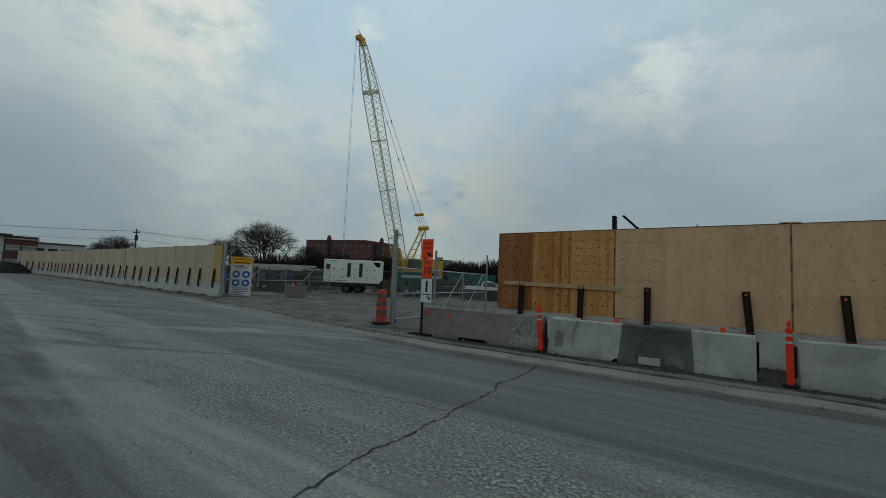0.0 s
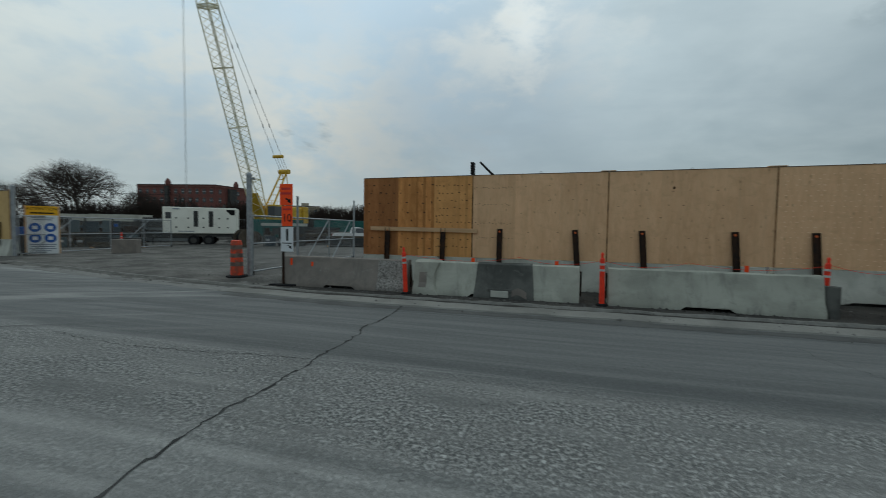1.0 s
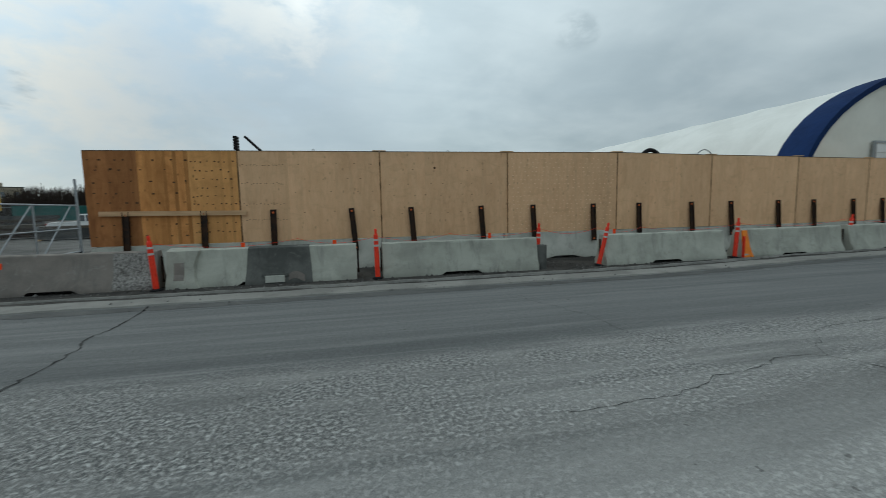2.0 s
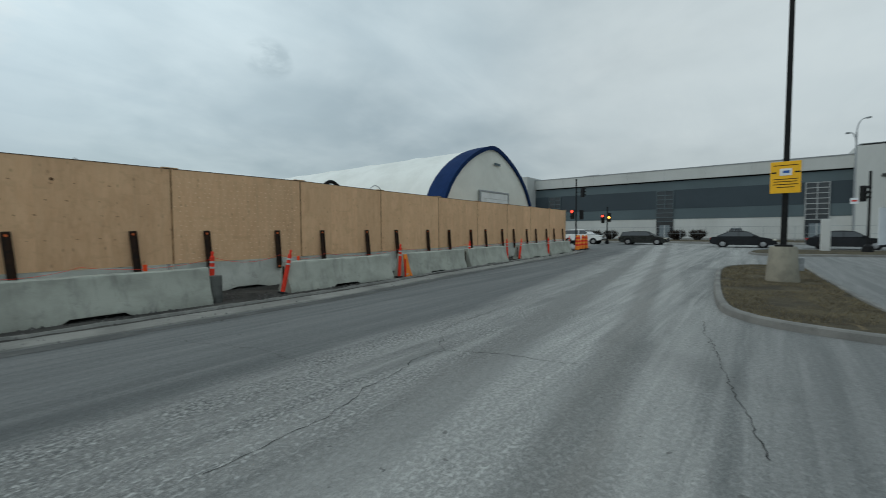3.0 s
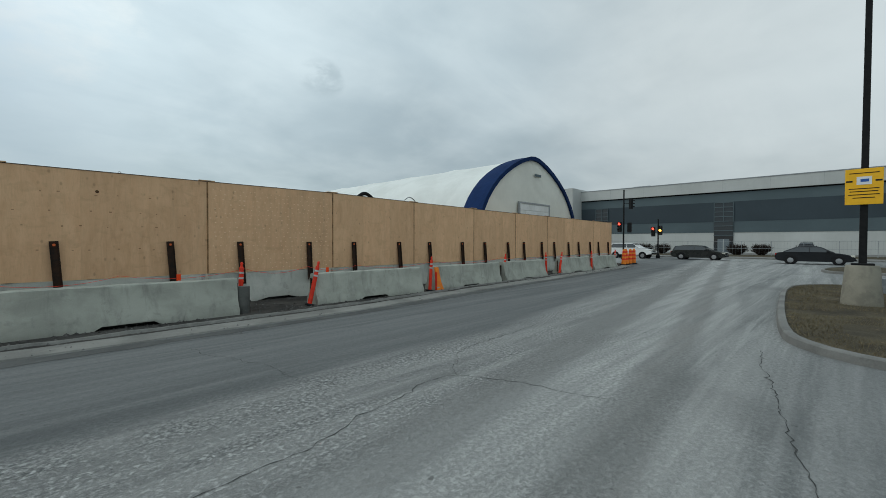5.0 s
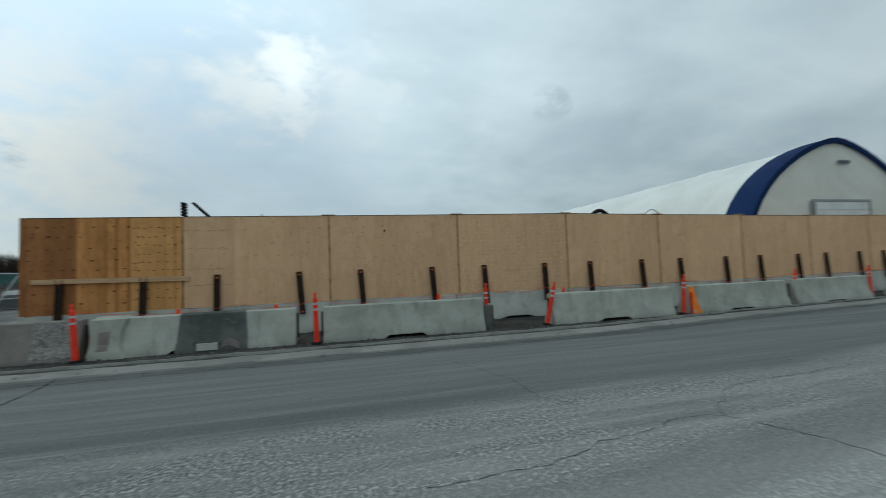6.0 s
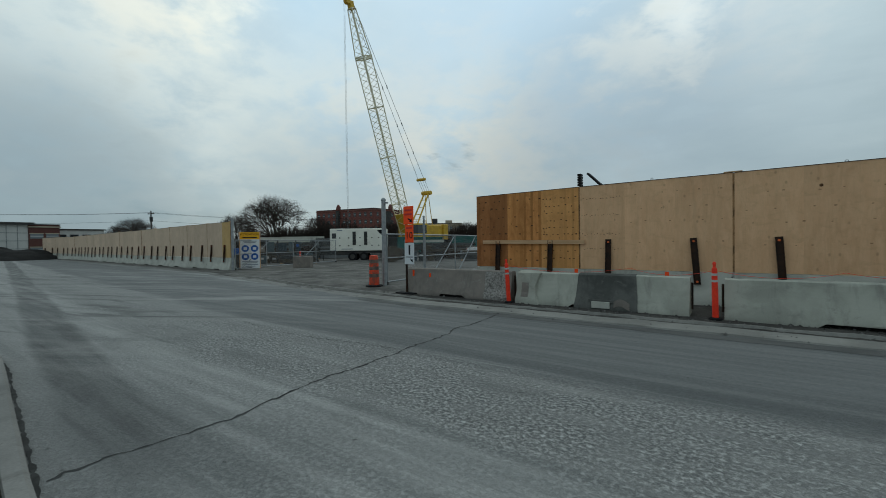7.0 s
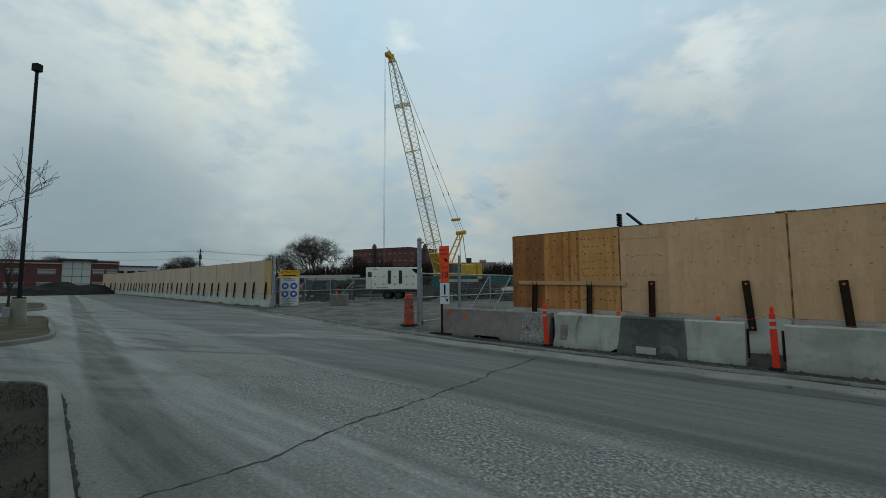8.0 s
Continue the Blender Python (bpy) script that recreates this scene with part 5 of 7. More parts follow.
part("body", box(-0.55, 0.55, -0.4, 0.4, 0, 1.0, bev=0.04), M_DARK, tarp)
part("lid", box(-0.57, 0.57, -0.42, 0.42, 1.0, 1.45, bev=0.05), M_SIGN_BLUE, tarp, "blue lid")

# road signs on a short stake behind the first barrier
signs = thing("road_sign", "stacked orange access, speed and white footpath signs on a rusty stake", "sign", pose(-8.42, 8.74, 0.02))
part("stake", box(-0.16, -0.10, 0.02, 0.06, 0, 2.7), M_STRAP, signs, "rusty steel stake")
part("foot", box(-0.5, 0.25, -0.12, 0.2, 0, 0.05, bev=0.015), M_RUBBER, signs)
plate = part("access_plate", box(-0.20, 0.21, -0.008, 0.008, 2.24, 2.82, bev=0.004), M_ORANGE_SIGN, signs, "fluorescent orange plate")
for z, w in ((2.69, 0.15), (2.56, 0.16)):
    part("text_bar", box(-w, w, -0.012, -0.0085, z - 0.03, z + 0.03), M_SIGN_RED, plate)
part("arrow", prism([(-0.02, 2.40), (0.07, 2.36), (0.04, 2.33), (0.16, 2.29), (0.14, 2.42), (0.10, 2.39), (0.0, 2.44)], lambda z: 0.0095), M_INK, plate, m=pose(0, -0.004, 0))
plate = part("speed_plate", box(-0.14, 0.20, -0.008, 0.008, 1.66, 2.225, bev=0.004), M_ORANGE_SIGN, signs, "fluorescent orange speed plate")
lettering("10", 0.30, M_INK, plate, pose(0.03, -0.0115, 1.88, 90, 0, 0))
part("text_bar", box(-0.10, 0.16, -0.012, -0.0085, 2.10, 2.15), M_SIGN_RED, plate)
plate = part("footpath_plate", box(-0.17, 0.22, -0.008, 0.008, 0.96, 1.64, bev=0.004), M_SIGN_WHITE, signs, "white plate with black symbol")
part("symbol", box(0.0, 0.07, -0.012, -0.0085, 1.26, 1.58), M_INK, plate)
part("rule", box(-0.13, 0.18, -0.012, -0.0085, 1.18, 1.205), M_INK, plate)
part("arrow", prism([(0.04, 1.13), (0.10, 1.10), (0.08, 1.08), (0.17, 1.03), (0.16, 1.13), (0.13, 1.11), (0.06, 1.15)], lambda z: 0.0095), M_INK, plate, m=pose(0, -0.004, 0))

# ---- over the hoarding's top ----
fl = thing("flood_light", "black floodlight seen edge-on above the hoarding", "floodlight", pose(-3.72, 11.25, 0))
part("stand", tube((0, 0, 0), (0, 0, 3.35), 0.03), M_BLACK, fl)
for i in range(5):
    part("lamp_cell", box(-0.05, 0.05, -0.12, 0.12, 3.31 + 0.075 * i, 3.37 + 0.075 * i, bev=0.008), M_BLACK, fl)
fl = thing("flood_light", "tilted black floodlight panel above the hoarding", "floodlight", pose(-3.12, 11.25, 0))
part("stand", tube((0, 0, 0), (0, 0, 3.34), 0.03), M_BLACK, fl)
part("panel", box(-0.27, 0.27, -0.14, 0.14, -0.03, 0.03, bev=0.012), M_BLACK, fl, m=pose(-0.17, 0, 3.47, 0, 45, 0))
hose = thing("cable_hump", "thick black hose looping over the site's stores", "hose", pose(9.2, 11.75, 0))
bm = bmesh.new()
prev = None
for i in range(13):
    t = i / 12
    p = Vector((0.95 * t - 0.1, 0, 3.22 + 0.30 * math.sin(math.pi * t)))
    if prev:
        tube(prev, p, 0.07, n=8, bm=bm)
    prev = p
part("hose", bm, M_RUBBER, hose, smooth=True)
part("rack", box(-0.3, 3.2, 0.0, 0.6, 0.0, 3.3), M_DARK, hose)
pipes = thing("pipe_rack", "white pipes with a thin hoop lying on a store", "pipes", pose(10.2, 11.8, 3.3))
for k in range(3):
    part("pipe", tube((-0.1, 0.12 * k + 0.1, 0.05), (1.45, 0.12 * k + 0.1, 0.10), 0.05), M_WHITE, pipes, smooth=True)
bm = bmesh.new()
prev = None
for i in range(13):
    t = i / 12
    p = Vector((1.35 + 0.85 * t, 0.1, 0.02 + 0.26 * math.sin(math.pi * t)))
    if prev:
        tube(prev, p, 0.018, n=6, bm=bm)
    prev = p
part("hoop", bm, M_GALV, pipes)
for x in (-1.7, 2.05, 5.75):
    eye = thing("lifting_eye", "small steel eye on the hoarding's top", "lifting eye", pose(x, 10.86, 3.2), "lifting eyes")
    part("stem", tube((0, 0, 0), (0, 0, 0.06), 0.012), M_GALV, eye)
    bm = bmesh.new()
    prev = None
    for i in range(11):
        a = math.tau * i / 10
        p = Vector((0.028 * math.sin(a), 0, 0.078 - 0.028 * math.cos(a)))
        if prev:
            tube(prev, p, 0.007, n=5, bm=bm)
        prev = p
    part("ring", bm, M_GALV, eye)

# ---- fabric hall behind the hoarding ----
HALF = ((6.1, 0.0), (6.0, 1.6), (5.65, 3.0), (5.0, 4.25), (3.9, 5.4), (2.5, 6.3), (1.1, 6.9), (0.0, 7.12))
ARCH = smooth_line([(-w, z) for w, z in HALF] + [(w, z) for w, z in reversed(HALF[:-1])], 0.6)


def arch_at(y, grow, sag=0.0):
    return [(x * (1 + grow / 6.0), y, z * (1 + grow / 7.0) - sag * (z > 0.5)) for x, z in ARCH]


hall = thing("fabric_hall", "white arched fabric hall with a dark blue front hoop", "fabric building", pose(23.6, 12.95, 0.0))
rows = []
for i in range(31):
    y = 1.35 + i
    rows.append(arch_at(y, -0.02, 0.06 * (i % 5 != 0)))
part("roof_skin", loft(rows, caps=False, closed=False), M_FABRIC, hall, smooth=True)
part("blue_band", loft([arch_at(-0.10, 0.02), arch_at(0.4, 0.05), arch_at(0.9, 0.05), arch_at(1.35, 0.0)], caps=False, closed=False), M_FABRIC_BLUE, hall, "dark blue fabric front bay", True)
bm = bmesh.new()
outer, inner = arch_at(-0.12, 0.07), arch_at(-0.12, -0.17)
deep = arch_at(0.05, -0.17)
loft([outer, inner, deep], bm, caps=False, closed=False)
part("front_hoop", bm, M_FABRIC_BLUE, hall, "dark blue edge of the front")
bm = bmesh.new()
grid = []
K = 40
for j in range(K + 1):
    zt = j / K
    row = []
    for i in range(K + 1):
        u = -1 + 2 * i / K
        z = 7.0 * zt
        w = 0.0
        for (wa, za), (wb, zb) in zip(HALF, HALF[1:]):
            if za <= z <= zb:
                w = wa + (wb - wa) * (z - za) / (zb - za)
        row.append(bm.verts.new((u * max(w - 0.05, 0.02), 0.02 + (0.035 * noise.noise((u * 3 + z, z * 0.8 - u * 2, 5)) + 0.05 * max(0, noise.noise((u * 7 + z * 1.3, z * 0.5 - u * 1.5, 9))) * (z > 3.5)) * (1 - abs(u)), z)))
    grid.append(row)
for a, b in zip(grid, grid[1:]):
    for i in range(K):
        bm.faces.new((a[i], a[i + 1], b[i + 1], b[i]))
part("front_wall", bm, M_FABRIC_WALL, hall, "wrinkled white fabric end wall", True)
door = part("roller_door", box(-1.75, 1.75, -0.10, -0.03, 0.0, 4.1), M_WHITE, hall, "white roller door")
for i in range(10):
    part("slat", box(-1.72, 1.72, -0.125, -0.101, 0.1 + 0.4 * i, 0.46 + 0.4 * i, bev=0.008), M_WHITE, door)
part("door_frame", box(-1.88, 1.88, -0.14, -0.04, 4.1, 4.2), M_CLAD_FRAME, hall)
for s in (-1, 1):
    part("door_frame", box(s * 1.82 - 0.06, s * 1.82 + 0.06, -0.14, -0.04, 0, 4.1), M_CLAD_FRAME, hall)
part("logo_bar", box(0.0, 0.75, -0.10, -0.06, 5.95, 6.10), M_CLAD_MID, hall, "small dark maker's mark")

# ---- site behind the gate ----
gen = thing("generator_trailer", "white containerised generator on a twin-axle trailer", "generator", pose(-30.6, 27.2, 0.0, 0, 0, 38))
part("housing", box(-2.7, 2.7, -1.05, 1.05, 0.98, 3.15, bev=0.06), M_CREAM, gen)
part("chassis", box(-2.9, 2.8, -0.9, 0.9, 0.72, 0.97), M_DARK, gen)
part("drawbar", prism([(-2.9, 0.70), (-4.3, 0.62), (-4.3, 0.74), (-2.9, 0.86)], lambda z: 0.07), M_DARK, gen)
for x in (-0.35, 0.75):
    v = part("vent", box(x - 0.16, x + 0.16, -1.075, -1.052, 1.55, 2.85), M_DARK, gen, "dark louvred vent")
    for k in range(8):
        part("louvre", box(x - 0.15, x + 0.15, -1.10, -1.076, 1.6 + 0.15 * k, 1.66 + 0.15 * k), M_DARK, v)
for x in (-1.75, -0.9, 0.2, 1.35, 2.0):
    for z in (1.5, 2.25):
        part("door_latch", box(x - 0.06, x + 0.06, -1.07, -1.052, z - 0.05, z + 0.05), M_BLACK, gen)
part("control_window", box(-2.5, -2.1, -1.07, -1.052, 2.2, 2.7), M_GLASS, gen)
part("badge", prism([(1.9, 3.0), (2.55, 3.0), (2.55, 2.55), (2.25, 2.55), (2.05, 2.75), (1.9, 2.9)], lambda z: 1.056), M_BLACK, gen, "black maker's badge")
part("text_bar", box(-2.0, -1.5, -1.07, -1.052, 2.95, 3.03), M_TYPE, gen)
part("text_bar", box(-1.6, -0.5, -1.07, -1.052, 1.14, 1.20), M_TYPE, gen)
part("exhaust", tube((1.6, 0.3, 3.15), (1.6, 0.3, 3.45), 0.09), M_DARK, gen)
for x in (-0.55, 0.55):
    for s in (-1, 1):
        w = part("wheel", tube((x, s * 0.80, 0.42), (x, s * 1.04, 0.42), 0.42, n=20), M_RUBBER, gen, smooth=True)
        part("rim", tube((x, s * 1.03, 0.42), (x, s * 1.055, 0.42), 0.24, n=16), M_DARK, w)
part("jack_leg", tube((-3.6, 0, 0.0), (-3.6, 0, 0.7), 0.05), M_DARK, gen)

skip = thing("steel_container", "teal steel waste container in the site", "container", pose(-33.5, 40.5, 0.0, 0, 0, 36))
part("body", box(-2.9, 2.9, -1.2, 1.2, 0.1, 2.45, bev=0.03), M_TEAL, skip)
for i in range(11):
    part("rib", box(-2.85 + 0.55 * i, -2.72 + 0.55 * i, -1.29, -1.2, 0.15, 2.4), M_TEAL, skip)
part("skid", box(-2.7, 2.7, -0.9, 0.9, 0.0, 0.1), M_DARK, skip)
skip2 = copy_thing(skip, pose(-27.0, 43.5, 0.0, 0, 0, 32))

blk = thing("concrete_block", "grey concrete block with an orange cone behind the gate", "concrete block", pose(-25.0, 16.6, 0.02, 0, 0, 35))
part("body", box(-0.6, 0.6, -0.35, 0.35, 0, 0.8, bev=0.03), M_CONC_BROWN, blk)
part("lifting_loop", tube((-0.2, 0, 0.8), (0.2, 0, 0.85), 0.02), M_STRAP, blk)
blk2 = copy_thing(dl, pose(-26.2, 17.2, 0.02, 0, 0, 10))

rng = random.Random(77)


def stack(m, w, dpt, h, label, mats):
    """A pile of beams and boards on bearers."""
    root = thing("material_stack", label, "building materials", m, "stacks of building materials")
    z = 0.0
    part("bearer", box(-w / 2, -w / 2 + 0.15, -dpt / 2, dpt / 2, 0, 0.1), M_TIMBER, root)
    part("bearer", box(w / 2 - 0.15, w / 2, -dpt / 2, dpt / 2, 0, 0.1), M_TIMBER, root)
    z = 0.1
    while z < h:
        t = rng.uniform(0.12, 0.3)
        y = -dpt / 2
        while y < dpt / 2 - 0.1:
            k = rng.uniform(0.18, 0.45)
            j = rng.uniform(-0.2, 0.2)
            part("beam", box(-w / 2 + j, w / 2 + j, y, min(y + k - 0.02, dpt / 2), z, z + t - 0.01), rng.choice(mats), root)
            y += k
        z += t
    return root


stack(pose(-35.5, 22.5, 0.02, 0, 0, 25), 5.0, 1.6, 1.2, "stack of dark steel beams and boards", (M_DARK, M_STRAP, M_SITE_WOOD))
stack(pose(-40.5, 26.0, 0.02, 0, 0, 30), 6.0, 1.8, 1.5, "stack of grey formwork panels", (M_DARK, M_GALV_DARK, M_DARK))
stack(pose(-24.0, 33.0, 0.02, 0, 0, 35), 5.0, 1.5, 1.0, "low stack of dark site timber", (M_DARK, M_SITE_WOOD, M_STRAP))
stack(pose(-21.0, 36.5, 0.02, 0, 0, 20), 4.5, 1.6, 1.1, "stack of grey pipes and boards", (M_GALV_DARK, M_DARK, M_CONC_BROWN))
stack(pose(-46.0, 31.5, 0.02, 0, 0, 15), 6.0, 2.0, 1.7, "tall stack of formwork panels by the hedge", (M_DARK, M_CONC_BROWN))


stack(pose(-31.0, 20.5, 0.02, 0, 0, 50), 3.0, 1.2, 0.7, "low stack of dark formwork boards", (M_DARK, M_SITE_WOOD, M_DARK))
stack(pose(-37.5, 30.5, 0.02, 0, 0, 32), 7.0, 2.0, 2.0, "tall rack of dark steel formwork", (M_DARK, M_STRAP, M_GALV_DARK))
stack(pose(-27.0, 37.5, 0.02, 0, 0, 35), 6.0, 1.6, 1.5, "stack of rusty beams near the crane", (M_DARK, M_STRAP, M_SITE_WOOD))
stack(pose(-18.5, 31.0, 0.02, 0, 0, 25), 4.0, 1.4, 0.8, "low pile of grey site boards", (M_DARK, M_GALV_DARK, M_SITE_WOOD))
for hx, hy, hw, hh, hs in ((-43.0, 36.0, 6.0, 1.6, 3), (-24.5, 46.0, 7.0, 1.5, 5), (-52.0, 33.0, 5.0, 1.3, 8), (-30.5, 33.5, 3.0, 0.9, 11)):
    bm = bmesh.new()
    bmesh.ops.create_grid(bm, x_segments=22, y_segments=16, size=1)
    for v in bm.verts:
        q = math.hypot(v.co.x, v.co.y)
        v.co = Vector((v.co.x * hw, v.co.y * hw * 0.5, max(-0.05, hh * max(0, 1 - q) ** 0.8 * (1 + 0.5 * noise.noise((v.co.x * 4, v.co.y * 4, hs))) + 0.15 * noise.noise((v.co.x * 13, v.co.y * 13, hs)) * (q < 0.95))))
    tagged(part("rubble_heap", bm, M_RUBBLE, smooth=True, m=pose(hx, hy, 0.0, 0, 0, 35)), "low heap of dark broken rubble in the site", "rubble", kind="stuff")


def rack(m, length, h, seed, label):
    """An open steel rack with a pale top beam, crowded with dark crates and machine parts."""
    rng = random.Random(seed)
    root = thing("storage_rack", label, "storage rack", m, "site storage racks")
    k = max(2, round(length / 1.4))
    for i in range(k + 1):
        x = -length / 2 + length * i / k
        for y in (-0.55, 0.55):
            part("post", box(x - 0.04, x + 0.04, y - 0.04, y + 0.04, 0, h), M_DARK, root)
    part("top_beam", box(-length / 2 - 0.2, length / 2 + 0.2, -0.64, -0.56, h - 0.02, h + 0.22), M_CONC_PALE, root, "long pale beam")
    part("deck", box(-length / 2, length / 2, -0.5, 0.5, 0.98, 1.03), M_SITE_WOOD, root)
    for z0, top in ((0.0, 0.95), (1.035, h - 0.1)):
        x = -length / 2 + 0.1
        while x < length / 2 - 0.4:
            w = rng.uniform(0.3, 0.95)
            hh = (top - z0) * rng.uniform(0.45, 0.98)
            c = part("crate", box(x, min(x + w, length / 2 - 0.06), -0.45, rng.uniform(0.1, 0.45), z0, z0 + hh, bev=0.03), rng.choice((M_DARK, M_SITE_WOOD, M_CLAD_DARK, M_STRAP, M_CLAD_MID, M_CONC_BROWN)), root)
            if rng.random() < 0.5:
                part("label_plate", box(x + 0.06, x + 0.06 + min(0.3, w * 0.5), -0.462, -0.452, z0 + hh * 0.5, z0 + hh * 0.75), rng.choice((M_CLAD_FRAME, M_SIGN_BLUE, M_WHITE_REF)), c)
            x += w + rng.uniform(0.02, 0.25)
    return root


rack(pose(-33.3, 20.8, 0.02, 0, 0, 56), 4.6, 2.1, 3, "steel storage rack crowded with dark crates behind the gate")
rack(pose(-36.6, 23.4, 0.02, 0, 0, 52), 3.4, 1.9, 4, "steel rack of machine parts beside the generator")
rack(pose(-40.2, 25.6, 0.02, 0, 0, 48), 4.2, 2.2, 8, "steel rack stacked with dark formwork parts")
rack(pose(-43.6, 30.0, 0.02, 0, 0, 46), 4.6, 2.4, 9, "long steel rack of dark site stores")
rack(pose(-23.5, 28.6, 0.02, 0, 0, 40), 3.2, 1.7, 6, "low steel rack of dark crates before the crane")


def reel(m, rad, w, label):
    root = thing("cable_reel", label, "cable reel", m, "wooden cable reels")
    for y in (-w / 2, w / 2):
        part("flange", tube((0, y - 0.04, rad), (0, y + 0.04, rad), rad, n=22), M_SITE_WOOD, root)
    part("cable", tube((0, -w / 2 + 0.045, rad), (0, w / 2 - 0.045, rad), rad * 0.72, n=22), M_RUBBER, root, "black wound cable", True)
    return root


reel(pose(-25.9, 26.6, 0.02, 0, 0, 35), 0.62, 0.7, "wooden cable reel of black cable")
reel(pose(-24.7, 25.4, 0.02, 0, 0, 75), 0.7, 0.7, "small wooden cable reel of black cable")
reel(pose(-26.9, 28.9, 0.02, 0, 0, 20), 0.6, 0.7, "wooden cable reel beside the generator")


def mesh_fence(a, b, h, label):
    a, b = Vector(a), Vector(b)
    length = (b - a).length
    root = thing("site_fence", label, "fence", pose(a.x, a.y, 0.02, 0, 0, math.degrees(math.atan2(b.y - a.y, b.x - a.x))), "site fences")
    k = round(length / 3)
    pst = part("post", tube((0, 0, 0), (0, 0, h), 0.03, n=6), M_GALV, root)
    for i in range(1, k + 1):
        again(pst, pose(length * i / k, 0, 0), root)
    part("rail", tube((0, 0, h - 0.03), (length, 0, h - 0.03), 0.025, n=6), M_GALV, root)
    part("rail", tube((0, 0, h * 0.5), (length, 0, h * 0.5), 0.02, n=6), M_GALV, root)
    bm = bmesh.new()
    for i in range(int(length / 0.3)):
        tube((0.3 * i, 0, 0.1), (0.3 * i, 0, h), 0.006, n=3, bm=bm, caps=False)
    part("wire_mesh", bm, M_WIRE, root)
    return root


mesh_fence((-52, 30), (-27, 47), 2.4, "far galvanised mesh fence across the site")
mesh_fence((-27, 47), (-8, 52), 2.4, "galvanised mesh fence at the site's back")
mesh_fence((-60, 27), (-46, 34), 2.2, "mesh fence before the hedge")

# ---- crawler crane ----
FOOT, TIP = Vector((-35.6, 40.3, 2.6)), Vector((-35.48, 30.98, 28.75))
crane = thing("crawler_crane", "yellow crawler crane with a tall lattice boom", "crane")
hd = Vector((TIP.x - FOOT.x, TIP.y - FOOT.y, 0)).normalized()
sd = Vector((-hd.y, hd.x, 0))
house_m = Matrix.Translation((FOOT.x - hd.x * 1.5, FOOT.y - hd.y * 1.5, 0)) @ Matrix(((hd.x, sd.x, 0, 0), (hd.y, sd.y, 0, 0), (0, 0, 1, 0), (0, 0, 0, 1)))
for s in (-1, 1):
    tr = part("track", prism([(-3.4, 0.45), (-3.1, 0.08), (-2.7, 0.0), (2.7, 0.0), (3.1, 0.08), (3.4, 0.45), (3.1, 0.95), (2.7, 1.05), (-2.7, 1.05), (-3.1, 0.95)], lambda z: 0.45), M_DARK, crane, "dark steel crawler track", m=house_m @ pose(0, s * 2.2, 0))
    for i in range(16):
        part("shoe", box(-3.0 + 0.4 * i, -2.72 + 0.4 * i, -0.47, 0.47, 1.05, 1.10), M_DARK, tr)
part("undercarriage", box(-1.8, 1.8, -1.8, 1.8, 0.5, 1.75, bev=0.05), M_DARK, crane, m=house_m)
part("slew_ring", tube((0, 0, 1.75), (0, 0, 2.05), 1.1, n=24), M_DARK, crane, m=house_m)
part("machine_house", box(-4.6, 1.6, -1.45, 1.45, 2.05, 4.1, bev=0.08), M_YELLOW, crane, m=house_m)
part("counterweight", box(-5.7, -4.62, -1.7, 1.7, 2.1, 4.3, bev=0.08), M_YELLOW, crane, m=house_m)
cabin = part("cab", box(0.2, 2.3, 1.5, 2.5, 2.0, 4.2, bev=0.06), M_YELLOW, crane, m=house_m)
part("cab_window", box(0.5, 2.32, 1.6, 2.52, 2.9, 4.0), M_GLASS, cabin)
for k in range(5):
    part("vent_grille", box(-4.15 + 1.1 * k, -3.6 + 1.1 * k, -1.50, -1.482, 2.6, 3.6), M_DARK, crane, m=house_m)
    part("door_panel", box(-4.3 + 1.1 * k, -3.4 + 1.1 * k, -1.48, -1.452, 2.3, 3.9), M_YELLOW, crane, m=house_m)
for k in range(6):
    part("handrail", tube((-4.4 + 1.1 * k, -1.4, 4.1), (-4.4 + 1.1 * k, -1.4, 5.0), 0.025, n=6), M_YELLOW, crane, m=house_m)
    part("vent_grille", box(-4.2 + 1.1 * k, -3.6 + 1.1 * k, -1.50, -1.482, 2.6, 3.5), M_DARK, crane, m=house_m)
part("handrail", tube((-4.4, -1.4, 5.0), (1.1, -1.4, 5.0), 0.025, n=6), M_YELLOW, crane, m=house_m)

axis = (TIP - FOOT).normalized()
fwd = (hd - axis * hd.dot(axis)).normalized()
length = (TIP - FOOT).length


def section(t):
    """The four chord corners at a distance t up the boom."""
    w = 0.68
    if t < 4.5:
        k = t / 4.5
        dpt, wid = 0.25 + (w - 0.25) * k, 0.80
    elif t > length - 5.5:
        k = (length - t) / 5.5
        dpt, wid = 0.28 + (w - 0.28) * k, 0.30 + (w - 0.30) * k
    else:
        dpt = wid = w
    c = FOOT + axis * t
    return [c + fwd * (dpt * a) + sd * (wid * b) for a, b in ((1, 1), (1, -1), (-1, -1), (-1, 1))]


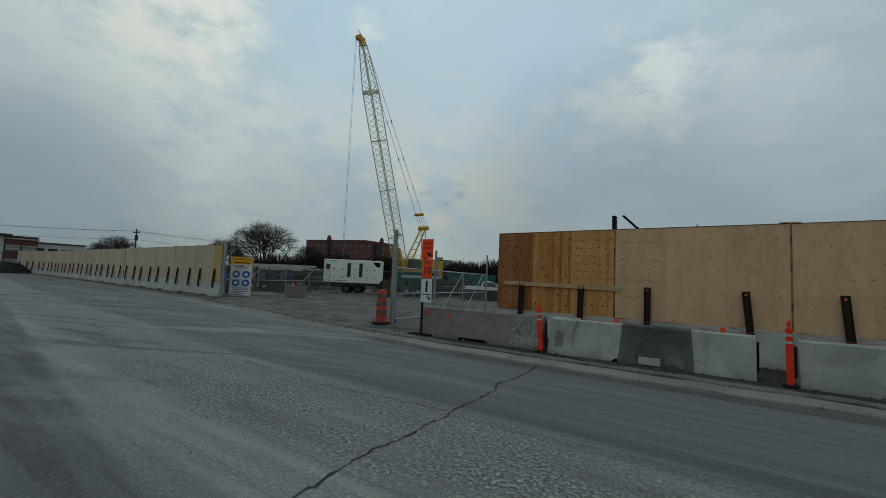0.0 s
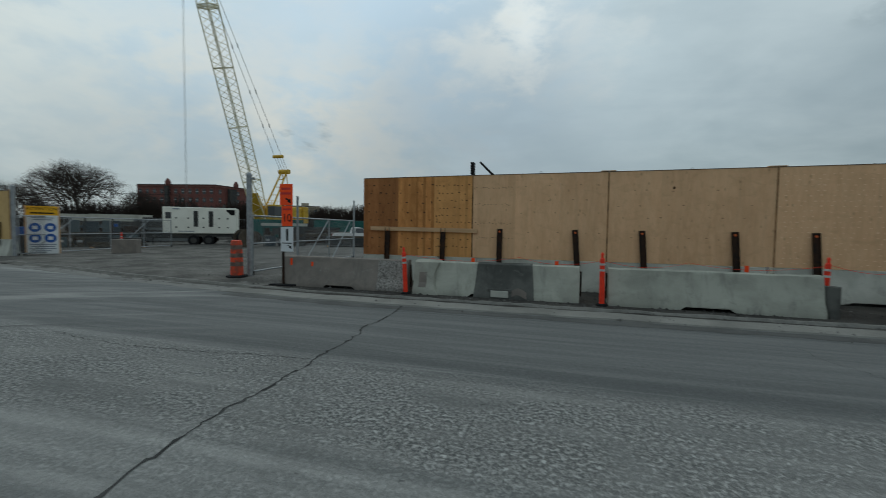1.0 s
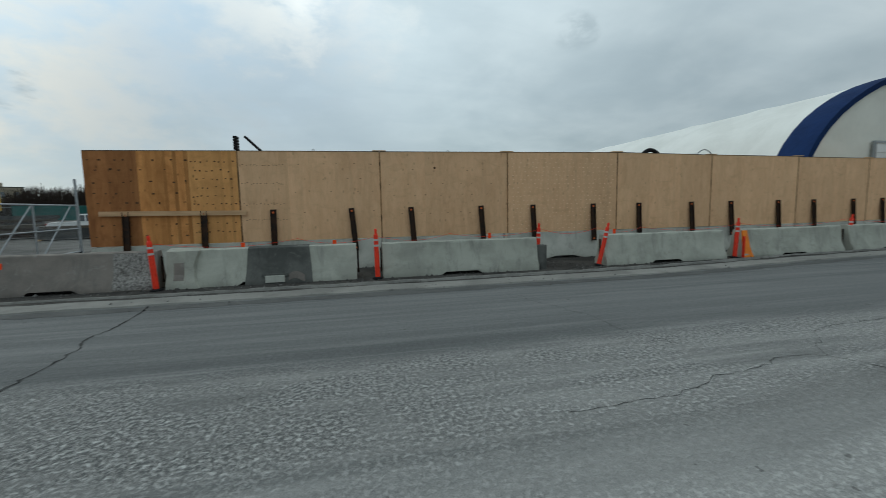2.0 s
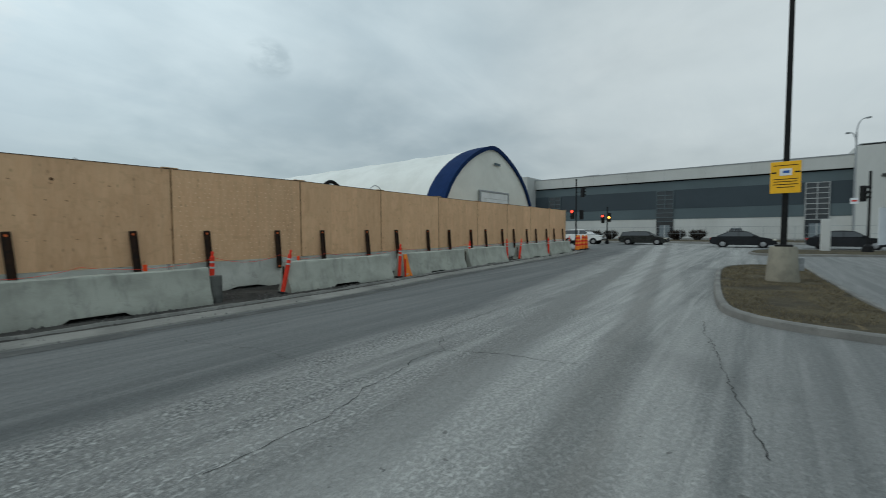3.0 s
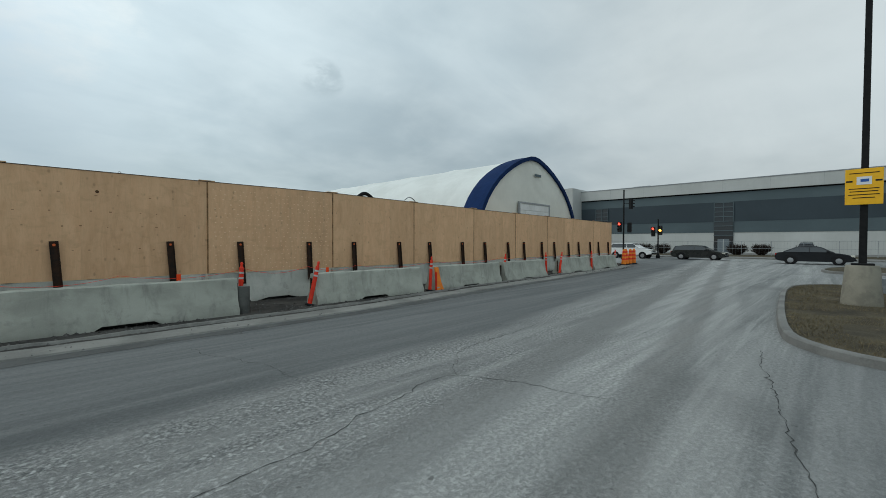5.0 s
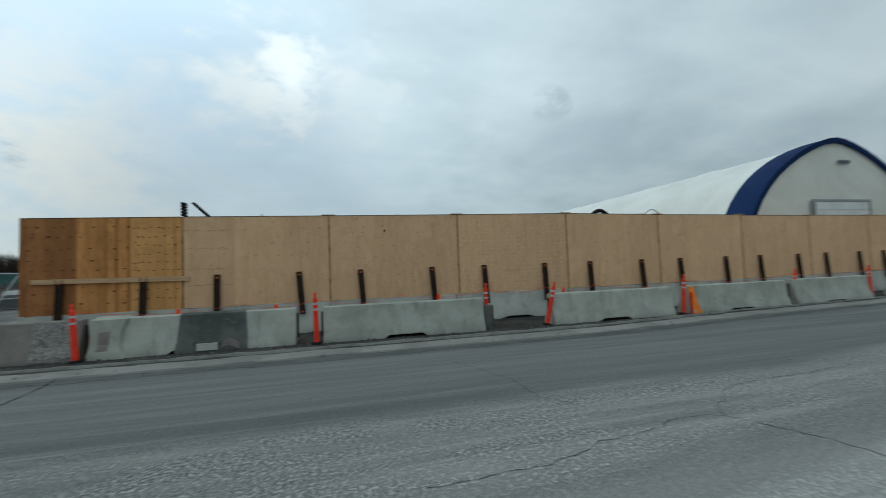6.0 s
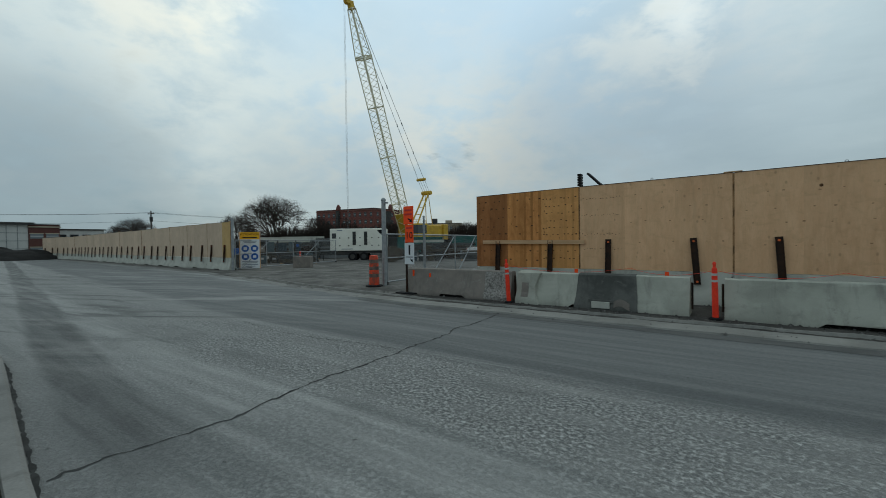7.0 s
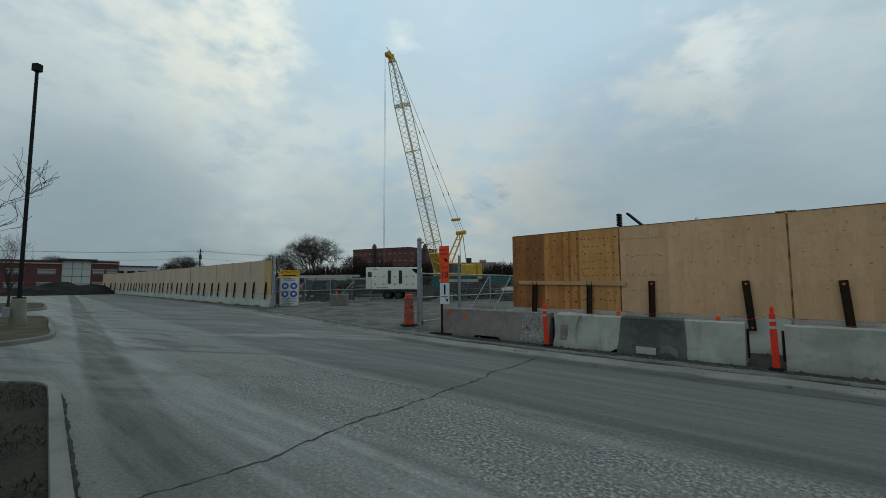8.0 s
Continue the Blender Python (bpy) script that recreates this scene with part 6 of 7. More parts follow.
cuts = [0.0, 4.5, 10.5, 16.5, 22.0, length - 5.5, length - 0.4]
for ci in range(4):
    bm = bmesh.new()
    for a, b in zip(cuts, cuts[1:]):
        tube(section(a)[ci], section(b)[ci], 0.062, n=6, bm=bm)
    part("boom_chord", bm, M_YELLOW_PALE, crane, smooth=True)
for a, b in zip(cuts, cuts[1:]):
    k = max(4, round((b - a) / 0.70))
    for i in range(k):
        p, q = section(a + (b - a) * i / k), section(a + (b - a) * (i + 1) / k)
        for j in range(4):
            u, v = (j, (j + 1) % 4) if i % 2 == 0 else ((j + 1) % 4, j)
            part("lattice_brace", tube(p[u], q[v], 0.030, n=4), M_YELLOW_PALE, crane)
    fr = bmesh.new()
    p = section(b)
    for j in range(4):
        tube(p[j], p[(j + 1) % 4], 0.055, n=6, bm=fr)
    part("section_joint", fr, M_YELLOW_PALE, crane)
foot = bmesh.new()
p = section(3.2)
loft([[FOOT + sd * s * 0.8 + fwd * 0.1 for s in (-1, 1)] + [FOOT + sd * s * 0.8 - fwd * 0.1 for s in (1, -1)], [p[1] + fwd * 0.05, p[0] + fwd * 0.05, p[0] - fwd * 0.15, p[1] - fwd * 0.15]], foot)
part("boom_foot", foot, M_YELLOW, crane)
part("boom_head", box(-0.27, 0.27, -0.3, 0.3, -0.5, 0.4, bev=0.05), M_YELLOW, crane, m=Matrix.Translation(TIP) @ pose(0, 0, 0, 15, 0, 0))
for s in (-0.2, 0.2):
    part("sheave", tube(TIP + hd * 0.55 + sd * (s - 0.05) + Vector((0, 0, 0.2)), TIP + hd * 0.55 + sd * (s + 0.05) + Vector((0, 0, 0.2)), 0.32, n=20), M_YELLOW, crane)
part("anemometer", tube(TIP + Vector((0, 0, 0.6)), TIP + hd * 0.8 + Vector((0, 0, 1.0)), 0.03), M_DARK, crane)
mast_foot = FOOT - hd * 1.1 + Vector((0, 0, 0.9))
mast_top = FOOT - hd * 4.4 + Vector((0, 0, 6.1))
for s in (-0.55, 0.55):
    part("mast_leg", tube(mast_foot + sd * s, mast_top + sd * s * 0.7, 0.11), M_YELLOW, crane)
    part("mast_stay", tube(FOOT - hd * 5.0 + sd * s + Vector((0, 0, 1.2)), mast_top + sd * s * 0.5, 0.05), M_YELLOW, crane)
for k in range(1, 5):
    c = mast_foot.lerp(mast_top, k / 5)
    part("mast_rung", tube(c + sd * (0.55 - 0.035 * k), c - sd * (0.55 - 0.035 * k), 0.045), M_YELLOW, crane)
part("mast_head", tube(mast_top + sd * 0.75, mast_top - sd * 0.75, 0.30, n=14), M_YELLOW, crane)
spreader = mast_top + hd * 1.2 + Vector((0, 0, 1.75))
part("spreader_bar", tube(spreader + sd * 0.7, spreader - sd * 0.7, 0.2, n=10), M_YELLOW, crane)
for s in (-0.55, -0.2, 0.2, 0.55):
    part("luffing_rope", tube(mast_top + sd * s, spreader + sd * s, 0.022, n=5), M_ROPE, crane)
for s in (-0.5, 0.5):
    top = TIP - hd * 0.3 + sd * s * 0.5
    part("pendant_rope", tube(spreader + sd * s, top, 0.028, n=5), M_GALV, crane)
    for k in (0.18, 0.36, 0.58):
        c = (spreader + sd * s).lerp(top, k)
        part("pendant_socket", tube(c - axis * 0.22, c + axis * 0.22, 0.06, n=6), M_GALV, crane)
drop = TIP + hd * 0.95
for s in (-0.08, 0.08):
    part("hoist_rope", tube(drop + sd * s, Vector((drop.x, drop.y, 2.6)) + sd * s, 0.013, n=5), M_ROPE, crane)
part("hook_block", box(-0.25, 0.25, -0.15, 0.15, 1.7, 2.6, bev=0.06), M_YELLOW, crane, m=Matrix.Translation((drop.x, drop.y, 0)))


# ---- vehicles ----
def car(m, paint, kind, label):
    """A car along x with its front towards +x. kind: sedan, wagon, suv or pickup."""
    suv = kind in ("suv", "pickup")
    up = 0.18 if suv else 0.0
    belt = 0.92 + up
    roof = 1.44 + up * 1.3
    root = thing("car", label, "car", m, "cars on the street and car parks")
    body = [(-2.22, 0.30 + up), (-2.34, 0.44 + up), (-2.37, 0.62 + up), (-2.33, belt - 0.10), (-2.20, belt - 0.01), (-1.7, belt + 0.03), (0.85, belt + 0.01), (1.45, belt - 0.05), (1.98, belt - 0.16), (2.24, belt - 0.30), (2.34, 0.50 + up), (2.26, 0.30 + up), (1.80, 0.23 + up), (-1.85, 0.23 + up)]
    bm = prism(body, lambda z: 0.89 - 0.05 * (z > belt - 0.2) - 0.04 * (z < 0.4))
    bmesh.ops.bevel(bm, geom=list(bm.edges), offset=0.045, segments=2, affect="EDGES")
    part("body", bm, paint, root, smooth=True)
    rear = {"sedan": [(-1.92, belt), (-1.05, roof - 0.09)], "wagon": [(-2.22, belt), (-1.95, roof - 0.08)], "suv": [(-2.2, belt), (-1.85, roof - 0.08)], "pickup": [(-0.75, belt), (-0.62, roof - 0.08)]}[kind]
    cab = [*rear, (rear[1][0] * 0.55 - 0.1, roof - 0.015), (-0.15, roof), (0.28, roof - 0.04), (0.62, roof - 0.22), (1.22, belt)]
    half = lambda z: 0.82 - 0.20 * max(0, z - belt) / 0.5
    bm = prism(cab, half)
    bmesh.ops.bevel(bm, geom=list(bm.edges), offset=0.04, segments=2, affect="EDGES")
    part("cabin", bm, paint, root, smooth=True)
    x0, x1 = rear[0][0] + 0.16, rear[1][0] + 0.10
    for s in (-1, 1):
        for a, b, c, e in ((x0, x1, -0.28, -0.28), (-0.22, -0.22, 0.36, 0.92)):
            lo, hi = belt + 0.05, roof - 0.10
            ring = lambda o: [(a, s * (half(lo) + o), lo), (b, s * (half(hi) + o), hi), (c, s * (half(hi) + o), hi), (e, s * (half(lo) + o), lo)]
            part("side_window", loft([ring(-0.01), ring(0.008)]), M_GLASS, root, "dark side window")
        part("mirror", box(0.72, 0.90, s * 0.96 - 0.07, s * 0.96 + 0.07, belt + 0.02, belt + 0.16, bev=0.03), paint, root)
        part("headlight", box(2.05, 2.29, s * 0.66 - 0.17, s * 0.66 + 0.17, 0.60 + up, 0.74 + up, bev=0.03), M_HEADLAMP, root)
        part("tail_light", box(-2.35, -2.22, s * 0.70 - 0.13, s * 0.70 + 0.13, 0.68 + up, 0.86 + up, bev=0.02), M_TAIL, root)
        for x in (-1.38, 1.42):
            part("wheel_arch", tube((x, s * 0.80, 0.34), (x, s * 0.897, 0.34), 0.39, n=20), M_RUBBER, root)
            wh = part("wheel", tube((x, s * 0.70, 0.32), (x, s * 0.905, 0.32), 0.32, n=20), M_RUBBER, root, smooth=True)
            part("rim", lathe(((0.20, 0.0), (0.19, 0.012), (0.06, 0.02)), 12), M_RIM, wh, m=pose(x, s * 0.905, 0.32, -90 * s, 0, 0))
    part("windscreen", loft([[(0.34, y, roof - 0.07) for y in (-0.60, 0.60)] + [(0.66, y, roof - 0.25) for y in (0.66, -0.66)], [(0.38, y, roof - 0.05) for y in (-0.60, 0.60)] + [(0.70, y, roof - 0.23) for y in (0.66, -0.66)]]), M_GLASS, root)
    part("rear_window", loft([[(rear[1][0] - 0.02, y, roof - 0.11) for y in (-0.58, 0.58)] + [(rear[0][0] + 0.10, y, belt + 0.06) for y in (0.70, -0.70)], [(rear[1][0] - 0.05, y, roof - 0.09) for y in (-0.58, 0.58)] + [(rear[0][0] + 0.06, y, belt + 0.08) for y in (0.70, -0.70)]]), M_GLASS, root)
    part("bumper", box(2.22, 2.36, -0.75, 0.75, 0.32 + up, 0.46 + up, bev=0.03), M_BLACK, root)
    part("grille", box(2.24, 2.345, -0.42, 0.42, 0.56 + up, 0.70 + up, bev=0.02), M_BLACK, root)
    return root


car(pose(47.5, 8.6, 0, 0, 0, -90), M_CAR_GREEN, "wagon", "dark grey-green estate car waiting in the cross street")
car(pose(44.0, 0.0, 0, 0, 0, -90), M_CAR_BLACK, "sedan", "black saloon car in the cross street")
car(pose(43.2, -6.4, 0, 0, 0, -90), M_CAR_BLACK, "sedan", "black saloon car behind the utility pillar")
car(pose(50.0, -16.0, 0, 0, 0, -90), M_CAR_NAVY, "suv", "navy people carrier behind the red sign")
car(pose(47.0, 14.9, 0, 0, 0, -90), M_CAR_WHITE, "suv", "white sport utility car at the corner")
car(pose(72.0, 1.5, 0.08, 0, 0, 180), M_CAR_BLACK, "suv", "dark car parked before the long building")

lorry = thing("box_lorry", "white box lorry waiting behind the hoarding's corner", "lorry", pose(49.5, 24.5, 0, 0, 0, -90))
part("cargo_box", box(-4.2, 2.3, -1.25, 1.25, 1.05, 3.7, bev=0.04), M_WHITE, lorry)
part("chassis", box(-4.0, 4.2, -0.5, 0.5, 0.6, 0.9), M_DARK, lorry)
bm = prism([(2.5, 0.6), (2.5, 2.55), (3.4, 2.6), (3.9, 1.7), (4.7, 1.45), (4.8, 0.55)], lambda z: 1.05)
bmesh.ops.bevel(bm, geom=list(bm.edges), offset=0.05, segments=2, affect="EDGES")
cab = part("cab", bm, M_CAR_WHITE, lorry)
for s in (-1, 1):
    part("side_window", box(2.75, 3.4, s * 1.05 - 0.012, s * 1.05 + 0.012, 1.75, 2.4), M_GLASS, cab)
    for x in (-2.6, 3.7):
        w = part("wheel", tube((x, s * 0.75, 0.48), (x, s * 1.1, 0.48), 0.48, n=20), M_RUBBER, lorry, smooth=True)
        part("rim", tube((x, s * 1.09, 0.48), (x, s * 1.115, 0.48), 0.26, n=14), M_WHITE, w)
part("windscreen", loft([[(3.45, -0.9, 2.55), (3.45, 0.9, 2.55), (3.92, 0.95, 1.75), (3.92, -0.95, 1.75)], [(3.48, -0.9, 2.56), (3.48, 0.9, 2.56), (3.95, 0.95, 1.76), (3.95, -0.95, 1.76)]]), M_GLASS, cab)
ute = car(pose(-19.5, 34.0, 0.02, 0, 0, 30), M_CAR_WHITE, "pickup", "white pickup parked inside the site")

# ---- lamp posts and signs on the islands ----
def lamp_post(m, label, heads=(-1, 1), slim=1.0):
    root = thing("lamp_post", label, "lamp post", m, "car park lamp posts")
    part("concrete_base", lathe([(q * slim, z) for q, z in ((0.40, 0.0), (0.395, 0.1), (0.325, 0.98), (0.30, 1.03))], 20), M_CONC_BASE, root, "tapered cream concrete base", True)
    part("base_plate", box(-0.21 * slim, 0.21 * slim, -0.21 * slim, 0.21 * slim, 1.03, 1.08, bev=0.01), M_BLACK, root)
    part("pole", loft([[(sx * w * slim, sy * w * slim, z) for sx, sy in ((-1, -1), (1, -1), (1, 1), (-1, 1))] for w, z in ((0.075, 1.08), (0.068, 4.0), (0.058, 10.0))]), M_BLACK, root, "square black steel pole")
    part("arm", box(min(heads) * 0.35, max(heads) * 0.35 + 0.03, -0.03, 0.03, 9.98, 10.05), M_BLACK, root)
    for s in heads:
        part("lamp_head", box(s * 0.34 - 0.2 * slim, s * 0.34 + 0.2 * slim, -0.17 * slim, 0.17 * slim, 9.98, 10.28, bev=0.02), M_BLACK, root)
    part("junction_box", box(-0.08, 0.08, -0.47, -0.33, 0.35, 0.72, bev=0.01), M_GALV, root)
    return root


lamp = lamp_post(pose(15.2, -1.68, 0.09, 0.3, 0, 0), "tall square black lamp post on a cream concrete base")
notice = thing("notice_board", "yellow car park notice with a small white picture", "sign", pose(15.08, -1.68, 0.09, 0, 0, -90 - 4))
part("panel", box(-0.34, 0.34, -0.02, 0.0, 2.56, 3.46, bev=0.008), M_SIGN_YELLOW, notice)
part("picture", box(-0.13, 0.14, -0.026, -0.021, 3.06, 3.26), M_SIGN_WHITE, notice, "small white picture panel")
part("picture_mark", box(-0.06, 0.09, -0.030, -0.0265, 3.13, 3.20), M_SIGN_BLUE, notice)
for z, w in ((3.34, 0.30), (2.95, 0.30), (2.88, 0.28), (2.80, 0.31), (2.72, 0.22)):
    part("text_bar", box(-w * 0.9, w * 0.9, -0.025, -0.021, z, z + 0.02), M_STRAP, notice)
for s in (-1, 1):
    part("mark", box(s * 0.26 - 0.06, s * 0.26 + 0.06, -0.025, -0.021, 3.13, 3.17), M_INK, notice)
    part("strap", box(-0.10, 0.10, 0.0, 0.22, 3.0 + 0.3 * s, 3.03 + 0.3 * s), M_BLACK, notice)
lamp_post(pose(-22.3, 0.18, 0.09, 0, 0, 35), "tall black lamp post on a concrete base by the road", (0,), 0.66)

stop = thing("stop_sign", "bare back of a stop sign on a leaning galvanised post", "sign", pose(9.95, -2.92, 0.09, 0, 0, -90))
# the post's shade is in its darker galvanised colour
part("post", loft([[(-0.03, -0.03, 0), (0.03, -0.03, 0), (0.03, 0.015, 0), (-0.03, 0.015, 0)], [(0.01, -0.03, 2.62), (0.07, -0.03, 2.62), (0.07, 0.015, 2.62), (0.01, 0.015, 2.62)]]), M_GALV_DARK, stop, "leaning galvanised channel post")
part("octagon", loft([[(0.30 * math.cos(math.tau * (i + 0.5) / 8), y, 2.31 + 0.32 * math.sin(math.tau * (i + 0.5) / 8)) for i in range(8)] for y in (0.0, 0.006)]), M_GALV, stop, "unpainted back of the octagon", m=Matrix.Translation((0.12, 0.03, 0)) @ pose(0, 0, 0, 0, 0, 64))
part("lower_plate", box(-0.22, 0.22, 0, 0.006, 1.26, 1.90), M_SIGN_WHITE, stop, "white lower plate seen from behind", m=Matrix.Translation((-0.05, 0.03, 0)) @ pose(0, 0, 0, 0, 0, 50))

# ---- corner of the cross street ----
pillar = thing("utility_pillar", "pale grey utility pillar on the grass strip", "utility cabinet", pose(37.6, -4.7, 0.1))
part("cabinet", box(-0.25, 0.25, -0.24, 0.24, 0, 2.15, bev=0.03), M_CLAD_LIGHT, pillar)
part("door", box(-0.268, -0.252, -0.19, 0.19, 0.2, 2.0), M_CLAD_LIGHT, pillar)


def signal(parent, x, y, z, lit=None, rz=0, size=0.30):
    head = part("signal_head", box(-0.12, 0.12, -0.18, 0.18, -0.50, 0.50, bev=0.03), M_BLACK, parent, "black signal head", m=pose(x, y, z, 0, 0, rz))
    for k, dz in enumerate((0.32, 0.0, -0.32)):
        mt = lit if lit and k == (0 if lit is M_RED_LIT else 1) else M_LENS_OFF
        part("lens", tube((-0.125, 0, dz), (-0.14, 0, dz), 0.13, n=14), mt, head)
        part("visor", loft([[(xx, 0.15 * math.cos(a), dz + 0.15 * math.sin(a)) for a in (math.pi * j / 8 for j in range(9))] for xx in (-0.12, -0.36)], caps=False, closed=False), M_BLACK, head)
    return head


tl = thing("traffic_light", "black traffic light post with a lit red signal", "traffic light", pose(43.0, 14.3, 0.0))
part("pole", tube((0, 0, 0), (0, 0, 7.0), 0.09, 0.07), M_BLACK, tl)
part("base", lathe(((0.25, 0), (0.22, 0.4), (0.10, 0.6)), 10), M_BLACK, tl)
signal(tl, -0.2, 0.32, 3.25, M_RED_LIT)
signal(tl, 0.2, -0.5, 3.2, None, 180)
signal(tl, 0.2, -0.62, 5.55, None, 150)
part("arm", tube((0, 0, 5.6), (0.15, -0.6, 5.6), 0.03), M_BLACK, tl)
tl = thing("traffic_light", "traffic light with a red and a glowing amber signal", "traffic light", pose(48.3, 12.6, 0.0))
part("pole", tube((0, 0, 0), (0, 0, 4.2), 0.07), M_BLACK, tl)
part("base", lathe(((0.22, 0), (0.2, 0.3), (0.09, 0.5)), 10), M_BLACK, tl)
signal(tl, -0.2, -0.28, 3.0, M_AMBER_LIT)
signal(tl, -0.2, 0.42, 2.85, M_RED_LIT)
tl = thing("traffic_light", "traffic light on a black post at the grass strip", "traffic light", pose(36.7, -6.6, 0.1))
part("pole", tube((0, 0, 0), (0, 0, 5.1), 0.07), M_BLACK, tl)
part("base", lathe(((0.3, 0), (0.26, 0.35), (0.11, 0.5)), 10), M_BLACK, tl)
signal(tl, 0.0, 0.30, 3.7, None, 60)

lampb = thing("street_lamp", "tall grey street lamp with two curved arms", "street lamp", pose(57.5, -8.6, 0.12))
part("pole", tube((0, 0, 0), (0, 0, 11.0), 0.11, 0.07), M_GALV, lampb, smooth=True)
for s, zt in ((-1, 12.3), (0.7, 11.0)):
    bm = bmesh.new()
    prev = Vector((0, 0, zt - 1.6))
    for i in range(1, 9):
        t = i / 8
        p = Vector((0, s * 0.65 * t ** 2.2, zt - 1.6 + 1.6 * math.sin(t * math.pi / 2)))
        tube(prev, p, 0.05, n=6, bm=bm)
        prev = p
    part("arm", bm, M_GALV, lampb)
    part("lamp_head", box(-0.12, 0.12, s * 0.65 - 0.35 if s < 0 else s * 0.65, s * 0.65 if s < 0 else s * 0.65 + 0.35, zt - 0.08, zt + 0.08, bev=0.03), M_GALV, lampb)
part("street_sign", box(-0.14, -0.11, -0.3, 0.3, 3.9, 4.5), M_SIGN_WHITE, lampb, "white street plate")
part("text_bar", box(-0.146, -0.141, -0.2, 0.2, 4.12, 4.28), M_SIGN_RED, lampb)

promo = thing("advertising_board", "red and white shop advertising board on timber legs", "sign", pose(35.5, -10.75, 0.11, 0, 0, -98))
part("upper_panel", box(-0.66, 0.66, -0.03, 0.03, 2.0, 2.7), M_SIGN_RED, promo, "red upper panel")
part("lower_panel", box(-0.66, 0.66, -0.03, 0.03, 1.3, 2.0), M_SIGN_WHITE, promo, "white lower panel")
part("text_bar", box(-0.48, 0.08, -0.04, -0.031, 2.25, 2.42), M_SIGN_WHITE, promo)
part("emblem", loft([[(0.40 + r * math.cos(a), -0.036, 2.35 + r * math.sin(a)) for r in (0.12, 0.24)] for a in (0.7 + 4.9 * j / 14 for j in range(15))], caps=False, closed=False), M_SIGN_YELLOW, promo, "yellow curved emblem")
part("text_bar", box(-0.48, 0.08, -0.04, -0.031, 1.58, 1.72), M_SIGN_RED, promo)
part("arrow", prism([(0.34, 1.5), (0.44, 1.5), (0.44, 1.66), (0.52, 1.66), (0.39, 1.82), (0.26, 1.66), (0.34, 1.66)], lambda z: 0.04), M_SIGN_RED, promo)
for x in (-0.6, 0.6):
    part("leg", box(x - 0.045, x + 0.045, 0.03, 0.12, 0, 2.7), M_TIMBER, promo)
part("stay", tube((0.6, 0.08, 2.3), (1.9, 0.5, 0.1), 0.035, n=6), M_TIMBER, promo)
for i in range(7):
    bl = thing("ballast_block", "pale concrete ballast block under the board", "concrete block", pose(35.45 + 0.09 * i, -10.2 - 0.52 * i, 0.1, 0, 0, 8), "ballast blocks")
    part("body", box(-0.2, 0.2, -0.2, 0.2, 0, 0.42, bev=0.02), M_CONC_PALE, bl)
    part("loop", tube((-0.05, 0, 0.42), (0.05, 0, 0.46), 0.015, n=5), M_STRAP, bl)

mesh_fence((64.0, -70), (64.0, 55), 1.9, "long low mesh fence before the long building")

# ---- long building across the street ----
FX = 80.0
bld = thing("long_building", "long industrial building with cream and slate cladding bands", "building")
part("plinth_wall", box(FX, FX + 40, -95, 36, 0, 3.35), M_CLAD_LIGHT, bld, "cream lower wall")
part("lower_band", box(FX - 0.06, FX + 40, -95, 36, 3.35, 5.1), M_CLAD_MID, bld, "grey cladding band")
part("middle_band", box(FX - 0.08, FX + 40, -95, 36, 5.1, 8.3), M_CLAD_DARK, bld, "dark slate cladding band")
part("upper_band", box(FX - 0.06, FX + 40, -95, 36, 8.3, 9.75), M_CLAD_MID, bld, "grey upper cladding band")
part("shadow_gap", box(FX - 0.02, FX + 40, -95, 36, 9.75, 9.95), M_BLACK, bld)
part("parapet", box(FX - 0.45, FX + 40, -95, 36, 9.95, 11.75), M_CLAD_LIGHT, bld, "cream parapet")
part("coping", box(FX - 0.52, FX + 40.1, -95.1, 36.1, 11.75, 11.87), M_GALV, bld)
part("tower", box(FX - 1.2, FX + 6, -16.6, -11.5, 0, 12.75), M_CLAD_LIGHT, bld, "cream stair tower")
part("tower_rail", box(FX - 1.1, FX + 5, -16.4, -11.7, 12.95, 13.02), M_GALV, bld)
for y in (-16.3, -14, -11.8):
    part("rail_post", box(FX - 1.1, FX - 1.04, y, y + 0.06, 12.75, 12.95), M_GALV, bld)
part("wall_lamp", box(FX - 1.35, FX - 1.2, -15.4, -13.9, 8.4, 8.8), M_DARK, bld)
part("end_wing", box(FX - 4, FX + 40, 36, 75, 0, 12.3), M_CLAD_LIGHT, bld, "plain cream end wing")
part("roof_unit", box(FX + 3, FX + 6, 24, 27, 11.8, 12.4), M_GALV, bld)
part("roof_unit", box(FX + 4, FX + 6, -3, 0.5, 11.8, 12.35), M_CLAD_LIGHT, bld)
part("roof_unit", box(FX + 2, FX + 5, -28, -24, 11.8, 12.3), M_CLAD_LIGHT, bld)
for y in range(-90, 36, 6):
    part("panel_joint", box(FX - 0.462, FX - 0.44, y, y + 0.03, 9.97, 11.74), M_CLAD_FRAME, bld)


